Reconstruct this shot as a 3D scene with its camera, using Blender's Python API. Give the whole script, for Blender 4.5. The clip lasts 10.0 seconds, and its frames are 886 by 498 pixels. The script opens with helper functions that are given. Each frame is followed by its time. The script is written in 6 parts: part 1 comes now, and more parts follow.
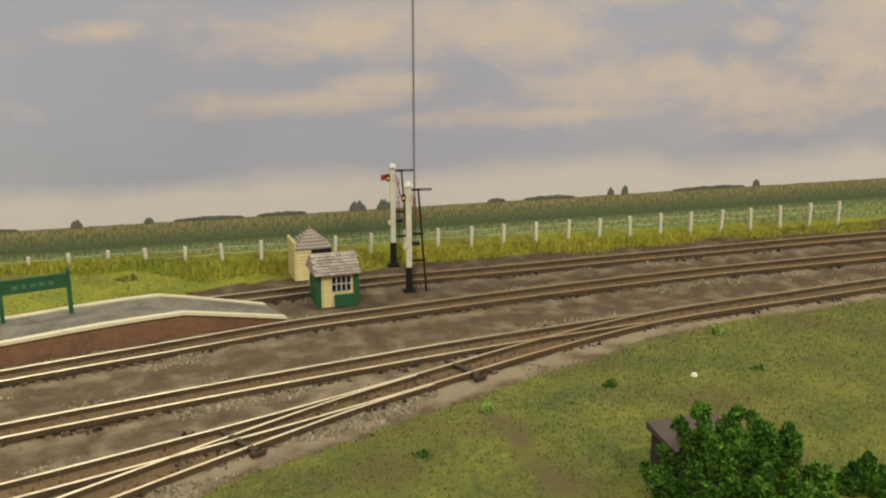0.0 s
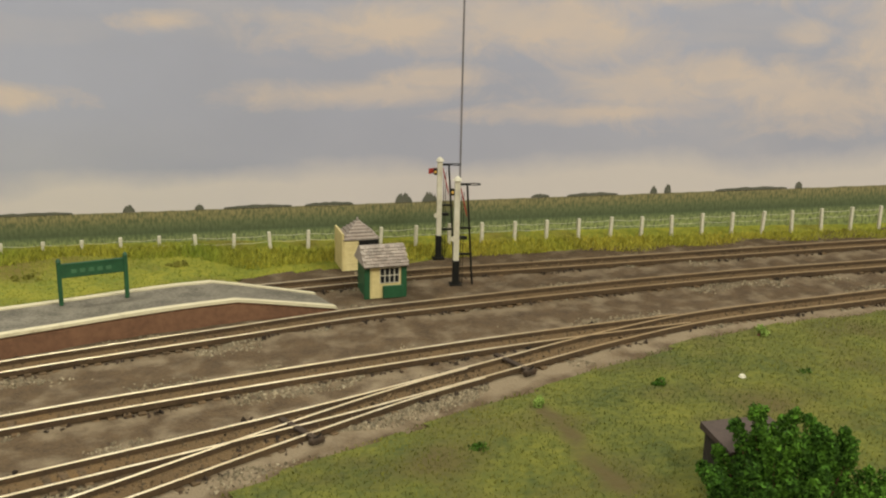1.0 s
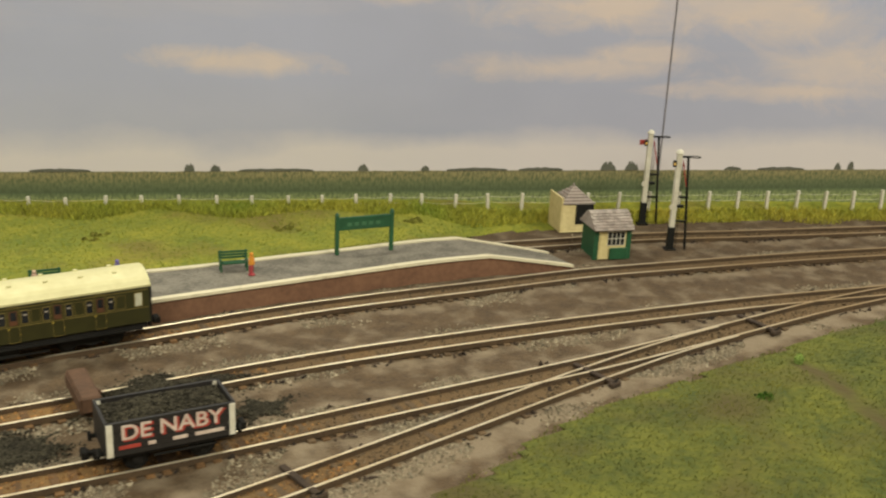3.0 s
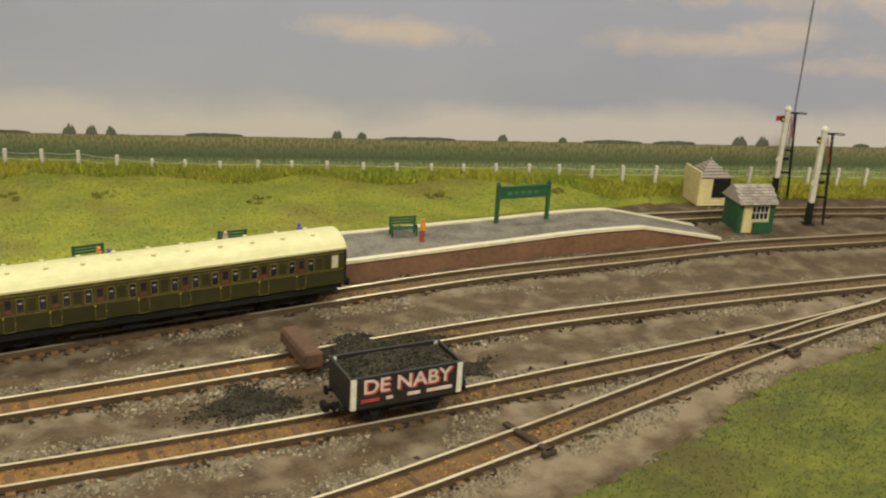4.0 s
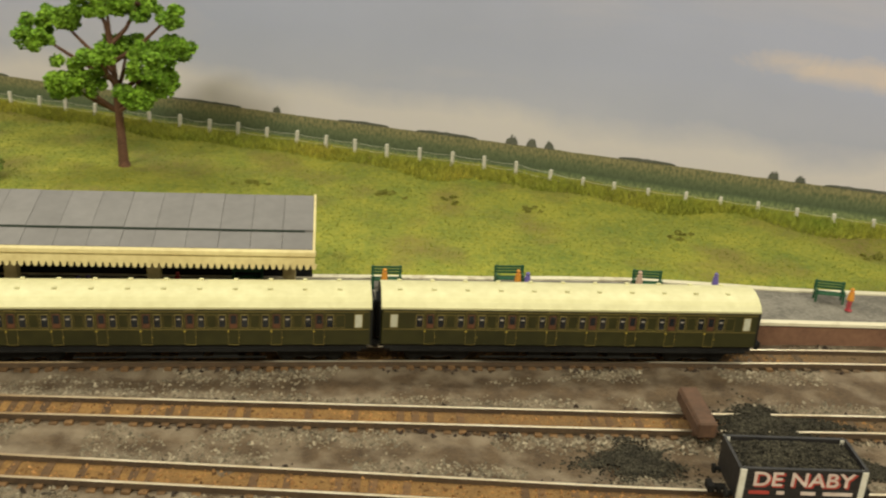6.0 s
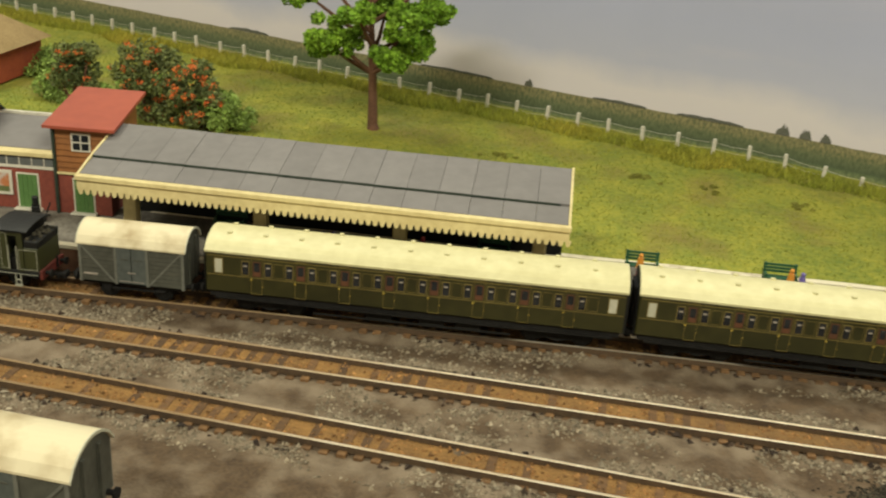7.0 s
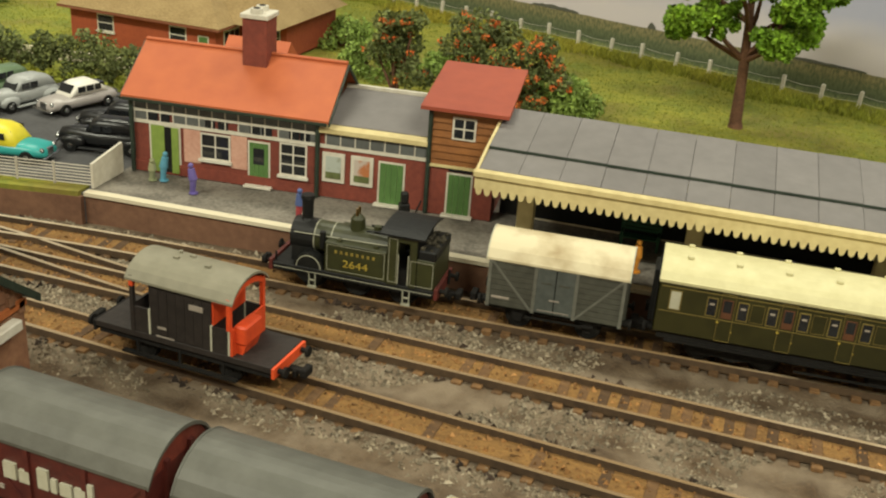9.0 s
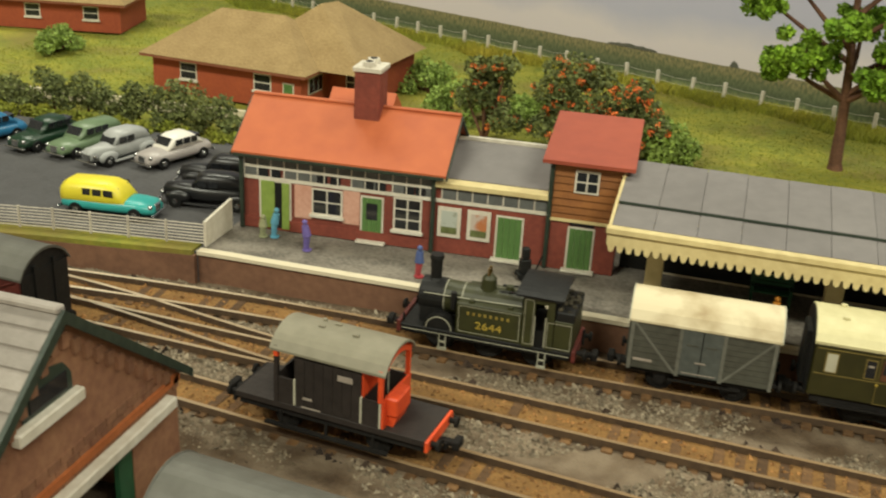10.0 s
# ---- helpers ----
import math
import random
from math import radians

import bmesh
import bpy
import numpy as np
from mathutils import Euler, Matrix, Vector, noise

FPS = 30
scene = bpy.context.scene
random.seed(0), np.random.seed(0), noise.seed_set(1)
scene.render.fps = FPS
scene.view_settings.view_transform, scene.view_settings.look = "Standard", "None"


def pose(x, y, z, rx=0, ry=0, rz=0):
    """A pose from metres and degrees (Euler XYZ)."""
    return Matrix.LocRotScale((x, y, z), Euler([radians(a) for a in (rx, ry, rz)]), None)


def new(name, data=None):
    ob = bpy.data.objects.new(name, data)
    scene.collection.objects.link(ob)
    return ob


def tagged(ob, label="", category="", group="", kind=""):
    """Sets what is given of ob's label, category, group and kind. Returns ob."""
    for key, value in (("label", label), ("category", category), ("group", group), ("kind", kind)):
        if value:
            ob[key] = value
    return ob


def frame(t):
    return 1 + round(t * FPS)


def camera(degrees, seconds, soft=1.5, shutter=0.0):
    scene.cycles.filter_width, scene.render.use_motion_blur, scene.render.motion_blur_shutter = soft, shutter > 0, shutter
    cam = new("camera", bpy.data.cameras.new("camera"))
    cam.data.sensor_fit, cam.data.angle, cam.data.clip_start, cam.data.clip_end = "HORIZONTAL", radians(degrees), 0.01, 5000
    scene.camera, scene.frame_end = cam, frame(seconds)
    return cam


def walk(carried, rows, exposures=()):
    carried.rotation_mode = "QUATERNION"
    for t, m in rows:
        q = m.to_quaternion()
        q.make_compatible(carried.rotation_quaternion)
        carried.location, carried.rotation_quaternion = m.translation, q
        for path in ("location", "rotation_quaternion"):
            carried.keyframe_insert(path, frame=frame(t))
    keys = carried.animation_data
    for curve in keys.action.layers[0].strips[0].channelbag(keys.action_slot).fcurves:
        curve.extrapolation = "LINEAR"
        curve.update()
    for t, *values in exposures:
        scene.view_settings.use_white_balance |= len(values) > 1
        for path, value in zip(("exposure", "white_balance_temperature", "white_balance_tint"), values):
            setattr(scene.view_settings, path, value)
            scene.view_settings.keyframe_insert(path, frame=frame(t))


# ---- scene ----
MM = 0.001
cam = camera(45.92, 10.0, soft=2.1, shutter=0.2)
# seconds, x, y, z in millimetres, yaw, pitch, roll
PATH = [
    (0.0, 153.7, -336.9, 129.0, -35.46, -15.05, 0.07),
    (0.5, 151.4, -336.4, 130.2, -34.17, -15.46, -0.18),
    (1.0, 141.9, -334.2, 132.1, -34.01, -15.65, -1.15),
    (1.5, 129.6, -332.4, 133.5, -33.94, -15.92, -2.06),
    (2.0, 110.5, -329.7, 137.0, -33.02, -16.49, -2.77),
    (2.5, 88.2, -328.5, 140.0, -32.13, -17.18, -3.06),
    (3.0, 56.8, -321.5, 141.9, -31.12, -18.07, -2.56),
    (3.2, 42.8, -315.9, 141.0, -30.94, -18.30, -2.53),
    (4.3, -2.6, -303.6, 145.8, -27.37, -20.69, -3.65),
    (4.5, -6.5, -302.6, 148.7, -25.33, -21.25, -3.59),
    (5.0, -9.1, -294.9, 155.0, -19.24, -21.08, -3.43),
    (5.2, -7.9, -292.5, 157.4, -16.62, -21.14, -3.50),
    (6.3, 10.9, -298.0, 162.3, -0.47, -22.71, -3.32),
    (6.5, 8.9, -294.1, 158.5, 2.31, -23.04, -3.25),
    (7.0, -3.7, -276.4, 146.4, 7.98, -23.36, -3.78),
    (7.5, -25.8, -259.9, 133.8, 11.16, -23.87, -4.88),
    (8.0, -54.8, -242.5, 123.5, 13.51, -24.07, -5.03),
    (8.5, -81.5, -232.2, 120.8, 15.31, -24.20, -4.55),
    (9.0, -95.9, -225.5, 120.1, 16.42, -24.38, -4.11),
    (9.5, -108.2, -222.7, 121.5, 16.09, -24.17, -4.12),
    (10.0, -123.5, -223.9, 122.7, 17.36, -22.94, -2.99),
]
walk(cam, [(t, pose(x * MM, y * MM, z * MM, 90 + p, r, w)) for t, x, y, z, w, p, r in PATH])

# ---- light: a hall with warm ceiling lamps ----
world = bpy.data.worlds.new("hall_air")
scene.world = world
world.use_nodes = True
world.node_tree.nodes["Background"].inputs[0].default_value = (1.0, 0.93, 0.82, 1)
world.node_tree.nodes["Background"].inputs[1].default_value = 0.09
LAMP_POWER = 45.0
for lx, ly, share in ((-1.2, -1.6, 1.29), (1.2, -1.6, 1.29), (-0.9, 0.75, 0.55), (0.9, 0.75, 0.55)):
    lamp = bpy.data.lights.new("ceiling_lamp", "AREA")
    lamp.shape, lamp.size, lamp.size_y = "RECTANGLE", 1.2, 0.3
    lamp.energy, lamp.color = LAMP_POWER * share, (0.985, 0.975, 0.785)
    lob = new("ceiling_lamp", lamp)
    lob.matrix_world = pose(lx, ly, 1.88)


# ---- materials ----
def mat(name, col, col2=None, rough=0.7, metal=0.0, scale=600.0, bump=0.3, detail=6.0, spec=0.5, rnd=0.0, contrast=(0.35, 0.65)):
    """A painted or natural surface: two colours mixed by fine and coarse noise, with relief."""
    m = bpy.data.materials.new(name)
    m.use_nodes = True
    nt = m.node_tree
    b = nt.nodes["Principled BSDF"]
    b.inputs["Roughness"].default_value = rough
    b.inputs["Metallic"].default_value = metal
    b.inputs["Specular IOR Level"].default_value = spec
    col2 = col2 or tuple(c * 0.72 for c in col)
    tc = nt.nodes.new("ShaderNodeTexCoord")
    n1 = nt.nodes.new("ShaderNodeTexNoise")
    n1.inputs["Scale"].default_value, n1.inputs["Detail"].default_value = scale, detail
    n2 = nt.nodes.new("ShaderNodeTexNoise")
    n2.inputs["Scale"].default_value, n2.inputs["Detail"].default_value = scale * 0.13, 3.0
    nt.links.new(tc.outputs["Object"], n1.inputs["Vector"])
    nt.links.new(tc.outputs["Object"], n2.inputs["Vector"])
    add = nt.nodes.new("ShaderNodeMath")
    add.operation = "ADD"
    half = nt.nodes.new("ShaderNodeMath")
    half.operation = "MULTIPLY"
    half.inputs[1].default_value = 0.5
    nt.links.new(n1.outputs["Fac"], add.inputs[0])
    nt.links.new(n2.outputs["Fac"], add.inputs[1])
    nt.links.new(add.outputs[0], half.inputs[0])
    ramp = nt.nodes.new("ShaderNodeValToRGB")
    ramp.color_ramp.elements[0].position, ramp.color_ramp.elements[1].position = contrast
    ramp.color_ramp.elements[0].color, ramp.color_ramp.elements[1].color = (*col2, 1), (*col, 1)
    nt.links.new(half.outputs[0], ramp.inputs[0])
    out = ramp.outputs[0]
    if rnd:
        oi = nt.nodes.new("ShaderNodeObjectInfo")
        mr = nt.nodes.new("ShaderNodeMapRange")
        mr.inputs[3].default_value, mr.inputs[4].default_value = 1 - rnd, 1 + rnd
        hsv = nt.nodes.new("ShaderNodeHueSaturation")
        nt.links.new(oi.outputs["Random"], mr.inputs[0])
        nt.links.new(mr.outputs[0], hsv.inputs["Value"])
        nt.links.new(out, hsv.inputs["Color"])
        out = hsv.outputs[0]
    nt.links.new(out, b.inputs["Base Color"])
    if bump:
        bp = nt.nodes.new("ShaderNodeBump")
        bp.inputs["Strength"].default_value, bp.inputs["Distance"].default_value = bump, 0.0006
        nt.links.new(n1.outputs["Fac"], bp.inputs["Height"])
        nt.links.new(bp.outputs[0], b.inputs["Normal"])
    return m


def island(m, lo=0.6, hi=1.4):
    """Let each loose piece of a mesh differ in brightness."""
    nt = m.node_tree
    b = nt.nodes["Principled BSDF"]
    src = b.inputs["Base Color"].links[0].from_socket
    g = nt.nodes.new("ShaderNodeNewGeometry")
    mr = nt.nodes.new("ShaderNodeMapRange")
    mr.inputs[3].default_value, mr.inputs[4].default_value = lo, hi
    hsv = nt.nodes.new("ShaderNodeHueSaturation")
    nt.links.new(g.outputs["Random Per Island"], mr.inputs[0])
    nt.links.new(mr.outputs[0], hsv.inputs["Value"])
    nt.links.new(src, hsv.inputs["Color"])
    nt.links.new(hsv.outputs[0], b.inputs["Base Color"])
    return m


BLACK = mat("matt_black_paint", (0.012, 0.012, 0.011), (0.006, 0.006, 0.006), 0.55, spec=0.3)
DARK = mat("weathered_underframe", (0.014, 0.0125, 0.011), (0.006, 0.005, 0.0045), 0.8, spec=0.2)
OLIVE = mat("olive_green_paint", (0.038, 0.04, 0.011), (0.022, 0.023, 0.007), 0.5, scale=300, bump=0.05)
COACHGREEN = mat("coach_olive_paint", (0.035, 0.032, 0.009), (0.021, 0.02, 0.006), 0.38, scale=300, bump=0.05)
LINING = mat("pale_lining", (0.5, 0.48, 0.38), (0.4, 0.38, 0.28), 0.6, bump=0)
LABELTAN = mat("pale_window_label", (0.36, 0.31, 0.26), (0.26, 0.22, 0.18), 0.6, bump=0)
BROWNWOOD = mat("varnished_brown_wood", (0.13, 0.05, 0.022), (0.075, 0.03, 0.014), 0.5)
YELLOWLINE = mat("yellow_lining", (0.2, 0.15, 0.035), (0.14, 0.1, 0.025), 0.6, bump=0)
LOCOLINE = mat("thin_pale_lining", (0.36, 0.35, 0.27), (0.26, 0.25, 0.18), 0.6, bump=0)
DULLGOLD = mat("dull_gold_lettering", (0.3, 0.22, 0.04), (0.2, 0.14, 0.025), 0.6, bump=0)
GOLD = mat("gold_lettering", (0.46, 0.34, 0.05), (0.33, 0.23, 0.03), 0.6, bump=0)
BUFFRED = mat("buffer_beam_red", (0.13, 0.02, 0.014), (0.04, 0.01, 0.008), 0.6)
CREAMROOF = mat("stained_cream_roof", (0.63, 0.55, 0.37), (0.34, 0.25, 0.13), 0.7, scale=110, contrast=(0.36, 0.52), bump=0.1)
COACHROOF = mat("cream_roof_paint", (0.62, 0.57, 0.33), (0.5, 0.45, 0.24), 0.5, scale=300, bump=0.1)
VANGREY = mat("wagon_grey_paint", (0.076, 0.076, 0.058), (0.042, 0.041, 0.031), 0.65, scale=500)
VANGREY2 = mat("patched_grey_paint", (0.088, 0.097, 0.088), (0.055, 0.062, 0.056), 0.6, scale=500)
MAROON = mat("maroon_paint", (0.11, 0.02, 0.014), (0.06, 0.012, 0.01), 0.5, scale=500)
MAROON2 = mat("worn_red_brown_paint", (0.24, 0.045, 0.025), (0.1, 0.02, 0.014), 0.6, scale=500)
GREYROOF = mat("grey_roof_paint", (0.12, 0.118, 0.1), (0.075, 0.073, 0.06), 0.55, scale=250)
BVROOF = mat("khaki_grey_roof", (0.24, 0.22, 0.16), (0.18, 0.165, 0.115), 0.65, scale=250)
BVBROWN = mat("bauxite_dark_brown", (0.032, 0.025, 0.022), (0.019, 0.015, 0.013), 0.6, spec=0.3)
ORANGE = mat("warning_orange_paint", (0.75, 0.09, 0.02), (0.6, 0.06, 0.015), 0.5, bump=0.1)
VANIRON = mat("van_ironwork_paint", (0.15, 0.15, 0.125), (0.1, 0.098, 0.08), 0.6)
RUST = mat("rusty_rail_side", (0.085, 0.05, 0.024), (0.045, 0.026, 0.013), 0.8)
SLEEPER = mat("rust_washed_sleeper", (0.15, 0.076, 0.026), (0.06, 0.03, 0.012), 0.85, rnd=0.35)
SLEEPER_DULL = mat("dull_brown_sleeper", (0.12, 0.072, 0.034), (0.055, 0.034, 0.018), 0.85, rnd=0.35)
BED = mat("rusty_ballast", (0.27, 0.14, 0.038), (0.14, 0.07, 0.02), 0.95, scale=1300, bump=1.0)
STONE = island(mat("grey_ballast_chip", (0.28, 0.23, 0.16), (0.16, 0.125, 0.082), 0.95, scale=1500), 0.55, 1.4)
DECK = mat("tarmac_platform", (0.215, 0.19, 0.155), (0.105, 0.092, 0.075), 0.9, scale=1000, bump=0.5, contrast=(0.38, 0.6))
EDGE = mat("cream_edging_paint", (0.62, 0.55, 0.4), (0.36, 0.29, 0.19), 0.75, scale=350, contrast=(0.3, 0.45))
PLATBRICK = mat("red_brown_brick_paper", (0.2, 0.1, 0.056), (0.125, 0.058, 0.033), 0.85, scale=500)
BRICK = mat("dark_red_brick", (0.225, 0.05, 0.03), (0.14, 0.03, 0.019), 0.75, scale=700, rnd=0.12)
TILE = mat("orange_roof_sheet", (0.5, 0.125, 0.04), (0.4, 0.09, 0.03), 0.6, scale=170, bump=0.15)
TOWERROOF = mat("red_roof_sheet", (0.34, 0.07, 0.035), (0.27, 0.052, 0.028), 0.6, scale=250, bump=0.15)
TIMBER = mat("orange_brown_boards", (0.27, 0.1, 0.02), (0.19, 0.065, 0.013), 0.65, scale=500, rnd=0.1)
CREAM = mat("cream_paint", (0.68, 0.57, 0.29), (0.53, 0.42, 0.2), 0.6, scale=400, bump=0.15)
WHITE = mat("white_paint", (0.68, 0.64, 0.55), (0.52, 0.47, 0.38), 0.6, scale=500, bump=0.1)
PINK = mat("pale_pink_panel", (0.62, 0.36, 0.27), (0.5, 0.25, 0.18), 0.7, scale=900, bump=0.2)
GREENDOOR = mat("green_door_paint", (0.1, 0.2, 0.055), (0.07, 0.15, 0.04), 0.5, bump=0.1)
DKGREEN = mat("dark_green_paint", (0.018, 0.09, 0.038), (0.012, 0.06, 0.026), 0.5, bump=0.1)
DRAIN = mat("drainpipe_green_black", (0.03, 0.045, 0.03), (0.015, 0.025, 0.018), 0.5)
GREYPANEL = mat("grey_frieze_panel", (0.13, 0.135, 0.13), (0.09, 0.093, 0.09), 0.35, bump=0.05)
SLATE = mat("grey_slate_card", (0.185, 0.17, 0.165), (0.15, 0.137, 0.133), 0.75, scale=300, bump=0.15, rnd=0.06)
SHINGLE = mat("lichened_shingle", (0.36, 0.31, 0.28), (0.24, 0.19, 0.17), 0.8, scale=700, rnd=0.25)
THATCH = mat("tan_textured_roof", (0.33, 0.23, 0.1), (0.24, 0.16, 0.065), 0.9, scale=900, bump=0.6)
BUNGBRICK = mat("orange_red_brick", (0.36, 0.075, 0.025), (0.27, 0.052, 0.02), 0.75, scale=600)
GLASS = mat("dark_window_pane", (0.02, 0.022, 0.025), (0.012, 0.013, 0.015), 0.08, bump=0)
ASPHALT = mat("asphalt", (0.075, 0.073, 0.075), (0.055, 0.053, 0.054), 0.85, scale=900, bump=0.3)
COAL = island(mat("coal", (0.036, 0.031, 0.021), (0.012, 0.01, 0.007), 0.9, scale=1500, spec=0.2), 0.3, 2.8)
BUFFERSTOP = mat("rusty_brown_timber", (0.115, 0.055, 0.028), (0.06, 0.029, 0.015), 0.8)
BARK = mat("brown_bark", (0.16, 0.075, 0.04), (0.09, 0.04, 0.022), 0.9, scale=900, bump=0.8)
LEAF = island(mat("bright_green_foliage", (0.27, 0.43, 0.03), (0.12, 0.26, 0.014), 0.8, scale=500), 0.5, 1.4)
LEAF2 = island(mat("dark_green_foliage", (0.18, 0.2, 0.06), (0.085, 0.11, 0.032), 0.85, scale=500), 0.5, 1.5)
LEAF3 = island(mat("pale_green_foliage", (0.28, 0.38, 0.08), (0.17, 0.25, 0.045), 0.85, scale=500), 0.6, 1.4)
LEAF4 = island(mat("pine_green_foliage", (0.085, 0.19, 0.016), (0.014, 0.045, 0.005), 0.85, scale=160, spec=0.2), 0.35, 1.6)
SCRUB = island(mat("brown_green_scrub", (0.26, 0.245, 0.035), (0.15, 0.15, 0.022), 0.9, scale=300), 0.7, 1.25)
FLOWER = island(mat("orange_red_flowers", (0.8, 0.2, 0.03), (0.62, 0.1, 0.02), 0.7, scale=900), 0.7, 1.3)
GRASSBLADE = island(mat("static_grass", (0.3, 0.285, 0.026), (0.14, 0.18, 0.016), 0.85, scale=60), 0.72, 1.25)
FRONTBLADE = island(mat("olive_static_grass", (0.165, 0.155, 0.016), (0.06, 0.08, 0.009), 0.85, scale=70), 0.6, 1.35)
VERGE = island(mat("yellowed_verge_grass", (0.44, 0.36, 0.04), (0.2, 0.27, 0.025), 0.85, scale=25), 0.6, 1.3)


def worn_rail_gleam():
    m = mat("worn_rail_head_gleam", (0.9, 0.8, 0.64), (0.7, 0.56, 0.38), 0.42, 1.0, scale=200, bump=0.03)
    nt = m.node_tree
    b = nt.nodes["Principled BSDF"]
    src = b.inputs["Base Color"].links[0].from_socket
    tc = nt.nodes.new("ShaderNodeTexCoord")
    sep = nt.nodes.new("ShaderNodeSeparateXYZ")
    n = nt.nodes.new("ShaderNodeTexNoise")
    n.inputs["Scale"].default_value = 14.0
    ad = nt.nodes.new("ShaderNodeMath")
    ad.operation, ad.inputs[1].default_value = "MULTIPLY_ADD", 0.12
    nt.links.new(tc.outputs["Object"], sep.inputs[0])
    nt.links.new(tc.outputs["Object"], n.inputs["Vector"])
    nt.links.new(n.outputs["Fac"], ad.inputs[0])
    nt.links.new(sep.outputs[0], ad.inputs[2])
    # lamp gleam painted by x: bright steel stretches, dull rusty ones between
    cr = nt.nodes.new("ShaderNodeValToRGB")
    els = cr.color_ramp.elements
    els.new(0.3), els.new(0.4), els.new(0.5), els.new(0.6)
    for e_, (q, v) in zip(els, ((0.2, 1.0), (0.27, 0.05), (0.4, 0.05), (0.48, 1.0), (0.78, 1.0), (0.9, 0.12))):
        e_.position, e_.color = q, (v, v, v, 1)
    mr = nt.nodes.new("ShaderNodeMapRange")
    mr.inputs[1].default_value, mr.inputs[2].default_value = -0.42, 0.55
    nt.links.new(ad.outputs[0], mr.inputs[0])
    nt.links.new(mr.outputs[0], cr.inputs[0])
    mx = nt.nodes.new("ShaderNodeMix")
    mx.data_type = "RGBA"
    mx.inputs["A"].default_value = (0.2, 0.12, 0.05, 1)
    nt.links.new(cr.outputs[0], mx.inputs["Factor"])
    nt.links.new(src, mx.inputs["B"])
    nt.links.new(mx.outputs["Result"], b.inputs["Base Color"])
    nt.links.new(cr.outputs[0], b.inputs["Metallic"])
    return m


STEEL = worn_rail_gleam()


# ---- ground colour: earth, grey ash near the tracks, brown patches ----
def dull_bed():
    """Rust-stained stone by the station, plain brown stone further out."""
    nt = BED.node_tree
    bs = nt.nodes["Principled BSDF"]
    src = bs.inputs["Base Color"].links[0].from_socket
    tc, sp, n = (nt.nodes.new("ShaderNode" + k) for k in ("TexCoord", "SeparateXYZ", "TexNoise"))
    n.inputs["Scale"].default_value = 30
    ad, mr, mx = nt.nodes.new("ShaderNodeMath"), nt.nodes.new("ShaderNodeMapRange"), nt.nodes.new("ShaderNodeMix")
    ad.operation = "MULTIPLY_ADD"
    ad.inputs[1].default_value = 0.25
    mr.inputs[1].default_value, mr.inputs[2].default_value, mr.inputs[4].default_value = 0.14, 0.32, 0.75
    mx.data_type = "RGBA"
    mx.inputs["B"].default_value = (0.085, 0.056, 0.03, 1)
    L = nt.links.new
    L(tc.outputs["Object"], sp.inputs[0])
    L(tc.outputs["Object"], n.inputs["Vector"])
    L(n.outputs["Fac"], ad.inputs[0])
    L(sp.outputs[0], ad.inputs[2])
    L(ad.outputs[0], mr.inputs[0])
    L(mr.outputs[0], mx.inputs["Factor"])
    L(src, mx.inputs["A"])
    L(mx.outputs["Result"], bs.inputs["Base Color"])


dull_bed()


def ground_mat(name, a, b, c, s1, s2):
    m = mat(name, a, b, 0.95, scale=s1, bump=1.0)
    nt = m.node_tree
    bs = nt.nodes["Principled BSDF"]
    src = bs.inputs["Base Color"].links[0].from_socket
    tc = nt.nodes.new("ShaderNodeTexCoord")
    n = nt.nodes.new("ShaderNodeTexNoise")
    n.inputs["Scale"].default_value, n.inputs["Detail"].default_value = s2, 5.0
    r = nt.nodes.new("ShaderNodeValToRGB")
    r.color_ramp.elements[0].position, r.color_ramp.elements[1].position = 0.4, 0.7
    at = nt.nodes.new("ShaderNodeAttribute")
    at.attribute_name = "patch"
    ad = nt.nodes.new("ShaderNodeMath")
    ad.operation = "ADD"
    mx = nt.nodes.new("ShaderNodeMix")
    mx.data_type = "RGBA"
    mx.inputs["B"].default_value = (*c, 1)
    nt.links.new(tc.outputs["Object"], n.inputs["Vector"])
    nt.links.new(n.outputs["Fac"], ad.inputs[0])
    nt.links.new(at.outputs["Fac"], ad.inputs[1])
    nt.links.new(ad.outputs[0], r.inputs[0])
    nt.links.new(r.outputs[0], mx.inputs["Factor"])
    nt.links.new(src, mx.inputs["A"])
    nt.links.new(mx.outputs["Result"], bs.inputs["Base Color"])
    return m


EARTH = ground_mat("brown_earth", (0.112, 0.07, 0.036), (0.052, 0.031, 0.0155), (0.2, 0.15, 0.1), 1100, 110)
FIELD = ground_mat("field_turf", (0.3, 0.28, 0.028), (0.13, 0.165, 0.018), (0.17, 0.125, 0.03), 420, 38)
TURF = ground_mat("rough_turf", (0.132, 0.13, 0.014), (0.048, 0.062, 0.008), (0.075, 0.055, 0.015), 420, 30)


# ---- building helpers; all lengths in millimetres ----
def part(name, bm, material, parent=None, label="", extra=(), smooth=False):
    me = bpy.data.meshes.new(name)
    bmesh.ops.transform(bm, matrix=Matrix.Scale(MM, 4), verts=bm.verts)
    bm.normal_update()
    bm.to_mesh(me)
    bm.free()
    for m in (material, *extra):
        me.materials.append(m)
    if smooth:
        me.shade_smooth()
    ob = new(name, me)
    ob.parent = parent
    if label:
        ob["label"] = label
    return ob


def thing(name, m, label, category, group="", kind=""):
    ob = new(name)
    ob.empty_display_size = 0.005
    ob.matrix_world = m
    return tagged(ob, label, category, group, kind)


def at(x, y, z, rz=0.0, rx=0.0, ry=0.0):
    return pose(x * MM, y * MM, z * MM, rx, ry, rz)


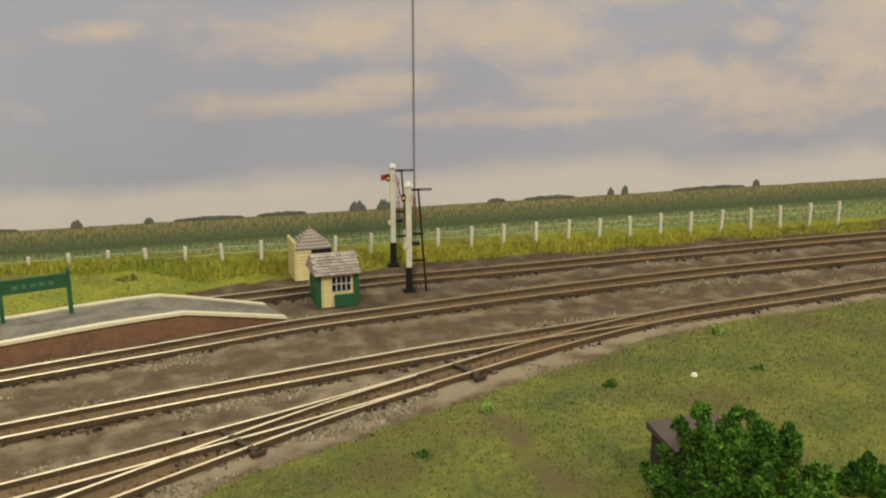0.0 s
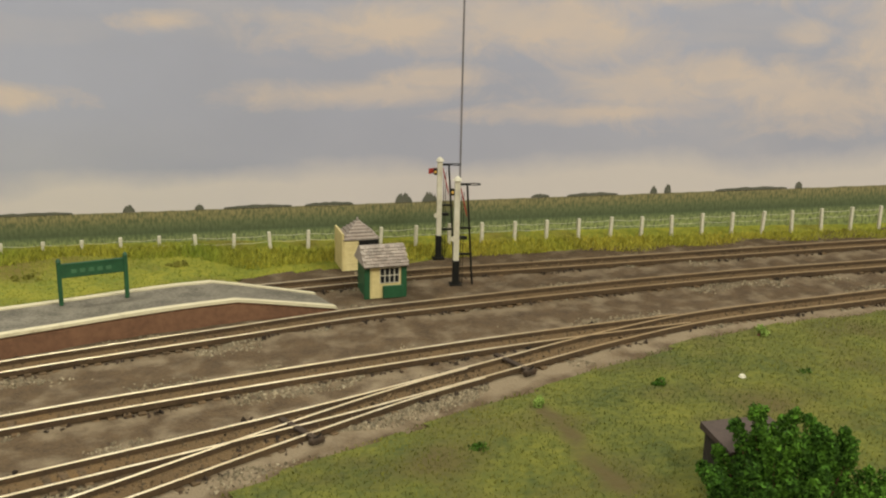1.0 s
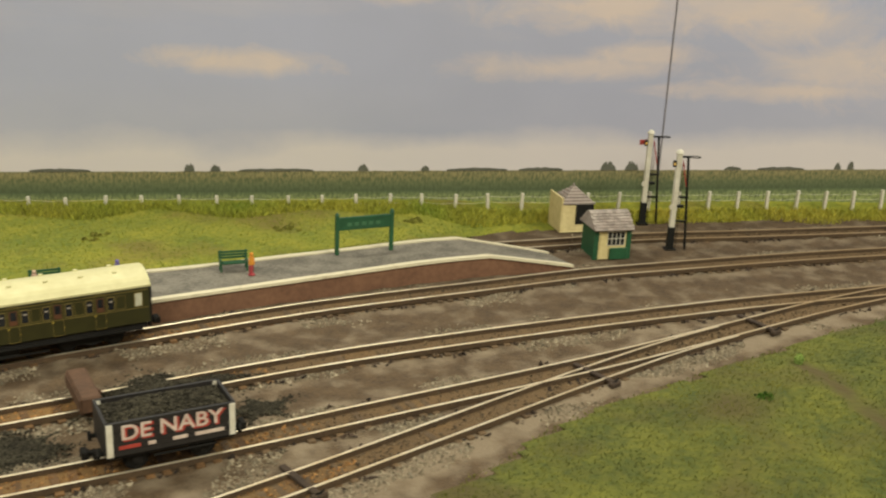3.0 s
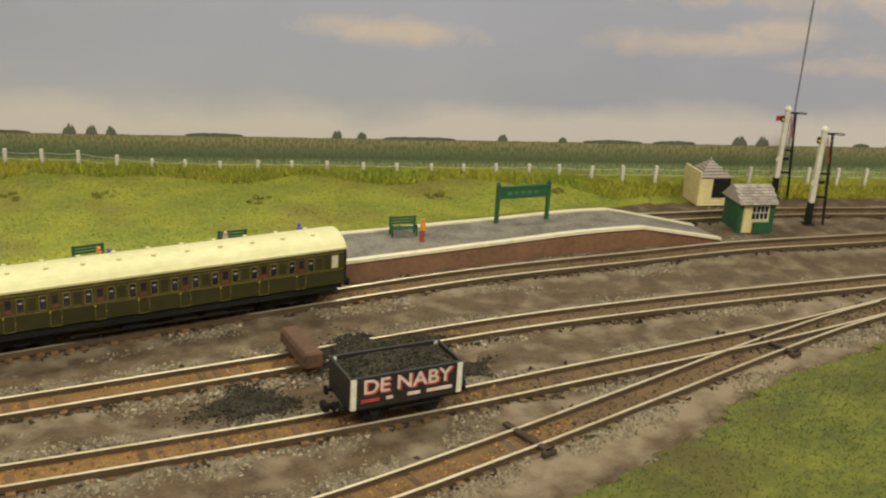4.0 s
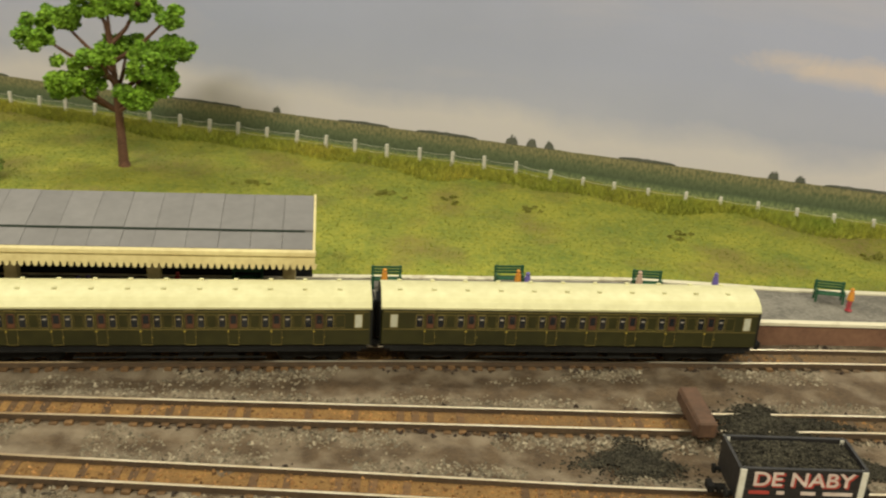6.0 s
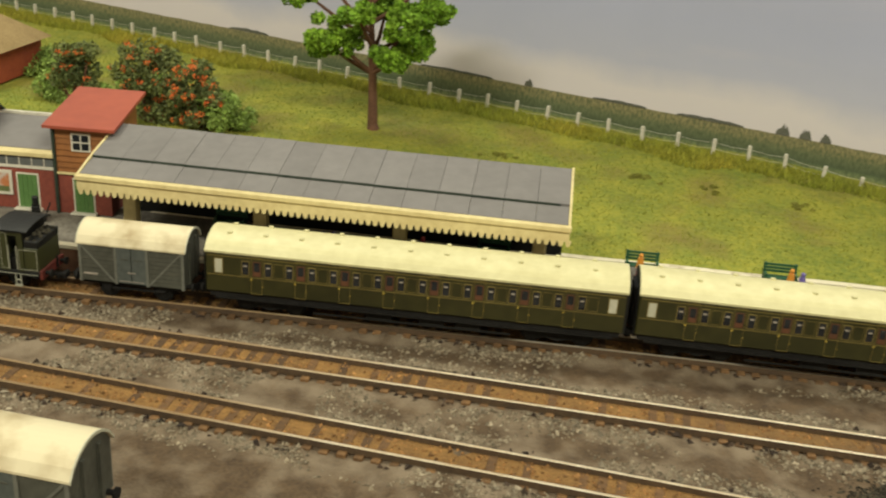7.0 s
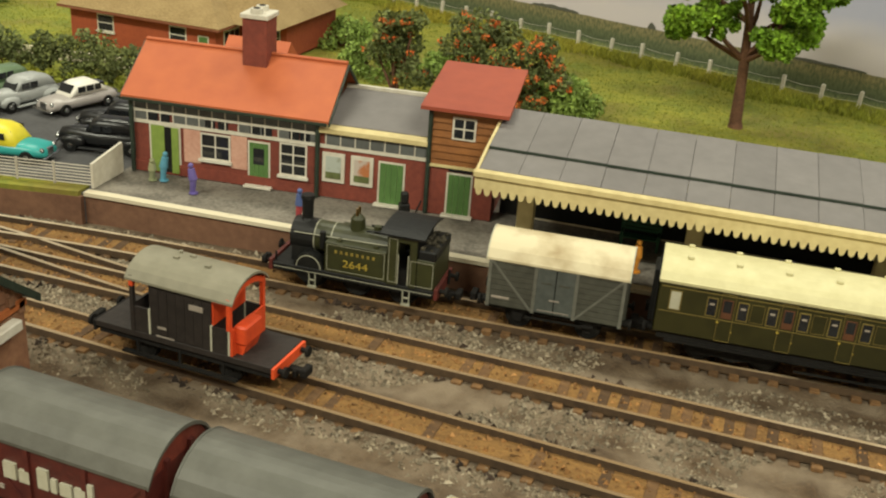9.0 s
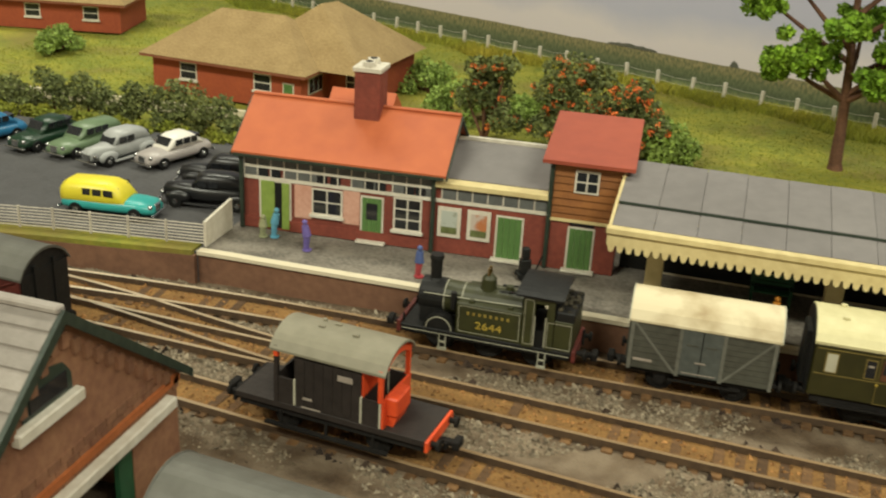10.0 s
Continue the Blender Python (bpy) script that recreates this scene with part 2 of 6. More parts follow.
def box(bm, x0, x1, y0, y1, z0, z1, bevel=0.0):
    r = bmesh.ops.create_cube(bm, size=1.0)
    vs = r["verts"]
    for v in vs:
        v.co = Vector((x0 + (v.co.x + 0.5) * (x1 - x0), y0 + (v.co.y + 0.5) * (y1 - y0), z0 + (v.co.z + 0.5) * (z1 - z0)))
    if bevel:
        es = list({e for v in vs for e in v.link_edges})
        bmesh.ops.bevel(bm, geom=es, offset=bevel, segments=1, profile=0.5, affect="EDGES")
    return bm


def B(x0, x1, y0, y1, z0, z1, bevel=0.0):
    return box(bmesh.new(), x0, x1, y0, y1, z0, z1, bevel)


def rod(bm, p0, p1, r0, r1=None, seg=8):
    p0, p1 = Vector(p0), Vector(p1)
    r1 = r0 if r1 is None else r1
    d = p1 - p0
    q = d.to_track_quat("Z", "Y").to_matrix().to_4x4()
    bmesh.ops.create_cone(bm, cap_ends=True, segments=seg, radius1=r0, radius2=max(r1, 1e-4), depth=d.length,
                          matrix=Matrix.Translation((p0 + p1) / 2) @ q)
    return bm


def C(p0, p1, r0, r1=None, seg=10):
    return rod(bmesh.new(), p0, p1, r0, r1, seg)


def prism(bm, pts, axis, a, b):
    """A closed outline (pairs) pushed along an axis from a to b."""
    def at3(p, s):
        return {"x": (s, p[0], p[1]), "y": (p[0], s, p[1]), "z": (p[0], p[1], s)}[axis]
    v0 = [bm.verts.new(at3(p, a)) for p in pts]
    v1 = [bm.verts.new(at3(p, b)) for p in pts]
    fs = [bm.faces.new(v0), bm.faces.new(v1[::-1])]
    n = len(pts)
    for i in range(n):
        fs.append(bm.faces.new((v0[i], v0[(i + 1) % n], v1[(i + 1) % n], v1[i])))
    bmesh.ops.recalc_face_normals(bm, faces=fs)
    return bm


def PR(pts, axis, a, b):
    return prism(bmesh.new(), pts, axis, a, b)


def arc_roof(w, z0, rise, n=10, t=0.7):
    """The outline (y, z) of a curved wagon roof with thickness t."""
    up = [(-w / 2 + w * i / n, z0 + rise * (1 - (2 * i / n - 1) ** 2) ** 0.75) for i in range(n + 1)]
    return up + [(y, z - t) for y, z in reversed(up)]


def sweep(pts, prof, name, material, parent, label="", extra=(), top=None):
    """A profile (offset, z) carried along a line of (x, y, z)."""
    bm = bmesh.new()
    rows = []
    for i, p in enumerate(pts):
        a, b = pts[max(i - 1, 0)], pts[min(i + 1, len(pts) - 1)]
        d = Vector((b[0] - a[0], b[1] - a[1], 0)).normalized()
        n = Vector((-d.y, d.x, 0))
        rows.append([bm.verts.new(Vector(p) + n * o + Vector((0, 0, z))) for o, z in prof])
    k = len(prof)
    for r0, r1 in zip(rows, rows[1:]):
        for j in range(k):
            f = bm.faces.new((r0[j], r0[(j + 1) % k], r1[(j + 1) % k], r1[j]))
            if top is not None and j in top:
                f.material_index = 1
    bm.faces.new(rows[0])
    bm.faces.new(rows[-1][::-1])
    bmesh.ops.recalc_face_normals(bm, faces=bm.faces)
    return part(name, bm, material, parent, label, extra)


def line(points):
    """A smooth y(x) through points."""
    xs = np.array([p[0] for p in points], float)
    ys = np.array([p[1] for p in points], float)
    sl = np.gradient(ys, xs)

    def g(x):
        i = int(np.clip(np.searchsorted(xs, x) - 1, 0, len(xs) - 2))
        h = xs[i + 1] - xs[i]
        s = min(max((x - xs[i]) / h, 0), 1)
        a, b, c, d = 2 * s**3 - 3 * s * s + 1, s**3 - 2 * s * s + s, -2 * s**3 + 3 * s * s, s**3 - s * s
        return float(a * ys[i] + b * h * sl[i] + c * ys[i + 1] + d * h * sl[i + 1])

    lo, hi = float(xs[0]), float(xs[-1])
    table = [g(lo + k) for k in range(int(hi - lo) + 2)]
    last = len(table) - 2

    def f(x):
        u = min(max(x - lo, 0.0), last + 0.999)
        k = int(u)
        return table[k] + (table[k + 1] - table[k]) * (u - k)
    return f


def smooth01(a, b, x):
    t = min(max((x - a) / (b - a), 0), 1)
    return t * t * (3 - 2 * t)


# ---- the plan ----
TRACKS = {
    "main": ([(-420, -24), (-300, -12), (-256, -8), (-137, -5), (-72, -2.5), (0, 0), (60, 1.6), (130, 2.2), (200, 2), (275, -5), (323, -10), (363, -18), (405, -27), (450, -38), (494, -50), (545, -66), (600, -84), (760, -145)], -420, 760),
    "loop": ([(-420, -30), (-300, -25), (-220, -27), (-100, -31.3), (0, -34.9), (108, -38.8), (190, -41), (257, -48), (314, -56), (357, -63), (400, -72), (436, -80)], -420, 430),
    "siding": ([(-420, -36), (-300, -42.6), (-200, -51), (-100, -59.7), (0, -68.3), (110, -77.7), (150, -79.5), (185, -80), (228, -81), (280, -81.5), (330, -80), (380, -78), (429, -79.5), (500, -94), (555, -107), (650, -142), (760, -190)], -420, 760),
    "shed": ([(-420, -90), (-250, -100), (-164, -107), (-90, -112.5), (0, -116), (85, -114.5), (144, -107), (203, -97.5), (260, -88), (300, -82.5), (340, -80)], -420, 330),
    "crossover": ([(-330, -11), (-300, -13), (-272, -16), (-235, -22.5), (-205, -27.3)], -318, -205),
    "back": ([(290, 40), (314, 34.5), (342, 28.5), (369, 23), (426, 5), (500, -18), (600, -50), (760, -110)], 290, 760),
}
Y = {k: line(v[0]) for k, v in TRACKS.items()}
RAIL_TOP = 3.0
POINTS = ((345, "siding"), (262, "shed"), (152, "shed"))
PLAT = 9.6
BACK_A, BACK_B = 209.8, -0.3669


def on_track(k, x, z=RAIL_TOP):
    """The pose of a vehicle whose middle stands at x on a track."""
    a = math.degrees(math.atan2(Y[k](x + 8) - Y[k](x - 8), 16))
    return at(x, Y[k](x), z, a)


plat_front = line([(-258, 4.5), (-197, 6.5), (-137, 8), (-72, 10), (0, 13), (60, 14.5), (140, 14.2), (200, 13), (285, 8), (321, -1)])
plat_back = line([(-150, 44), (-2, 46), (60, 47.5), (120, 48.5), (170, 43), (239, 38.5), (285, 34), (323, 17)])
field_edge = line([(-700, 200), (-430, 128), (-258, 62), (-150, 50), (-2, 46), (120, 49), (239, 39), (280, 37), (304, 52), (353, 48), (414, 28), (449, 14), (506, -3), (623, -34), (900, -130)])
front_edge = line([(60, -150), (143, -132), (195, -120), (232, -107), (287, -100), (341, -96), (428, -92), (512, -108), (560, -124), (650, -162), (900, -290)])


def fence_y(x):
    return BACK_A - 8 + BACK_B * x


def field_z(x, y):
    d = max(fence_y(x) - y, 0)
    near = 7.2 + 1.6 * math.exp(-d / 14) + 0.9 * noise.noise((x * 0.02, y * 0.02, 1.0))
    if x < 140:
        near += 1.0 * smooth01(140, 80, x) * math.exp(-d / 20)
    low = smooth01(262, 320, x)
    k = smooth01(0, 45, y - field_edge(x))
    return near * (1 - low * (1 - k)) + 0.8 * low * (1 - k) - 1.2 * low


def track_gap(x, y):
    return min((abs(y - Y[k](x)) for k, v in TRACKS.items() if v[1] - 5 <= x <= v[2] + 5), default=99)


def earth_z(x, y):
    """Uneven earth, heaped into a low broken shoulder beside the sleepers."""
    z = 0.5 + 0.7 * noise.noise((x * 0.03, y * 0.03, 0)) + 0.5 * noise.noise((x * 0.12, y * 0.12, 3))
    return z + 1.1 * math.exp(-((track_gap(x, y) - 8.2) / 2.2) ** 2) * max(0, 0.45 + noise.noise((x * 0.11, y * 0.05, 8)))


def sheet(name, x0, x1, y0, y1, step, keep, zf, patchf, material, label, category, kind="structure"):
    nx, ny = int((x1 - x0) / step) + 1, int((y1 - y0) / step) + 1
    idx, verts, faces, pv = {}, [], [], []
    for i in range(nx):
        for j in range(ny):
            x, y = x0 + i * step, y0 + j * step
            if keep(x, y):
                idx[i, j] = len(verts)
                verts.append((x * MM, y * MM, zf(x, y) * MM))
                pv.append(patchf(x, y))
    for (i, j), a in idx.items():
        b, c, d = idx.get((i + 1, j)), idx.get((i + 1, j + 1)), idx.get((i, j + 1))
        if b is not None and c is not None and d is not None:
            faces.append((a, b, c, d))
    me = bpy.data.meshes.new(name)
    me.from_pydata(verts, [], faces)
    me.attributes.new("patch", "FLOAT", "POINT").data.foreach_set("value", pv)
    me.materials.append(material)
    me.shade_smooth()
    return tagged(new(name, me), label, category, kind=kind)


# ---- the large structure ----
def scrape(x, y):
    """A worn line across the front turf, from its edge to the lichen."""
    u = x - (332 + (y + 105) * 0.32 + 3 * noise.noise((y * 0.08, 0, 1)))
    return math.exp(-(u / 3.0) ** 2) * smooth01(-176, -160, y) * smooth01(-100, -112, y) * max(0, 0.6 + noise.noise((x * 0.1, y * 0.1, 6)))


def track_patch(x, y):
    d = track_gap(x, y)
    v = 0.17 * math.exp(-((d - 9.0) / 3.6) ** 2) - 0.09
    v += 0.05 * smooth01(60, -80, x) * smooth01(-12, -24, y)
    v += 0.13 * smooth01(-110, -170, x) * smooth01(-62, -76, y)
    if x > 90:
        v += 0.2 * smooth01(90, 170, x) * math.exp(-((y - front_edge(x) - 9) / 9) ** 2)
    return v


sheet("ground", -900, 1100, -900, 420, 20, lambda x, y: not (-425 < x < 765 and -285 < y < 60), lambda x, y: -0.4, lambda x, y: 0, EARTH,
      "brown earth scenic base of the layout", "ground")
sheet("ground_trackbed", -440, 780, -300, 76, 3, lambda x, y: y < max(field_edge(x) + 4, 45), earth_z, track_patch, EARTH,
      "dark brown earth and grey ash round the tracks", "ground")
sheet("ground_field", -640, 900, -140, 460, 4,
      lambda x, y: y > field_edge(x) + 2.5 * noise.noise((x * 0.1, y * 0.1, 0)) and y < BACK_A + BACK_B * x + 4,
      field_z, lambda x, y: 0.15 * noise.noise((x * 0.022, y * 0.035, 2)) - 0.1, FIELD, "yellow-green scatter turf field behind the platform", "grass")
sheet("ground_grass", 56, 900, -420, -80, 4,
      lambda x, y: y < front_edge(x) + 3 * noise.noise((x * 0.08, y * 0.08, 0)),
      lambda x, y: 0.6 + min(3.0, 0.12 * max(0, front_edge(x) - y)) + 0.9 * noise.noise((x * 0.03, y * 0.03, 5)), lambda x, y: 0.05 * noise.noise((x * 0.02, y * 0.02, 7)) - 0.07 + 0.3 * scrape(x, y),
      TURF, "rough olive-green turf beside the tracks", "grass")

CLOUDS = [(401, 72, 46, 4.5), (434, 79, 22, 5), (538, 72, 32, 12), (518, 63, 55, 4.5), (573, 80, 24, 8), (604, 74, 34, 10),
          (639, 66, 48, 11), (673, 88, 30, 18), (412, 100, 44, 8), (476, 105, 44, 12), (514, 97, 28, 10), (239, 72, 28, 4.5),
          (312, 103, 14, 4), (620, 99, 13, 5), (725, 74, 40, 14), (700, 112, 50, 12), (560, 124, 60, 9)]


# painted backdrop: a printed sky over a cornfield
def backdrop_mat():
    m = bpy.data.materials.new("printed_sky_sheet")
    m.use_nodes = True
    nt = m.node_tree
    N, L = nt.nodes, nt.links
    bs = N["Principled BSDF"]
    bs.inputs["Roughness"].default_value = 0.6
    bs.inputs["Specular IOR Level"].default_value = 0.25
    tc = N.new("ShaderNodeTexCoord")
    sep = N.new("ShaderNodeSeparateXYZ")
    L.new(tc.outputs["Object"], sep.inputs[0])

    def noise_at(sx, sz, detail, dist=0.0, rough=0.55):
        mp = N.new("ShaderNodeMapping")
        mp.inputs["Scale"].default_value = (sx, 1, sz)
        n = N.new("ShaderNodeTexNoise")
        n.inputs["Scale"].default_value, n.inputs["Detail"].default_value = 1.0, detail
        n.inputs["Distortion"].default_value, n.inputs["Roughness"].default_value = dist, rough
        L.new(tc.outputs["Object"], mp.inputs[0])
        L.new(mp.outputs[0], n.inputs["Vector"])
        return n.outputs["Fac"]

    def ramp(src, stops):
        r = N.new("ShaderNodeValToRGB")
        els = r.color_ramp.elements
        while len(els) < len(stops):
            els.new(0.5)
        for e_, (p, c) in zip(els, stops):
            e_.position, e_.color = p, (*c, 1)
        L.new(src, r.inputs[0])
        return r.outputs[0]

    def mix(f, a, b):
        x = N.new("ShaderNodeMix")
        x.data_type = "RGBA"
        L.new(f, x.inputs["Factor"])
        for s, k in ((a, "A"), (b, "B")):
            if isinstance(s, tuple):
                x.inputs[k].default_value = (*s, 1)
            else:
                L.new(s, x.inputs[k])
        return x.outputs["Result"]

    def maprange(src, a, b, c=0.0, d=1.0):
        r = N.new("ShaderNodeMapRange")
        for i, v in enumerate((a, b, c, d)):
            r.inputs[i + 1].default_value = v
        L.new(src, r.inputs[0])
        return r.outputs[0]

    def math2(op, a, b):
        x = N.new("ShaderNodeMath")
        x.operation = op
        for i, s in enumerate((a, b)):
            if isinstance(s, float):
                x.inputs[i].default_value = s
            else:
                L.new(s, x.inputs[i])
        return x.outputs[0]

    z = sep.outputs[2]
    sky = ramp(maprange(z, 0.02, 0.2), [(0.0, (0.5, 0.48, 0.56)), (0.25, (0.42, 0.432, 0.595)), (1.0, (0.42, 0.445, 0.63))])
    sky = mix(maprange(noise_at(5, 9, 4), 0.4, 0.7), sky, (0.38, 0.39, 0.53))
    def vec2(op, a, b):
        x = N.new("ShaderNodeVectorMath")
        x.operation = op
        L.new(a, x.inputs[0])
        if b is not None:
            x.inputs[1].default_value = b
        return x.outputs["Value" if op == "LENGTH" else "Vector"]

    # printed clouds: middle along the board, height, half length, half height in millimetres
    near = None
    for cx, cz, ca, cb in CLOUDS:
        v = vec2("SUBTRACT", tc.outputs["Object"], (cx * MM, 0, cz * MM))
        d = vec2("LENGTH", vec2("MULTIPLY", v, (1000 / ca, 0, 1000 / cb)), None)
        near = d if near is None else math2("MINIMUM", near, d)
    rag = math2("MULTIPLY", math2("SUBTRACT", noise_at(30, 55, 9, 0.6, 0.66), 0.5), 3.4)
    edge = math2("ADD", near, rag)
    cf = math2("MULTIPLY", maprange(edge, 1.7, 0.45), maprange(noise_at(16, 34, 5), 0.3, 0.62, 0.45, 0.95))
    sky = mix(cf, sky, (0.66, 0.55, 0.54))
    wisp = math2("MULTIPLY", maprange(noise_at(6, 26, 6, 0.5), 0.54, 0.74), 0.3)
    sky = mix(wisp, sky, (0.62, 0.55, 0.58))
    low = math2("MULTIPLY", maprange(math2("ADD", z, math2("MULTIPLY", noise_at(14, 20, 6), 0.03)), 0.058, 0.046), 0.78)
    sky = mix(low, sky, (0.68, 0.61, 0.62))
    corn = ramp(maprange(z, 0.008, 0.0225), [(0.0, (0.3, 0.34, 0.13)), (0.14, (0.22, 0.26, 0.12)), (0.3, (0.09, 0.115, 0.065)), (0.55, (0.15, 0.165, 0.085)), (0.78, (0.26, 0.225, 0.11)), (1.0, (0.31, 0.255, 0.14))])
    stalk = noise_at(900, 420, 6, 0.2)
    corn = mix(maprange(stalk, 0.4, 0.62, 0.0, 0.8), corn, (0.075, 0.095, 0.05))
    col = mix(maprange(math2("ADD", z, math2("MULTIPLY", noise_at(90, 1, 3), 0.0012)), 0.0224, 0.0228), corn, sky)
    L.new(col, bs.inputs["Base Color"])
    return m


SKYMAT = backdrop_mat()
BACK_DIR = math.degrees(math.atan(BACK_B))
bd = part("backdrop", B(-760, 860, 0, 6, -8, 230), SKYMAT)
bd.matrix_world = at(0, BACK_A, 0, BACK_DIR)
tagged(bd, "printed backdrop board of cloudy sky over a cornfield", "backdrop", kind="backdrop")
SEAM = mat("dark_joint_line", (0.2, 0.18, 0.2), (0.14, 0.13, 0.15), 0.8)
FARTREE = mat("far_tree_print", (0.13, 0.125, 0.1), (0.085, 0.088, 0.07), 0.8, bump=0)
K = 1 / math.cos(math.radians(BACK_DIR))
sm = part("joint", B(417.6 * K - 0.3, 417.6 * K + 0.3, -0.35, -0.05, 20, 229), SEAM, bd)
rng = random.Random(5)
for tx, w, h in ((392.5, 8, 4.4), (404, 7, 4.8), (278, 5, 3.0), (306, 4, 2.4), (203, 4.5, 4.2), (214, 4.5, 3.0), (90, 6, 4.6), (99, 5, 4.2), (107, 4.5, 3.6),
                 (-23, 4, 3.2), (510, 3.6, 3.6), (517, 3.6, 4.2), (585, 4, 3.4), (-132, 4, 3), (455, 9, 1.6), (330, 30, 1.0), (240, 34, 0.9), (60, 30, 1.0), (480, 26, 1.2), (150, 26, 1.1), (-60, 40, 0.8), (360, 22, 1.2), (560, 40, 1.2), (-180, 26, 1.4), (20, 26, 0.9)):
    bm = bmesh.new()
    n = 14
    pts = [(tx * K - w / 2, 22.0)]
    for i in range(n + 1):
        s = i / n
        pts.append((tx * K - w / 2 + w * s, 22.6 + h * (math.sin(math.pi * s) ** 0.55) * rng.uniform(0.5, 1.0)))
    pts.append((tx * K + w / 2, 22.0))
    prism(bm, pts, "y", -0.3, -0.06)
    part("far_tree", bm, FARTREE, bd)

# the baseboard that carries the layout
PLY = mat("baseboard_ply", (0.32, 0.22, 0.12), (0.22, 0.15, 0.08), 0.7, scale=60)
base = thing("layout_table", Matrix.Identity(4), "plain plywood baseboard table carrying the layout", "table")
part("tabletop", B(-900, 1100, -900, 420, -42, -12, 1.0), PLY, base)
for lx in (-860, 100, 1060):
    for ly in (-860, 380):
        part("leg", B(lx - 25, lx + 25, ly - 25, ly + 25, -900, -42, 1.0), PLY, base)

# the hall that closes the place
HALLWALL = mat("hall_wall_paint", (0.4, 0.37, 0.32), (0.34, 0.31, 0.27), 0.9, scale=20)
HALLFLOOR = mat("hall_floor", (0.25, 0.2, 0.15), (0.2, 0.16, 0.12), 0.6, scale=20)
for nm, b, lab in (("wall_north", (-2600, 2600, 2500, 2600, -900, 1950), "plain pale wall of the hall"), ("wall_south", (-2600, 2600, -2600, -2500, -900, 1950), "plain pale wall of the hall"),
                   ("wall_east", (2500, 2600, -2500, 2500, -900, 1950), "plain pale wall of the hall"), ("wall_west", (-2600, -2500, -2500, 2500, -900, 1950), "plain pale wall of the hall"),
                   ("ceiling", (-2600, 2600, -2600, 2600, 1950, 2030), "plain pale ceiling of the hall")):
    tagged(part(nm, B(*b), HALLWALL), lab, nm.split("_")[0], kind="structure")
tagged(part("floor", B(-2600, 2600, -2600, 2600, -980, -900), HALLFLOOR), "plain floor of the hall under the layout", "floor", kind="structure")

# ---- tracks ----
SLEEPER_MESH = None


DULL_MESH = []


def build_track(k):
    global SLEEPER_MESH
    f, (_, x0, x1) = Y[k], TRACKS[k]
    tr = thing("track", at(0, 0, -0.06 * list(TRACKS).index(k)), "rusty model railway track with brown sleepers in ballast", "track", "tracks", "structure")
    xs = np.arange(x0, x1 + 0.1, 7.0)
    mid = [(x, f(x), 0) for x in xs]
    for s in (-1, 1):
        o = s * 4.75
        sweep(mid, [(o - 0.5, 1.0), (o - 0.5, RAIL_TOP - 0.22), (o - 0.12, RAIL_TOP), (o + 0.12, RAIL_TOP), (o + 0.5, RAIL_TOP - 0.22), (o + 0.5, 1.0)], "rail", RUST, tr, "rail with worn top and gleam painted in along it", (STEEL,), top=(1, 2, 3))
    sweep(mid, [(-4.4, 0.2), (-4.4, 1.25), (4.4, 1.25), (4.4, 0.2)], "ballast", BED, tr, "rust-stained ballast between the rails")
    if SLEEPER_MESH is None:
        bm = B(-1.15, 1.15, -7.0, 7.0, 0.2, 1.62, 0.15)
        bmesh.ops.transform(bm, matrix=Matrix.Scale(MM, 4), verts=bm.verts)
        SLEEPER_MESH = bpy.data.meshes.new("sleeper")
        bm.to_mesh(SLEEPER_MESH)
        bm.free()
        SLEEPER_MESH.materials.append(SLEEPER)
        DULL_MESH.append(SLEEPER_MESH.copy())
        DULL_MESH[0].materials[0] = SLEEPER_DULL
    r = random.Random(len(k))
    x = max(x0, -335) + 2
    while x < min(x1, 655) - 2:
        ob = new("sleeper", DULL_MESH[0] if x + r.uniform(-60, 60) > 140 else SLEEPER_MESH)
        a = math.degrees(math.atan2(f(x + 2) - f(x - 2), 4))
        ob.matrix_world = at(x, f(x), r.uniform(-0.75, -0.1) - 0.3 * smooth01(150, 260, x), a + r.uniform(-2, 2))
        ob.parent = tr
        x += 4.4


for k in TRACKS:
    build_track(k)

# ---- platform ----
plat = thing("platform", Matrix.Identity(4), "curved grey station platform with cream edging and brick face", "platform", kind="structure")
xs = [-258 + i * 9.0 for i in range(60)] + [285]
xs = [x for x in xs if x <= 285] + [294, 303, 312, 321]


def plat_z(x):
    return PLAT if x <= 285 else PLAT - (PLAT - 3.4) * (x - 285) / 36


def strip(name, fa, fb, za, zb, material, label, lo=0.0):
    bm = bmesh.new()
    rows = []
    for x in sorted(set(xs)):
        j, k = 0.35 * noise.noise((x * 0.09, 3.1, 0)), 0.12 * noise.noise((x * 0.07, 9.4, 0))
        rows.append([bm.verts.new(p) for p in ((x, fa(x) + j, lo), (x, fa(x) + j, za(x) + k), (x, fb(x) + j, zb(x) + k), (x, fb(x) + j, lo))])
    for r0, r1 in zip(rows, rows[1:]):
        for j in range(4):
            bm.faces.new((r0[j], r0[(j + 1) % 4], r1[(j + 1) % 4], r1[j]))
    bm.faces.new(rows[0])
    bm.faces.new(rows[-1][::-1])
    bmesh.ops.recalc_face_normals(bm, faces=bm.faces)
    return part(name, bm, material, plat, label)


def bk(x):
    return plat_back(x) if x > -150 else 64.0


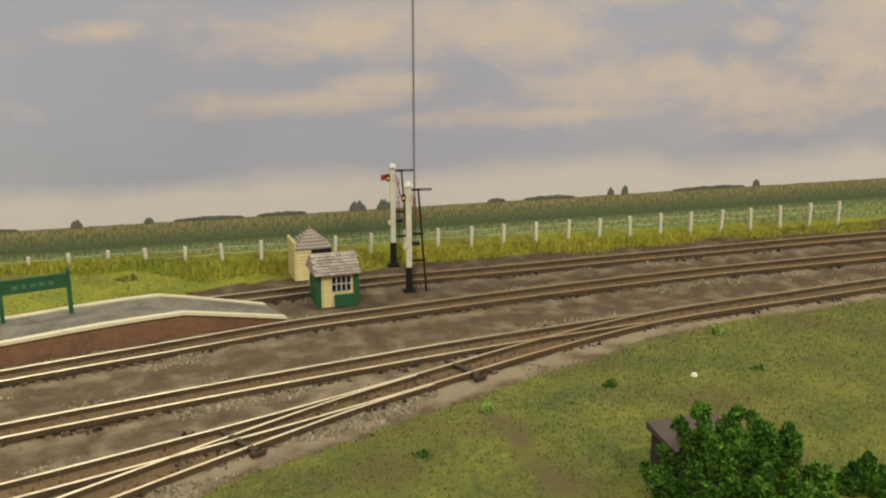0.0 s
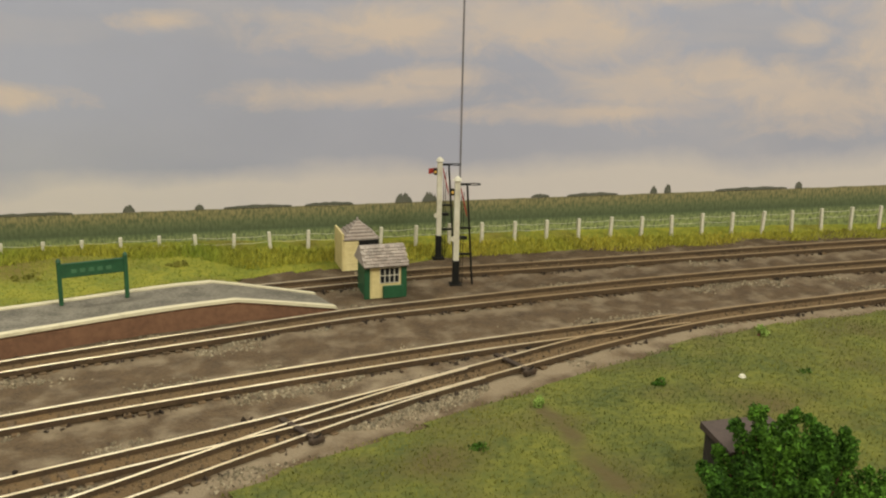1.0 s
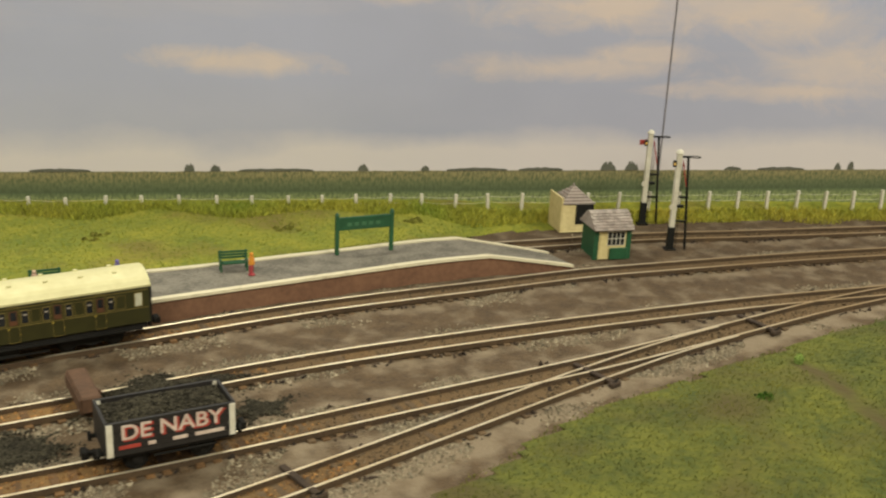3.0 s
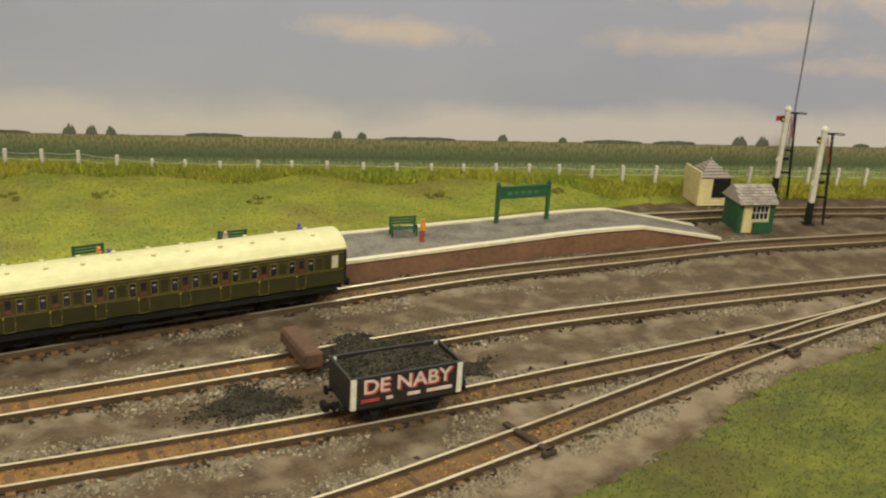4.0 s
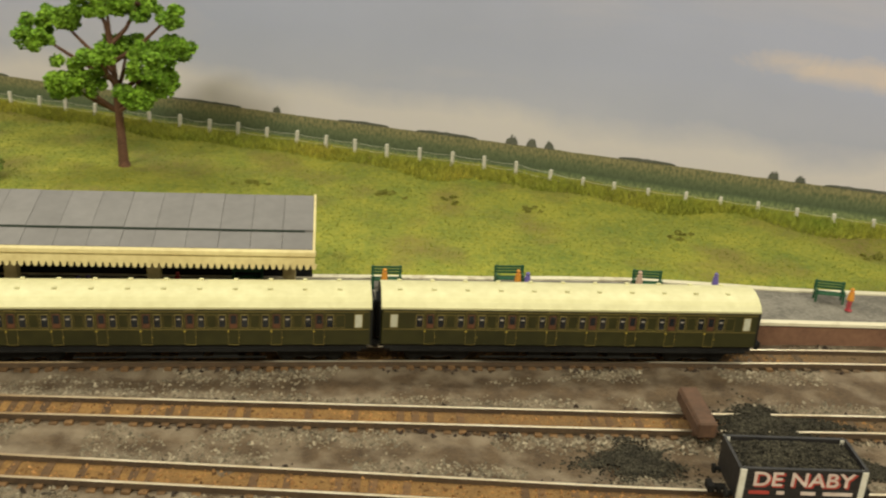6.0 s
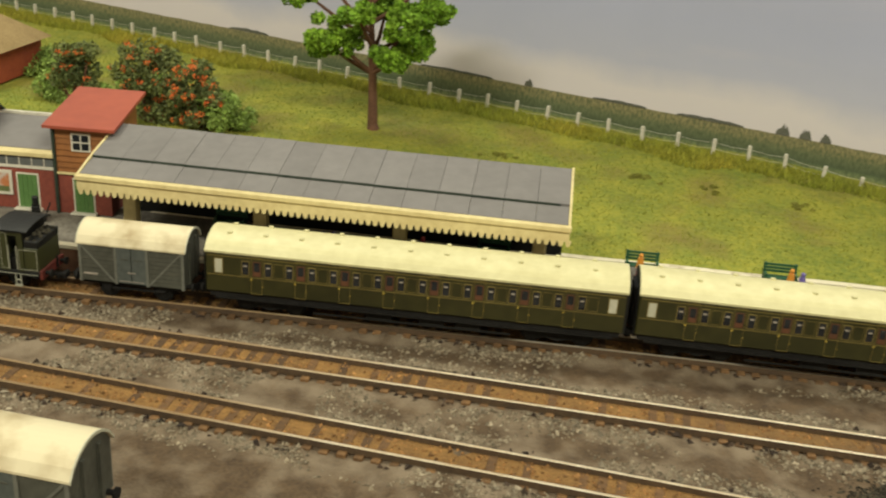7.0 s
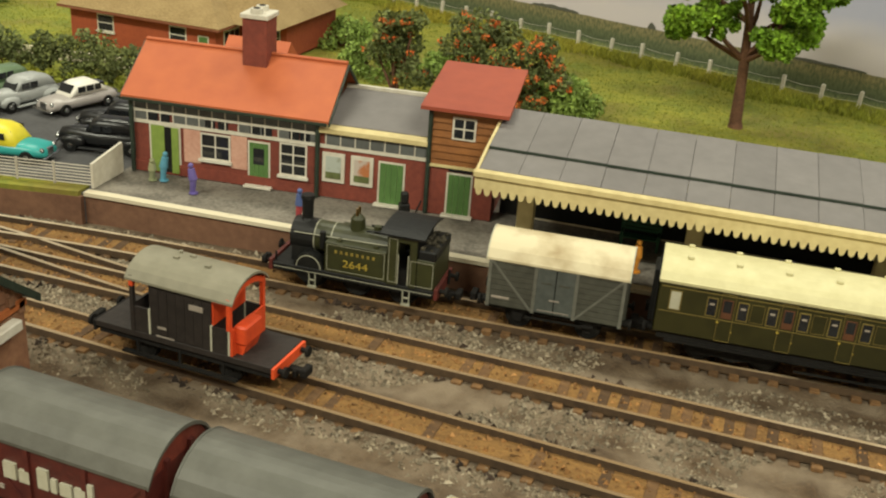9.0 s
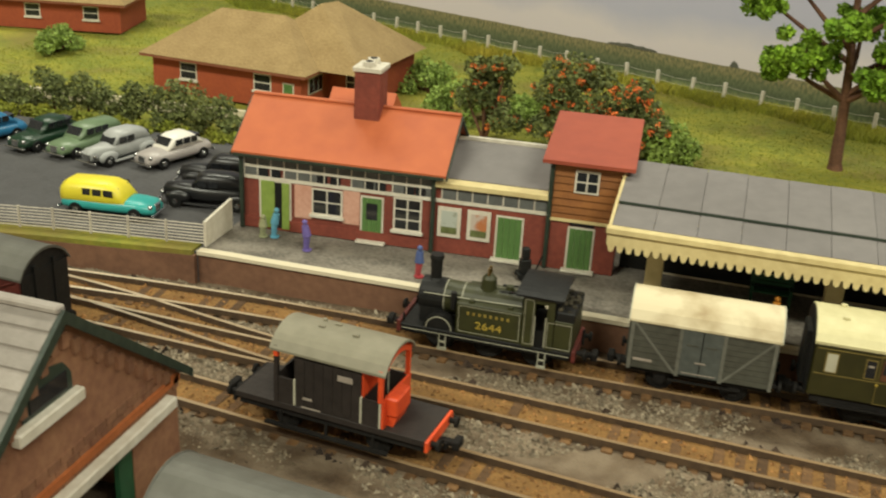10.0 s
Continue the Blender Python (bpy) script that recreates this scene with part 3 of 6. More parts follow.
strip("deck", lambda x: plat_front(x) + 2.2, lambda x: bk(x) - 2.0, lambda x: plat_z(x) - 0.25, lambda x: plat_z(x) - 0.25, DECK, "grey tarmac surface")
strip("front_wall", lambda x: plat_front(x) + 0.7, lambda x: plat_front(x) + 2.2, lambda x: plat_z(x) - 0.7, lambda x: plat_z(x) - 0.7, PLATBRICK, "red-brown brick face")
strip("edging", lambda x: plat_front(x), lambda x: plat_front(x) + 2.6, plat_z, plat_z, EDGE, "cream painted edge", lo=8.4)
for o in [o for o in plat.children if o.name.startswith("edging")]:
    for v in o.data.vertices:
        x = v.co.x / MM
        if abs(v.co.z / MM - 8.4) < 0.01:
            v.co.z = (plat_z(x) - 1.1) * MM
strip("rear_edging", lambda x: bk(x) - 2.0, lambda x: bk(x) + 0.6, lambda x: plat_z(x) + 0.3, lambda x: plat_z(x) + 0.3, EDGE, "cream painted rear edge")

# yard block left of the platform
yard = part("car_park", PR([(-440, -34), (-300, -2), (-258, 5), (-258, 70), (-300, 96), (-440, 84)], "z", 0.2, PLAT - 0.3), ASPHALT)
tagged(yard, "dark asphalt station car park", "car park", kind="structure")
ret = part("retaining_wall", PR([(-440, -36.4), (-300, -4.2), (-258.2, 3.2), (-258.2, 4.8), (-300, -2.2), (-440, -34.2)], "z", 0.1, PLAT - 1.0), PLATBRICK)
tagged(ret, "red-brown brick retaining wall below the car park", "wall", kind="structure")
vg = part("grass_strip", PR([(-440, -36.2), (-300, -4.0), (-259, 3.4), (-259, 9), (-300, 3), (-440, -26)], "z", PLAT - 1.0, PLAT + 0.4), FIELD)
tagged(vg, "narrow strip of turf along the wall top", "grass", kind="structure")


# ---- canopy ----
def canopy():
    c = thing("platform_canopy", at(-150, 10.2, PLAT, 0.9), "long cream platform canopy with grey slate roof and toothed valance", "canopy")
    Lc = 151.0
    zf, zm, zb = 23.2, 25.6, 30.2
    ym, yb = 10.5, 33.0
    n = 15
    for i in range(n):
        x0, x1 = Lc * i / n, Lc * (i + 1) / n
        j = 0.12 * ((i * 7) % 3)
        bm = bmesh.new()
        prism(bm, [(0.8, zf + 0.3 + j * 0.3), (ym, zm + j * 0.4), (ym, zm - 0.6), (0.8, zf - 0.4)], "x", x0 + 0.06, x1 - 0.06)
        part("slate_panel", bm, SLATE, c)
        bm = bmesh.new()
        prism(bm, [(ym + 0.1, zm + 0.7 + j * 0.4), (yb, zb + j * 0.4), (yb, zb - 0.6), (ym + 0.1, zm - 0.1)], "x", x0 + 0.06, x1 - 0.06)
        part("slate_panel", bm, SLATE, c)
    part("roof_step", B(0.5, Lc - 3, ym - 0.25, ym + 0.05, zm + 0.05, zm + 0.65), DRAIN, c, "dark joint line across the roof")
    part("valance", B(-0.4, Lc + 0.4, -0.3, 0.9, 18.6, 22.2), CREAM, c)
    part("cornice", B(-0.8, Lc + 0.8, -1.1, 1.0, 21.6, 23.4, 0.3), CREAM, c, "cream moulded cornice")
    bm = bmesh.new()
    x = -0.2
    while x < Lc:
        prism(bm, [(x, 18.7), (x + 1.9, 18.7), (x + 1.5, 17.2), (x + 0.95, 16.8), (x + 0.4, 17.2)], "y", -0.25, 0.25)
        x += 2.15
    part("valance_teeth", bm, CREAM, c, "row of scalloped teeth")
    for xe, lo in ((-0.4, 0), (Lc - 0.2, 0)):
        bm = bmesh.new()
        prism(bm, [(-0.2, 18.6), (-0.2, 23.5), (ym, zm + 0.8), (yb, zb + 0.6), (yb, zb - 4), (6, 18.6)], "x", xe, xe + 0.7)
        part("end_board", bm, CREAM, c, "cream end board")
    # rear wall coloured black to put in the deep shade under the roof
    part("back_wall", B(0.5, Lc - 0.5, yb - 1.2, yb - 0.2, 0, zb - 0.8), BLACK, c, "rear wall painted black for the shade under the canopy")
    for xc in (11, 54, 99, 143):
        col = part("column", B(xc - 2.1, xc + 2.1, 11.6, 15.4, 0, 24.5, 0.2), CREAM, c)
        part("plinth", B(xc - 2.6, xc + 2.6, 11.1, 15.9, 0, 1.0), CREAM, col)
        part("capital", B(xc - 2.8, xc + 2.8, 10.9, 16.1, 16.6, 17.6), CREAM, col)
    part("beam", B(1, Lc - 1, 12.6, 14.4, 21.5, 23.8), CREAM, c)
    return c


canopy()


# ---- station building ----
def sash(parent, x0, x1, z0, z1, name="window", frame_mat=WHITE, y=0.0, nx=2, nz=2, sill=True):
    """A window with frame, panes, bars and sill in a wall whose face is at y, looking to -y."""
    w = part(name, B(x0, x1, y - 0.2, y + 0.3, z0, z1), frame_mat, parent)
    px, pz = (x1 - x0 - 0.6) / nx, (z1 - z0 - 0.6) / nz
    for i in range(nx):
        for j in range(nz):
            a, b = x0 + 0.3 + i * px, z0 + 0.3 + j * pz
            part("pane", B(a + 0.22, a + px - 0.22, y - 0.26, y - 0.1, b + 0.22, b + pz - 0.22), GLASS, w)
    if sill:
        part("sill", B(x0 - 0.5, x1 + 0.5, y - 0.9, y + 0.2, z0 - 0.7, z0 + 0.1), WHITE, w)
    return w


def plank_door(parent, x0, x1, z1, m=GREENDOOR, y=0.0, step=True, glazed=False):
    d = part("door", B(x0, x1, y - 0.15, y + 0.3, 0.6, z1), WHITE, parent, "painted door in a pale frame")
    n = 4
    for i in range(n):
        a = x0 + 0.5 + (x1 - x0 - 1.0) * i / n
        b = x0 + 0.5 + (x1 - x0 - 1.0) * (i + 1) / n
        part("board", B(a + 0.04, b - 0.04, y - 0.32, y, 0.7, z1 - 0.5), m, d)
    if glazed:
        part("pane", B(x0 + 1.7, x1 - 1.7, y - 0.42, y - 0.2, z1 * 0.5, z1 - 2), GLASS, d)
    if step:
        part("doorstep", B(x0 - 0.8, x1 + 0.8, y - 2.2, y, 0, 0.7, 0.15), WHITE, d)
    return d


def station():
    s = thing("station_building", at(-255, 26.6, PLAT, 4.6), "red brick station building with orange roof, tower and chimney", "station")
    D = 28.0
    part("main_wall", B(0, 55, 0, D, 0, 22.2), BRICK, s, "dark red brick wall")
    part("plinth", B(-0.3, 55, -0.35, 1, 0, 3.2), BRICK, s)
    for x0, x1 in ((15.0, 20.0), (29.2, 34.0)):
        part("render_panel", B(x0, x1, -0.25, 0.5, 4.6, 14.4), PINK, s, "pale pink panel")
    # frieze with framed grey panels
    fr = part("frieze", B(-0.2, 86.5, -0.4, 0.6, 14.6, 15.6), WHITE, s, "pale string course")
    part("frieze_rail", B(-0.2, 55, -0.4, 0.6, 18.0, 18.7), WHITE, s)
    for i in range(14):
        a = 0.3 + i * 3.9
        part("frieze_panel", B(a + 0.2, a + 3.6, -0.3, 0.4, 18.8, 21.9), GREYPANEL, s)
        if i not in (1, 2, 6, 7, 10, 12):
            part("frieze_panel", B(a + 0.2, a + 3.6, -0.3, 0.4, 15.7, 17.9), GREYPANEL, s)
        part("frieze_post", B(a - 0.15, a + 0.15, -0.42, 0.4, 15.6, 22.0), WHITE, s)
    for i in range(7):
        a = 57.0 + i * 4.2
        part("frieze_panel", B(a + 0.2, a + 3.9, -0.3, 0.4, 15.7, 18.6), GREYPANEL, s)
        part("frieze_post", B(a - 0.15, a + 0.15, -0.42, 0.4, 15.6, 18.8), WHITE, s)
    # pitched roof
    bm = bmesh.new()
    rx0, rx1, ez, rz, yr = -2.6, 58.2, 22.0, 34.2, 15.0
    prism(bm, [(-2.4, ez), (-2.4, ez + 0.8), (yr, rz + 0.8), (D + 3, ez + 0.8), (D + 3, ez), (yr, rz)], "x", rx0, rx1)
    rf = part("roof", bm, TILE, s, "bright orange tiled roof")
    part("ridge", B(rx0, rx1, yr - 0.8, yr + 0.8, rz + 0.5, rz + 1.2, 0.2), TILE, rf)
    part("gutter", B(rx0 + 0.5, rx1 - 0.5, -2.9, -2.2, ez - 0.5, ez + 0.3), DRAIN, rf)
    part("bargeboard", PR([(-2.4, ez - 0.6), (-2.4, ez + 0.4), (yr, rz + 0.4), (D + 3, ez + 0.4), (D + 3, ez - 0.6), (yr, rz - 0.8)], "x", rx1, rx1 + 0.5), DRAIN, rf)
    part("bargeboard", PR([(-2.4, ez - 0.6), (-2.4, ez + 0.4), (yr, rz + 0.4), (D + 3, ez + 0.4), (D + 3, ez - 0.6), (yr, rz - 0.8)], "x", rx0 - 0.5, rx0), DRAIN, rf)
    part("gable", PR([(0, 22.2), (D, 22.2), (yr, 33)], "x", 0.2, 54.8), BRICK, s)
    part("rear_roof", PR([(22, 22), (36, 33.5), (50, 22)], "x", 14, 34), TILE, s, "orange rear cross roof")
    part("rear_wall", B(16, 32, D, 48, 0, 22), BRICK, s)
    ch = part("chimney", B(28.5, 35.8, 10.5, 18.5, 22, 45.2, 0.15), BRICK, s, "tall red brick chimney stack")
    part("cap", B(28.0, 36.3, 10.0, 19.0, 45.2, 46.6, 0.2), WHITE, ch, "pale chimney cap")
    for py in (12.2, 16.6):
        pot = part("pot", C((32.2, py, 46.5), (32.2, py, 48.0), 1.9, 1.7, 14), WHITE, ch, "pale round chimney pot")
        part("pot_mouth", C((32.2, py, 47.9), (32.2, py, 48.15), 1.0, 1.0, 12), BLACK, pot)
    # openings
    op = part("open_doorway", B(4.6, 14.0, -0.3, 0.4, 0.4, 15.0), WHITE, s, "open doorway with green doors")
    part("leaf", B(5.2, 9.2, -0.6, 0.1, 0.6, 14.4), mat("light_green_door", (0.24, 0.33, 0.07), (0.18, 0.26, 0.05), 0.5), op)
    part("opening", B(9.2, 11.4, -0.36, 0.1, 0.6, 14.2), BLACK, op)
    part("leaf", B(11.4, 13.5, -0.6, 0.1, 0.6, 14.2), mat("light_green_leaf", (0.24, 0.33, 0.07), (0.18, 0.26, 0.05), 0.5), op)
    sash(s, 20.0, 29.0, 6.2, 14.0)
    for a in (4.4, 8.0, 21.6, 25.4, 35.0, 38.4, 46.4, 49.6):
        part("fanlight", B(a, a + 2.9, -0.36, 0.3, 15.6, 17.9), GLASS, s)
    plank_door(s, 34.2, 40.8, 13.6, glazed=True)
    sash(s, 43.6, 51.6, 4.8, 14.4, nz=3)
    # low range between the main block and the tower
    part("low_wall", B(55, 86, 0, D - 4, 0, 19.0), BRICK, s)
    part("parapet", B(55, 86.2, -1.3, 2.6, 19.0, 20.6, 0.2), CREAM, s, "yellow-cream parapet")
    part("flat_roof", PR([(2.6, 20.2), (2.6, 20.8), (D - 4, 25.4), (D - 4, 19.0)], "x", 55.5, 86), SLATE, s)
    part("rear_parapet", B(55.5, 87, D - 4, D - 2.8, 18, 26.4), WHITE, s)
    for x0 in (56.2, 64.4):
        po = part("poster", B(x0, x0 + 6.4, -0.5, 0.3, 4.8, 13.4), WHITE, s, "framed poster on the wall")
        part("picture", B(x0 + 1.0, x0 + 5.4, -0.6, -0.4, 5.9, 12.4), mat("poster_print", (0.42, 0.45, 0.4), (0.2, 0.2, 0.12), 0.5, scale=420, contrast=(0.45, 0.55)) if x0 < 60 else mat("poster_print_warm", (0.5, 0.42, 0.36), (0.45, 0.16, 0.06), 0.5, scale=420, contrast=(0.45, 0.55)), po)
        part("picture_ground", B(x0 + 1.0, x0 + 5.4, -0.66, -0.5, 5.9, 7.8), mat("poster_ground", (0.16, 0.2, 0.07), (0.1, 0.11, 0.04), 0.5), po)
    plank_door(s, 72.2, 79.8, 12.9)
    # tower
    part("tower_wall", B(86, 104.4, -0.6, 27, 0, 14.2), BRICK, s)
    for i in range(8):
        part("weatherboard", PR([(-1.0, 14.2 + i * 2.05), (-0.55, 16.25 + i * 2.05), (27.4, 16.25 + i * 2.05), (27.8, 14.2 + i * 2.05)], "x", 85.8, 104.6), TIMBER, s)
    part("string_course", B(86, 104.6, -1.2, 0, 13.9, 14.7), CREAM, s)
    part("tower_roof", PR([(-3.0, 30.0), (-3.0, 31.0), (30, 35.4), (30, 34.2)], "x", 83.6, 107.4), TOWERROOF, s, "red sheet tower roof")
    sash(s, 92.2, 98.6, 22.2, 28.4, y=-0.9, sill=False)
    plank_door(s, 91.6, 98.8, 12.6, y=-0.6)
    part("fanlight", B(92, 98.4, -1.0, -0.5, 13.0, 14.6), GLASS, s)
    for px in (-0.4, 54.8, 86.2):
        part("drainpipe", C((px, -0.9, 0), (px, -0.9, 22 if px < 80 else 30), 0.65), DRAIN, s, "dark green drainpipe")
    return s


station()


# ---- bungalow, garden wall ----
def bungalow(name, x, y, rz, Lx, Ly, h, roof_h, label):
    b = thing(name, at(x, y, 8.0, rz), label, "house")
    part("wall", B(0, Lx, 0, Ly, 0, h), BUNGBRICK, b, "orange-red brick wall")
    o = 4.0
    bm = bmesh.new()
    rows = [(-o, -o, h), (Lx + o, -o, h), (Lx + o, Ly + o, h), (-o, Ly + o, h), (Ly * 0.42, Ly * 0.5, h + roof_h), (Lx - Ly * 0.42, Ly * 0.5, h + roof_h)]
    v = [bm.verts.new(p) for p in rows]
    for f in ((0, 1, 5, 4), (1, 2, 5), (2, 3, 4, 5), (3, 0, 4), (3, 2, 1, 0)):
        bm.faces.new([v[i] for i in f])
    part("roof", bm, THATCH, b, "tan hipped roof")
    part("fascia", B(-o + 0.3, Lx + o - 0.3, -o + 0.3, Ly + o - 0.3, h - 1.2, h - 0.05), mat("fascia", (0.3, 0.1, 0.05), None, 0.7), b)
    n = max(2, int(Lx / 26))
    for i in range(n):
        a = Lx * (i + 0.5) / n
        sash(b, a - 4, a + 4, h * 0.4, h * 0.85, nz=2, nx=1)
    return b


bg = bungalow("bungalow", -361, 151, -4, 69, 46, 15.5, 17, "orange brick bungalow with tan hipped roof")
part("wing_wall", B(36, 88, 24, 70, 0, 15.4), BUNGBRICK, bg, "orange-red brick rear wing")
bm = bmesh.new()
v = [bm.verts.new(p) for p in ((32, 8, 15.45), (92, 8, 15.45), (92, 74, 15.45), (32, 74, 15.45), (60, 34, 37), (63, 44, 37))]
for f in ((0, 1, 4), (1, 2, 5, 4), (2, 3, 5), (3, 0, 4, 5), (3, 2, 1, 0)):
    bm.faces.new([v[i] for i in f])
part("wing_roof", bm, THATCH, bg, "tan hipped roof of the wing")
plank_door(bg, 61, 66, 11)
sash(bg, 77, 85, 5.0, 12.0, y=24.0, nx=2)
wn = part("side_window", B(68.8, 69.3, 6, 18, 5.5, 12.5), WHITE, bg)
for i in range(3):
    part("pane", B(69.2, 69.5, 6.6 + i * 3.8, 9.8 + i * 3.8, 6.1, 11.9), GLASS, wn)
bungalow("bungalow", -520, 215, 14, 90, 40, 15, 17, "orange brick bungalow further up the road")
gw = part("garden_wall", PR([(-430, 116), (-347, 124), (-296, 128), (-296, 129.6), (-347, 125.6), (-430, 117.6)], "z", 5, 11.2), EDGE)
tagged(gw, "low pale garden wall behind the hedge", "wall")
fp = part("forecourt_path", PR([(-300, 128), (-262, 70), (-240, 72), (-262, 135)], "z", 6, 8.6), mat("sandy_path", (0.4, 0.31, 0.18), (0.3, 0.22, 0.12), 0.9, scale=800))
tagged(fp, "sandy path beside the bungalow", "path", kind="structure")


# ---- rolling stock ----
def wheelset(parent, x, r=3.2, spokes=True, wr=0.0):
    """A pair of wheels on an axle; the wheels are parts of their own."""
    for s in (-1, 1):
        bm = bmesh.new()
        rod(bm, (x, s * 4.2, r), (x, s * 5.1, r), r, r, 18)
        rod(bm, (x, s * 3.8, r), (x, s * 4.2, r), r + 0.45, r + 0.45, 18)
        w = part("wheel", bm, DARK, parent)
        part("wheel_hub", C((x, s * 5.0, r), (x, s * 5.5, r), r * 0.3), DARK, w)
        part("wheel_rim", C((x, s * 5.05, r), (x, s * 5.2, r), r * 0.82, r * 0.78, 18), BLACK, w)
    part("axle", C((x, -4.2, r), (x, 4.2, r), 0.5), DARK, parent)


def coupling(parent, x, s, z=4.6):
    bm = bmesh.new()
    box(bm, min(x, x + s * 4), max(x, x + s * 4), -0.9, 0.9, z - 0.7, z + 0.5, 0.15)
    box(bm, min(x + s * 3.6, x + s * 5.4), max(x + s * 3.6, x + s * 5.4), -1.9, 1.9, z - 1.0, z + 1.3, 0.25)
    box(bm, min(x + s * 1.5, x + s * 2.4), max(x + s * 1.5, x + s * 2.4), -1.4, 1.4, z - 1.6, z + 0.2, 0.1)
    part("coupling", bm, DARK, parent)


def buffers(parent, x, s, z=6.6, m=DARK, n=2.4):
    for y in (-5.6, 5.6):
        bm = bmesh.new()
        rod(bm, (x, y, z), (x + s * n * 0.7, y, z), 0.75, 0.6)
        rod(bm, (x + s * n * 0.7, y, z), (x + s * n, y, z), 1.4, 1.4, 12)
        part("buffer", bm, m, parent)


def line_frame(bm, x0, x1, z0, z1, y, t=0.22):
    for a in ((x0, x1, z0, z0 + t), (x0, x1, z1 - t, z1), (x0, x0 + t, z0, z1), (x1 - t, x1, z0, z1)):
        box(bm, a[0], a[1], min(y, y + 0.12), max(y, y + 0.12), a[2], a[3])
    return bm


def words(name, text, size, m, parent, loc, label="", rot=(90, 0, 0), sx=1.0, bold=0.0):
    cu = bpy.data.curves.new(name, "FONT")
    cu.body, cu.size, cu.extrude, cu.align_x, cu.align_y = text, size * MM, 0.00006, "CENTER", "CENTER"
    cu.offset = bold * MM
    tmp = bpy.data.objects.new("tmp", cu)
    scene.collection.objects.link(tmp)
    bpy.context.view_layer.update()
    me = bpy.data.meshes.new_from_object(tmp.evaluated_get(bpy.context.evaluated_depsgraph_get()))
    bpy.data.objects.remove(tmp)
    me.materials.clear()
    me.materials.append(m)
    ob = new(name, me)
    ob.parent = parent
    ob.matrix_local = pose(*(c * MM for c in loc), *rot) @ Matrix.Diagonal((sx, 1, 1, 1))
    if label:
        ob["label"] = label
    return ob


def locomotive(m):
    """A small six-wheeled side tank engine; its front points to -x. Zero is at rail height."""
    e = thing("tank_locomotive", m, "olive green tank locomotive with black smokebox and chimney", "locomotive")
    part("frame", B(-23, 23, -4.2, 4.2, 2.6, 6.4, 0.2), BLACK, e)
    part("footplate", B(-24.5, 24.5, -8.2, 8.2, 6.4, 7.2, 0.15), BLACK, e)
    for s in (-1, 1):
        part("valance", B(-24.0, 24.0, s * 8.2 - 0.25, s * 8.2 + 0.25, 5.4, 6.5), BLACK, e)
        part("edge_line", B(-24.0, 24.0, s * 8.5 - 0.06, s * 8.5 + 0.06, 6.15, 6.35), LOCOLINE, e, "thin pale line")
    for x in (-13.5, 0.5, 14.5):
        wheelset(e, x, 4.3)
    for x, s in ((-24.5, -1), (24.5, 1)):
        part("buffer_beam", B(min(x, x + s * 1.1), max(x, x + s * 1.1), -8.2, 8.2, 4.6, 8.0, 0.1), BUFFRED, e, "red buffer beam")
        buffers(e, x + s * 1.0, s, 6.6, DARK, 2.6)
        coupling(e, x + s, s, 3.8)
        part("vacuum_pipe", C((x + s * 1.6, 2.2, 5.5), (x + s * 1.6, 2.2, 10.0), 0.4), DARK, e)
    part("boiler", C((-13.5, 0, 14.4), (9, 0, 14.4), 4.7, 4.7, 24), OLIVE, e, smooth=False)
    sb = part("smokebox", C((-20.5, 0, 14.4), (-13.5, 0, 14.4), 4.95, 4.95, 24), BLACK, e, "black smokebox")
    part("smokebox_saddle", B(-20.3, -13.6, -4.2, 4.2, 7.2, 12, 0.2), BLACK, e)
    part("smokebox_door", C((-20.5, 0, 14.4), (-21.4, 0, 14.4), 4.2, 2.6, 20), BLACK, sb)
    for x in (-13.4, -8.2, -2.5, 3.0):
        part("boiler_band", C((x, 0, 14.4), (x + 0.3, 0, 14.4), 4.82, 4.82, 24), LOCOLINE if x < -5 else OLIVE, e)
    ch = part("chimney", C((-17, 0, 18.8), (-17, 0, 25.6), 1.55, 1.75, 16), BLACK, e, "tall black chimney")
    part("chimney_cap", C((-17, 0, 25.4), (-17, 0, 26.6), 2.1, 1.9, 16), BLACK, ch)
    part("chimney_base", C((-17, 0, 18.2), (-17, 0, 19.6), 2.6, 1.6, 16), BLACK, ch)
    bm = bmesh.new()
    rod(bm, (-1.5, 0, 18.5), (-1.5, 0, 22.0), 2.3, 2.1, 16)
    rod(bm, (-1.5, 0, 22.0), (-1.5, 0, 23.3), 2.1, 0.9, 16)
    part("dome", bm, OLIVE, e, "olive dome")
    for y in (-0.9, 0.9):
        part("safety_valve", C((-1.5, y, 23.0), (-1.5, y, 25.2), 0.45), mat("brass", (0.45, 0.32, 0.12), (0.3, 0.2, 0.07), 0.3, 1.0), e)
    for y in (-2.2, 2.2):
        part("steam_pipe", C((2.0, y, 19.4), (8.6, y, 19.9), 0.35, 0.35, 6), BLACK, e)
    part("filler_cap", C((4.6, 0, 18.6), (4.6, 0, 20.6), 1.3, 1.1, 12), OLIVE, e)
    for s in (-1, 1):
        for x in (-4.6, 6.4):
            part("tank_filler", C((x, s * 6.3, 16.6), (x, s * 6.3, 17.3), 0.9, 0.8, 10), OLIVE, e)
        part("lamp_iron", B(-24.4, -23.9, s * 6.2 - 0.2, s * 6.2 + 0.2, 7.2, 9.8), DARK, e)
    part("whistle", C((8, 1.2, 20), (8, 1.2, 22.4), 0.35), DARK, e)
    part("pump", C((-10, -5.6, 13.4), (-10, -5.6, 18.4), 0.9, 0.9), BLACK, e)
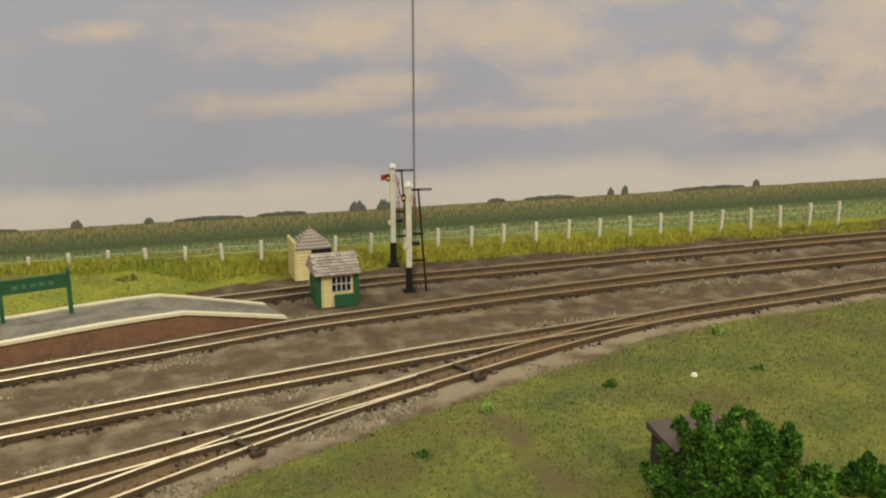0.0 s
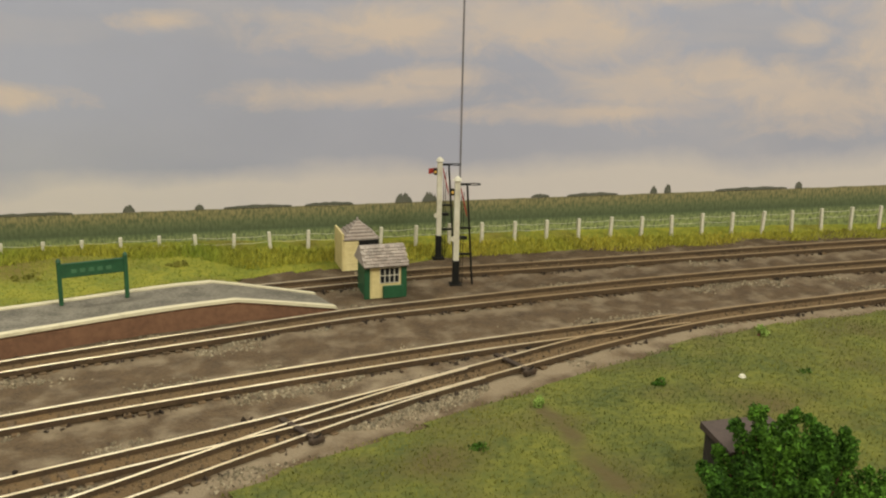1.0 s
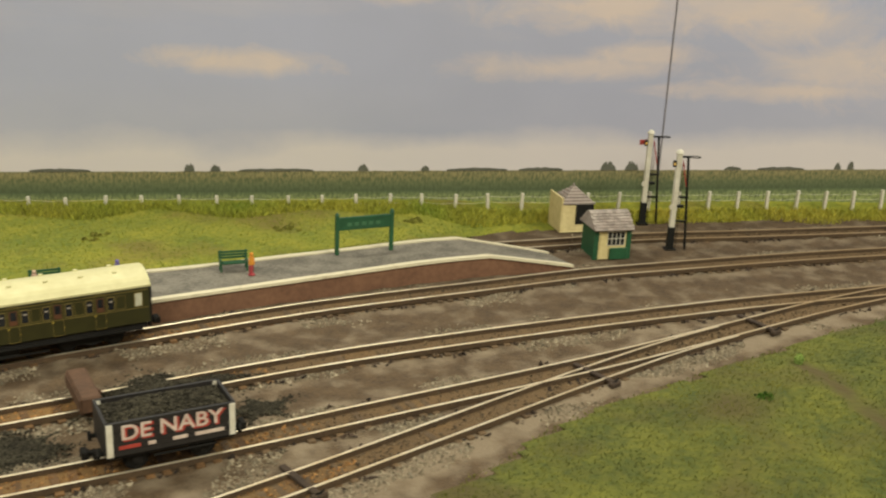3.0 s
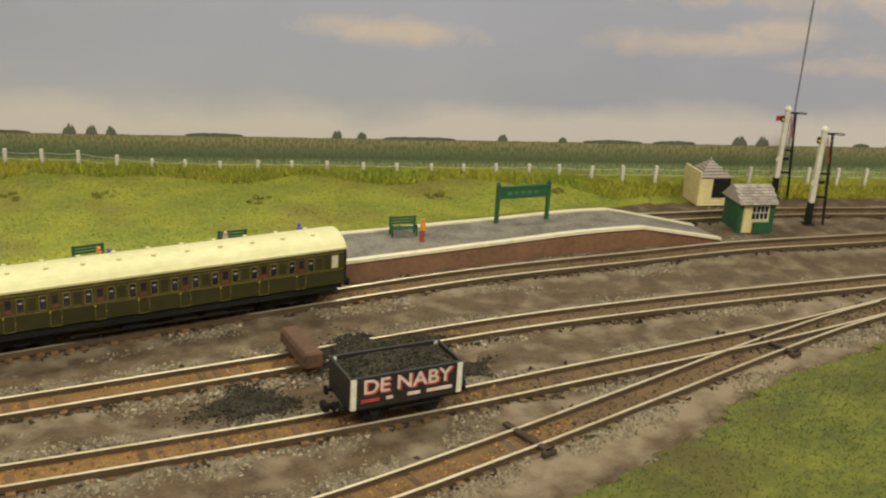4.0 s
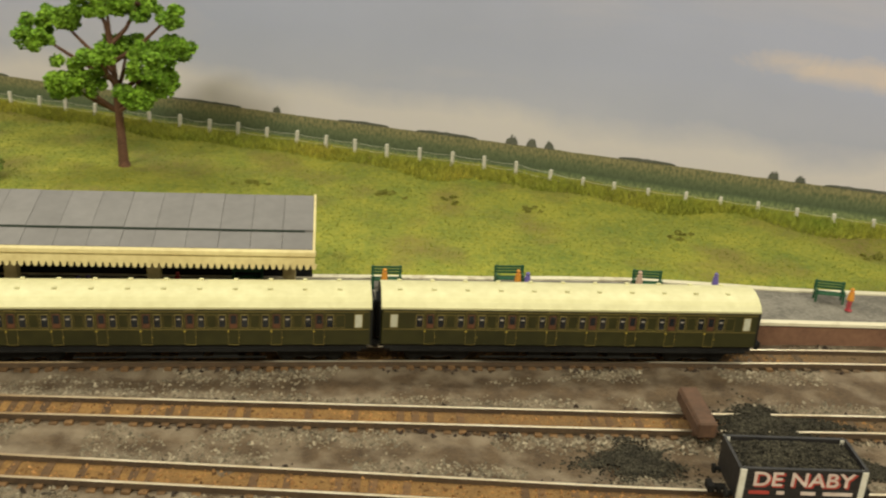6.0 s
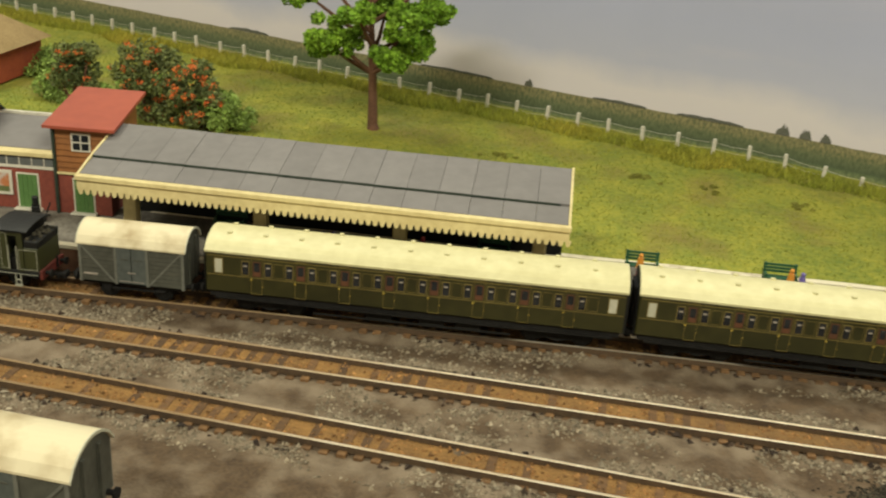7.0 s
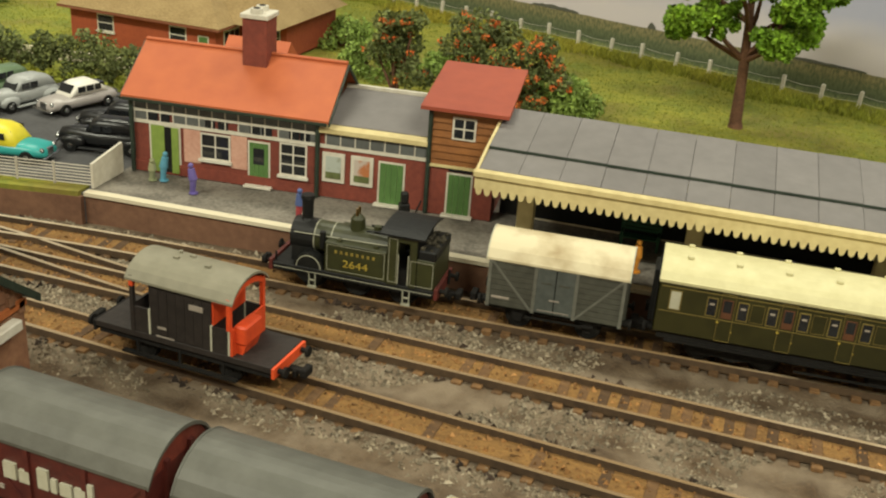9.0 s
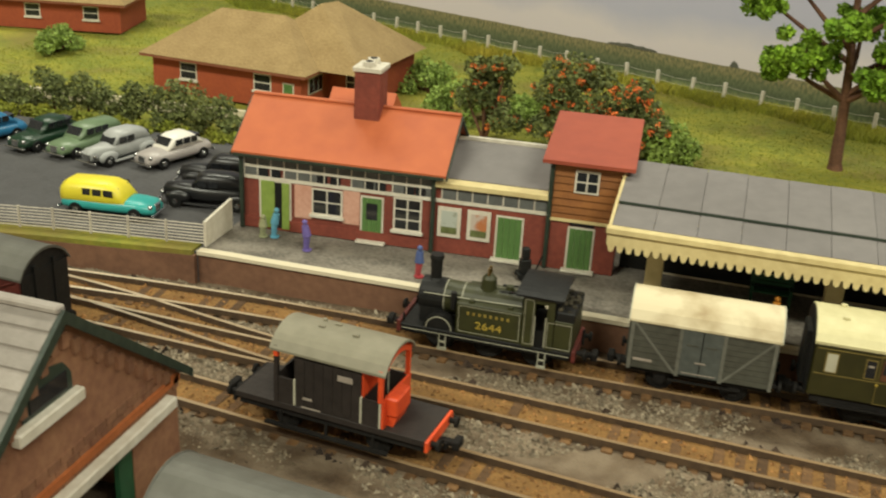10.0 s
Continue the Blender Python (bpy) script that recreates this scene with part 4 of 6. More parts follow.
    for s in (-1, 1):
        tk = part("side_tank", B(-8.5, 10.2, s * 8.0 - (0 if s > 0 else -0.0), s * 4.6, 7.2, 16.6, 0.25) if s < 0 else B(-8.5, 10.2, 4.6, 8.0, 7.2, 16.6, 0.25), OLIVE, e)
        y = s * 8.0
        part("tank_lining", line_frame(bmesh.new(), -7.8, 9.6, 8.0, 16.0, y - 0.06, 0.16), LOCOLINE, tk, "pale lining")
        words("running_number", "2644", 3.1, GOLD, tk, (0.9, y + s * 0.14, 10.6), "gold running number", (90, 0, 0 if s < 0 else 180), 1.25)
        for i in range(8):
            part("lettering", B(-5.4 + i * 1.62, -4.7 + i * 1.62, y - 0.12, y + 0.12, 13.5, 14.4), DULLGOLD, tk)
        part("handrail", C((-19, s * 5.2, 16.6), (9.5, s * 5.2, 17.4), 0.17, 0.17, 6), LOCOLINE, e)
        sp = part("splasher", C((-13.5, s * 4.4, 7.0), (-13.5, s * 7.6, 7.0), 4.6, 4.6, 20), BLACK, e)
        bm = bmesh.new()
        for i in range(10):
            a0, a1 = math.pi * i / 10, math.pi * (i + 1) / 10
            rod(bm, (-13.5 + 3.7 * math.cos(a0), s * 7.7, 7.2 + 3.7 * math.sin(a0)), (-13.5 + 3.7 * math.cos(a1), s * 7.7, 7.2 + 3.7 * math.sin(a1)), 0.18, 0.18, 5)
        part("splasher_line", bm, LOCOLINE, sp)
        for x in (-12.0, 16.5):
            st = part("step", B(x - 1.3, x + 1.3, s * 8.3 - 0.4, s * 8.3 + 0.4, 1.4, 2.0), LOCOLINE, e)
            part("hanger", B(x - 1.1, x - 0.8, s * 8.3 - 0.2, s * 8.3 + 0.2, 2.0, 6.0), LOCOLINE, st)
            part("hanger", B(x + 0.8, x + 1.1, s * 8.3 - 0.2, s * 8.3 + 0.2, 2.0, 6.0), LOCOLINE, st)
            part("hanger", B(x - 1.1, x + 1.1, s * 8.3 - 0.2, s * 8.3 + 0.2, 3.6, 4.0), LOCOLINE, st)
        # cab side with an opening
        part("cab_side", B(10.4, 13.6, s * 8.0 - 0.3, s * 8.0 + 0.3, 7.2, 23.0), OLIVE, e)
        part("cab_side", B(17.0, 19.0, s * 8.0 - 0.3, s * 8.0 + 0.3, 7.2, 23.0), OLIVE, e)
        part("cab_side", B(13.4, 17.2, s * 8.0 - 0.3, s * 8.0 + 0.3, 20.6, 23.0), OLIVE, e)
        part("cab_lining", line_frame(bmesh.new(), 10.8, 13.3, 8.0, 21.5, s * 8.32 - 0.06, 0.15), LOCOLINE, e)
        part("bunker_lining", line_frame(bmesh.new(), 17.3, 24.0, 8.0, 15.6, s * 8.32 - 0.06, 0.15), LOCOLINE, e)
        part("grab_rail", C((13.8, s * 8.7, 8), (13.8, s * 8.7, 17), 0.2, 0.2, 6), LOCOLINE, e)
        part("grab_rail", C((16.8, s * 8.7, 8), (16.8, s * 8.7, 17), 0.2, 0.2, 6), LOCOLINE, e)
    part("cab_front", B(10.2, 11.0, -7.8, 7.8, 7.2, 23.2), OLIVE, e)
    for y in (-4.6, 4.6):
        part("spectacle", C((10.1, y, 20), (10.3, y, 20), 1.6, 1.6, 16), GLASS, e)
    part("cab_interior", B(12, 18.6, -7.2, 7.2, 7.2, 12), BLACK, e)
    part("cab_rear", B(18.4, 19.2, -7.8, 7.8, 7.2, 23.2), BLACK, e)
    bm = bmesh.new()
    prism(bm, arc_roof(18.0, 22.8, 1.3, 10, 0.6), "x", 8.2, 21.4)
    part("cab_roof", bm, BLACK, e, "black curved cab roof")
    part("bunker", B(19.0, 24.3, -8.0, 8.0, 7.2, 16.2, 0.25), OLIVE, e)
    part("bunker_rail", B(19.4, 24.5, -8.0, 8.0, 16.2, 19.0, 0.3), BLACK, e, "black coal rail")
    bm = bmesh.new()
    r = random.Random(3)
    for i in range(40):
        bmesh.ops.create_icosphere(bm, subdivisions=1, radius=r.uniform(0.5, 1.0), matrix=Matrix.Translation((r.uniform(20, 23.8), r.uniform(-7, 7), 18.9 + r.uniform(-0.3, 0.5))))
    part("coal_load", bm, COAL, e)
    return e


def goods_van(m, name, body_mat, roof_mat, label, L=36.0, planked=True, doors=True, H=22.0, writing=False, group="", rise=5.2, end_mat=None):
    """A four-wheeled covered van."""
    v = thing(name, m, label, "goods van", group)
    w = 15.6
    h0 = 6.6
    ht = H - rise
    body = part("body", B(-L / 2, L / 2, -w / 2, w / 2, h0, ht), body_mat, v)
    n = 9
    if planked:
        for s in (-1, 1):
            for i in range(n):
                z0, z1 = h0 + (ht - h0) * i / n, h0 + (ht - h0) * (i + 1) / n
                part("plank", B(-L / 2 + 0.1, L / 2 - 0.1, s * w / 2 - 0.18, s * w / 2 + 0.18, z0 + 0.06, z1 - 0.06), body_mat, body)
    for s in (-1, 1):
        y = s * w / 2
        for x in (-L / 2 + 0.5, -5.4, 5.4, L / 2 - 0.5):
            part("stanchion", B(x - 0.45, x + 0.45, y - 0.45, y + 0.45, h0 - 0.4, ht), VANIRON if body_mat is VANGREY else body_mat, v)
        for a, b in ((-L / 2 + 0.8, -5.8), (L / 2 - 0.8, 5.8)):
            bm = bmesh.new()
            prism(bm, [(a - 0.4, ht - 0.8), (a + 0.4, ht - 0.8), (b + 0.4, h0), (b - 0.4, h0)], "y", y - 0.4, y + 0.4)
            part("diagonal_brace", bm, VANIRON if body_mat is VANGREY else body_mat, v)
        if doors:
            d = part("door", B(-4.9, 4.9, y - 0.35, y + 0.35, h0 + 0.2, ht - 0.5), VANGREY2 if body_mat is VANGREY else body_mat, v, "double van door with latch")
            part("door_gap", B(-0.12, 0.12, y - 0.42, y + 0.42, h0 + 0.3, ht - 0.6), DARK, d)
            part("latch", B(-1.3, 1.3, y - 0.55, y + 0.55, 10.6, 10.9), LABELTAN, d)
            for xx in (-2.4, 2.4):
                part("hinge", B(xx - 1.4, xx + 1.4, y - 0.48, y + 0.48, 15.2, 15.6), body_mat, d)
            part("hinge", B(-4.2, 4.2, y - 0.48, y + 0.48, 7.4, 7.6), LABELTAN, d)
        part("number_panel", B(-L / 2 + 1.4, -L / 2 + 6.2, y - 0.28, y + 0.28, 8.8, 9.5), LABELTAN, v, "small pale number panel")
        if writing:
            for i, (a, b, c, d_) in enumerate(((-10, -7.6, 11.5, 14.5), (-7, -5, 11.5, 13.8), (-3.4, -1.4, 11.5, 15.2), (-0.9, 0.2, 11.5, 14), (0.8, 3.0, 11.5, 13.8), (3.5, 5.6, 10.4, 13.8), (6.0, 7.0, 11.5, 15.2))):
                part("lettering", B(a, b, y - 0.5, y + 0.5, c, d_), LINING, v)
    ends = arc_roof(w, ht, rise - 0.3, 10, 0.1)[:11]
    for s in (-1, 1):
        bm = bmesh.new()
        prism(bm, ends, "x", s * (L / 2 - 0.5), s * (L / 2))
        part("end_panel", bm, end_mat or (MAROON2 if body_mat is MAROON else body_mat), v)
        if end_mat:
            part("end_sheet", B(min(s * L / 2, s * (L / 2 + 0.3)), max(s * L / 2, s * (L / 2 + 0.3)), -w / 2, w / 2, h0, ht), end_mat, v, "black end sheet")
        for y in (-3.2, 3.2):
            part("end_post", B(min(s * L / 2, s * (L / 2 + 0.7)), max(s * L / 2, s * (L / 2 + 0.7)), y - 0.5, y + 0.5, h0, ht + 1.5), end_mat or body_mat, v)
        buffers(v, s * L / 2, s)
        coupling(v, s * L / 2, s)
    bm = bmesh.new()
    prism(bm, arc_roof(w + 1.2, ht - 0.1, rise, 12, 0.6), "x", -L / 2 - 0.6, L / 2 + 0.6)
    rf = part("roof", bm, roof_mat, v, "curved roof")
    for s in (-1, 1):
        bm = bmesh.new()
        up = arc_roof(w + 1.4, ht - 0.05, rise + 0.1, 12, 0.7)
        prism(bm, up, "x", s * (L / 2 + 0.6) - 0.15, s * (L / 2 + 0.6) + 0.15)
        part("roof_edge", bm, LINING if roof_mat is CREAMROOF else roof_mat, rf)
    part("underframe", B(-L / 2 + 0.4, L / 2 - 0.4, -7.0, 7.0, 5.4, 6.7), DARK, v)
    for x in (-L * 0.26, L * 0.26):
        wheelset(v, x)
        for s in (-1, 1):
            part("axle_guard", PR([(x - 2, 6.0), (x + 2, 6.0), (x + 0.9, 2.2), (x - 0.9, 2.2)], "y", s * 6.2 - 0.3, s * 6.2 + 0.3), DARK, v)
    for s in (-1, 1):
        part("brake_lever", B(-L * 0.2, L * 0.3, s * 7.4 - 0.25, s * 7.4 + 0.25, 4.2, 4.7), DARK, v)
    return v


def coach(m, flip=False):
    """A bogie passenger coach."""
    c = thing("passenger_coach", m, "olive green passenger coach with cream roof and yellow lining", "coach", "coaches of the train")
    L, w, z0, z1 = 126.0, 18.0, 7.6, 21.4
    part("body", B(-L / 2, L / 2, -w / 2, w / 2, z0, z1, 0.3), COACHGREEN, c)
    bm = bmesh.new()
    prism(bm, arc_roof(w + 0.8, z1 - 0.2, 4.0, 14, 0.7), "x", -L / 2 - 0.2, L / 2 + 0.2)
    rf = part("roof", bm, COACHROOF, c, "cream curved roof")
    for i in range(11):
        for y in (-3.4, 3.4):
            part("roof_vent", B(-L / 2 + 6 + i * 11 - 0.7, -L / 2 + 6 + i * 11 + 0.7, y - 0.5, y + 0.5, z1 + 3.2, z1 + 4.0, 0.15), COACHROOF, rf)
    for s in (-1, 1):
        part("gutter", B(-L / 2, L / 2, s * (w / 2 + 0.35) - 0.2, s * (w / 2 + 0.35) + 0.2, z1 - 0.6, z1 - 0.1), COACHROOF, rf)
    ends = arc_roof(w, z1 - 0.4, 3.9, 12, 0.1)[:13]
    for s in (-1, 1):
        bm = bmesh.new()
        prism(bm, [(-w / 2, z0)] + ends + [(w / 2, z0)], "x", s * L / 2 - 0.3, s * (L / 2 + 0.45))
        e = part("end", bm, BLACK, c, "black coach end")
        part("gangway", B(min(s * L / 2, s * (L / 2 + 1.6)), max(s * L / 2, s * (L / 2 + 1.6)), -4.0, 4.0, z0, z1 - 0.5, 0.2), BLACK, e)
        buffers(c, s * L / 2, s, 6.8)
        coupling(c, s * L / 2, s)
        y = s * w / 2
        # each compartment: window, door with a drop light, window, then a blank panel
        for x in (-L / 2 + 2.6, L / 2 - 5.4):
            p = part("window", B(x, x + 2.8, y - 0.12, y + 0.12, 13.8, 18.8), YELLOWLINE, c)
            part("pane", B(x + 0.3, x + 2.5, y - 0.18, y + 0.18, 14.1, 18.5), LINING, p, "whitened lavatory window")
        for k in range(8):
            x = -L / 2 + 11.0 + k * 13.4
            for a, ww in ((x, 2.5), (x + 6.9, 2.5)):
                p = part("window", B(a, a + ww, y - 0.12, y + 0.12, 13.8, 18.6), YELLOWLINE, c)
                part("pane", B(a + 0.25, a + ww - 0.25, y - 0.18, y + 0.18, 14.1, 18.3), GLASS, p)
                part("window_label", B(a + 0.7, a + ww - 0.7, y - 0.22, y + 0.22, 16.7, 17.2), LABELTAN, p, "small pale window label")
            p = part("window", B(x + 3.5, x + 5.9, y - 0.12, y + 0.12, 13.8, 18.6), BROWNWOOD, c, "brown door light")
            part("pane", B(x + 3.8, x + 5.6, y - 0.18, y + 0.18, 15.4, 18.3), GLASS, p)
            d = part("door_edge", line_frame(bmesh.new(), x + 3.0, x + 6.4, 7.9, 20.0, y + (0.02 if s > 0 else -0.14), 0.12), YELLOWLINE, c)
            part("door_handle", B(x + 2.8, x + 3.3, y - 0.35, y + 0.35, 12.5, 12.9), GOLD, d)
            part("door_hinge", B(x + 6.3, x + 6.6, y - 0.3, y + 0.3, 10.4, 10.8), DULLGOLD, d)
            part("panel_beading", line_frame(bmesh.new(), x + 9.9, x + 12.9, 13.9, 18.5, y + (0.02 if s > 0 else -0.14), 0.1), YELLOWLINE, c)
        for z in (13.2, 19.4, 20.6):
            part("lining", B(-L / 2 + 0.6, L / 2 - 0.6, y - 0.1, y + 0.1, z, z + 0.2), YELLOWLINE, c)
        part("step_board", B(-L / 2 + 3, L / 2 - 3, s * 8.9 - 0.5, s * 8.9 + 0.5, 5.6, 6.1), DARK, c)
    part("underframe", B(-L / 2 + 1, L / 2 - 1, -8.2, 8.2, 5.8, 7.3), DARK, c)
    for x in (-10, 6, 17):
        part("battery_box", B(x - 4, x + 4, -7.6, 7.6, 2.4, 5.9, 0.3), DARK, c)
    part("truss_rod", B(-30, 30, -7.9, -7.5, 2.6, 3.1), DARK, c)
    for xb in (-L / 2 + 19, L / 2 - 19):
        b = part("bogie", B(xb - 11, xb + 11, -6.6, 6.6, 4.0, 5.6, 0.2), DARK, c)
        for s in (-1, 1):
            part("bogie_frame", PR([(xb - 11, 4.8), (xb - 9, 2.4), (xb - 3, 2.6), (xb, 1.8), (xb + 3, 2.6), (xb + 9, 2.4), (xb + 11, 4.8)], "y", s * 6.4 - 0.5, s * 6.4 + 0.5), DARK, b)
        for dx in (-7.5, 7.5):
            wheelset(c, xb + dx, 3.1)
    return c


locomotive(on_track("main", -173.4) @ Matrix.Scale(0.84, 4))
goods_van(on_track("main", -124.6) @ Matrix.Scale(0.88, 4), "goods_van", VANGREY, CREAMROOF, "weathered grey goods van with stained cream roof", L=36.0, H=25.6)
coach(on_track("main", -41.4) @ Matrix.Scale(0.96, 4))
coach(on_track("main", 83.0) @ Matrix.Scale(0.96, 4))


def lumps(r, pts, lo, hi):
    """Small angular lumps at the points given, as vertices and faces."""
    V, Q = [], []
    for x, y, z in pts:
        b_, sz = len(V), r.uniform(lo, hi)
        V += [(x + sz * (c[0] + r.uniform(-0.3, 0.3)), y + sz * (c[1] + r.uniform(-0.3, 0.3)), z + sz * (c[2] + r.uniform(-0.3, 0.3)))
              for c in ((1, 0, 0), (0, 1, 0), (-1, 0, 0), (0, -1, 0), (0, 0, 0.8), (0, 0, -0.8))]
        Q += [(b_ + i, b_ + (i + 1) % 4, b_ + 4) for i in range(4)] + [(b_ + (i + 1) % 4, b_ + i, b_ + 5) for i in range(4)]
    return V, Q


def lump_mesh(name, r, pts, lo, hi, m, parent=None, label=""):
    V, Q = lumps(r, pts, lo, hi)
    me = bpy.data.meshes.new(name)
    me.from_pydata([(a * MM, b_ * MM, c * MM) for a, b_, c in V], [], Q)
    me.materials.append(m)
    ob = new(name, me)
    ob.parent = parent
    if label:
        ob["label"] = label
    return ob


def coal_wagon(m):
    w = thing("coal_wagon", m, "black open coal wagon with white lettering, loaded with coal", "wagon")
    L, wd, z0, z1 = 34.0, 15.4, 6.4, 16.0
    BLK = mat("black_wagon_paint", (0.022, 0.018, 0.017), (0.012, 0.01, 0.01), 0.55)
    REDSH = mat("red_letter_shade", (0.4, 0.05, 0.035), None, 0.6)
    WL = mat("white_lettering", (0.64, 0.53, 0.46), (0.46, 0.33, 0.28), 0.6, bump=0)
    part("floor", B(-L / 2, L / 2, -wd / 2, wd / 2, z0 - 0.8, z0 + 0.4), DARK, w)
    for s in (-1, 1):
        sd = part("side", B(-L / 2, L / 2, s * wd / 2 - 0.4, s * wd / 2 + 0.4, z0, z1), BLK, w)
        for i in range(7):
            zz = z0 + (z1 - z0) * i / 7
            part("plank", B(-L / 2 + 1.3, L / 2 - 1.3, s * wd / 2 - 0.55, s * wd / 2 + 0.55, zz + 0.06, zz + (z1 - z0) / 7 - 0.06), BLK, sd)
        en = part("end", B(s * L / 2 - 0.4, s * L / 2 + 0.4, -wd / 2, wd / 2, z0, z1), BLK, w)
        for x in (-L / 2 + 0.7, L / 2 - 0.7):
            part("corner_strap", B(x - 0.8, x + 0.8, s * wd / 2 - 0.75, s * wd / 2 + 0.75, z0 + 0.1, z1 - 0.2), WHITE, w, "white corner strap")
        buffers(w, s * L / 2, s)
        coupling(w, s * L / 2, s)
        y = s * (wd / 2 + 0.62)
        r = (90, 0, 0 if s < 0 else 180)
        words("lettering_shade", "DE NABY", 6.0, REDSH, w, (0.5 * -s, y - s * 0.03, 12.4), "", r, 1.1, 0.2)
        words("lettering", "DE NABY", 6.0, WL, w, (0, y + s * 0.06, 12.8), "white shaded lettering", r, 1.1, 0.08)
        for a, b, mm in ((-14, -8.5, REDSH), (-6.5, -4.5, WL), (0, 4, WL), (6, 14, WL)):
            part("small_lettering", B(a, b, y - 0.1, y + 0.1, 8.3, 9.3), mm, w)
        part("diagonal_strap", PR([(-15, 15.4), (-14.4, 15.4), (-5, 6.6), (-5.8, 6.6)], "y", s * wd / 2 - 0.6, s * wd / 2 + 0.6), BLK, w)
    r = random.Random(8)
    part("coal_bed", B(-L / 2 + 0.5, L / 2 - 0.5, -wd / 2 + 0.5, wd / 2 - 0.5, z0 + 0.5, z1 - 1.6), COAL, w)
    pts = []
    for i in range(2600):
        x, y = r.uniform(-L / 2 + 0.7, L / 2 - 0.7), r.uniform(-wd / 2 + 0.7, wd / 2 - 0.7)
        h = 1.9 * (1 - (2 * x / L) ** 2) * (1 - (2 * y / wd) ** 2) + 0.5 * noise.noise((x * 0.3, y * 0.3, 2))
        pts.append((x, y, z1 - 1.5 + h + r.uniform(-0.2, 0.2)))
    lump_mesh("coal_load", r, pts, 0.25, 0.65, COAL, w, "heaped coal load")
    for x in (-9, 9):
        wheelset(w, x, 3.2)
        for s in (-1, 1):
            part("axle_guard", PR([(x - 2, 6.0), (x + 2, 6.0), (x + 0.9, 2.2), (x - 0.9, 2.2)], "y", s * 6.2 - 0.3, s * 6.2 + 0.3), DARK, w)
    part("brake_lever", B(-5, 12, -7.7, -7.2, 4.2, 4.7), DARK, w)
    return w


coal_wagon(on_track("siding", 126.0) @ Matrix.Scale(0.95, 4))


def brake_van(m):
    v = thing("brake_van", m, "dark brown brake van with khaki roof and orange ends", "brake van")
    part("underframe", B(-24, 24, -7, 7, 4.8, 6.6), DARK, v)
    part("deck", B(-24.6, 24.6, -7.8, 7.8, 6.6, 8.2, 0.1), BVBROWN, v)
    part("cabin", B(-8.5, 8.5, -7.4, 7.4, 8.2, 22.6), BVBROWN, v)
    for s in (-1, 1):
        y = s * 7.5
        for i in range(7):
            a = -8.4 + i * 2.42
            part("plank", B(a + 0.05, a + 2.35, y - 0.12, y + 0.12, 8.4, 21.0), BVBROWN, v)
        for x0, x1 in ((-13.6, -8.6), (8.6, 13.6)):
            part("verandah_side", B(x0, x1, y - 0.25, y + 0.25, 8.2, 15.0), BVBROWN, v)
        for x in (-13.4, -8.6, 8.6, 13.4):
            part("strap", B(x - 0.22, x + 0.22, y - 0.4, y + 0.4, 8.4, 15.2), LINING, v)
        part("window", B(2.6, 6.4, y - 0.3, y + 0.3, 17.9, 19.3), LABELTAN, v)
        part("number_patch", B(-6.4, -4.0, y - 0.3, y + 0.3, 10.5, 11.1), LABELTAN, v)
        part("number_patch", B(-6.8, -1.8, y - 0.3, y + 0.3, 8.3, 8.6), LABELTAN, v)
        for x in (-13.4, 13.4):
            part("verandah_post", B(x - 0.5, x + 0.5, y - 0.5, y + 0.5, 8.2 if x < 0 else 15.0, 23.2), BVBROWN if x < 0 else ORANGE, v)
            part("post_head", B(x - 0.52, x + 0.52, y - 0.55, y + 0.55, 20.4, 23.0), ORANGE, v, "orange head of the post")
        part("footboard", B(-16, 16, s * 8.6 - 0.7, s * 8.6 + 0.7, 2.4, 2.9), DARK, v)
        for x in (-12, 0, 12):
            part("footboard_hanger", B(x - 0.3, x + 0.3, s * 8.2 - 0.2, s * 8.2 + 0.2, 2.8, 6.3), DARK, v)
    for s, x in ((-1, -13.6), (1, 13.6)):
        part("verandah_end", B(min(x, x + s * 0.6), max(x, x + s * 0.6), -7.6, 7.6, 8.2, 15.2), ORANGE if s > 0 else BVBROWN, v, "bright orange end panel" if s > 0 else "")
        if s > 0:
            sb = part("sand_box", B(x, x + 3.4, -6.2, 1.6, 11.0, 15.8, 0.4), ORANGE, v, "orange sand box")
            part("sand_box_foot", PR([(x, 8.2), (x + 2.2, 8.2), (x + 3.2, 11.0), (x, 11.0)], "y", -5.6, 1.0), ORANGE, sb)
        bm = bmesh.new()
        prism(bm, arc_roof(15.6, 21.8, 3.4, 10, 1.4), "x", x - 0.4, x + 0.4)
        part("roof_arch", bm, ORANGE, v)
        xe = s * 24.6
        part("buffer_beam", B(min(xe, xe + s * 0.8), max(xe, xe + s * 0.8), -7.8, 7.8, 5.2, 8.0, 0.1), ORANGE if s > 0 else DARK, v)
        buffers(v, xe + s * 0.6, s)
        coupling(v, xe + s * 0.6, s)
    for x in (-8.7, 8.7):
        part("cabin_end", B(x - 0.2, x + 0.2, -7.2, 7.2, 15.0, 23.6), ORANGE if x > 0 else BVBROWN, v)
    bm = bmesh.new()
    prism(bm, arc_roof(16.8, 22.6, 4.2, 12, 0.6), "x", -14.8, 14.8)
    rf = part("roof", bm, BVROOF, v, "khaki curved roof")
    for x, y in ((-5, -1), (-2, 1.5), (4, -1.5)):
        part("roof_fitting", B(x - 0.7, x + 0.7, y - 0.4, y + 0.4, 26.2, 27.2), BVROOF, rf)
    part("stove_pipe", C((-6, 2.4, 25.8), (-6, 2.4, 27.2), 0.5), BVROOF, rf)
    for x in (-12, 12):
        wheelset(v, x, 3.2)
    return v


brake_van(on_track("siding", -192.8) @ Matrix.Scale(0.86, 4))

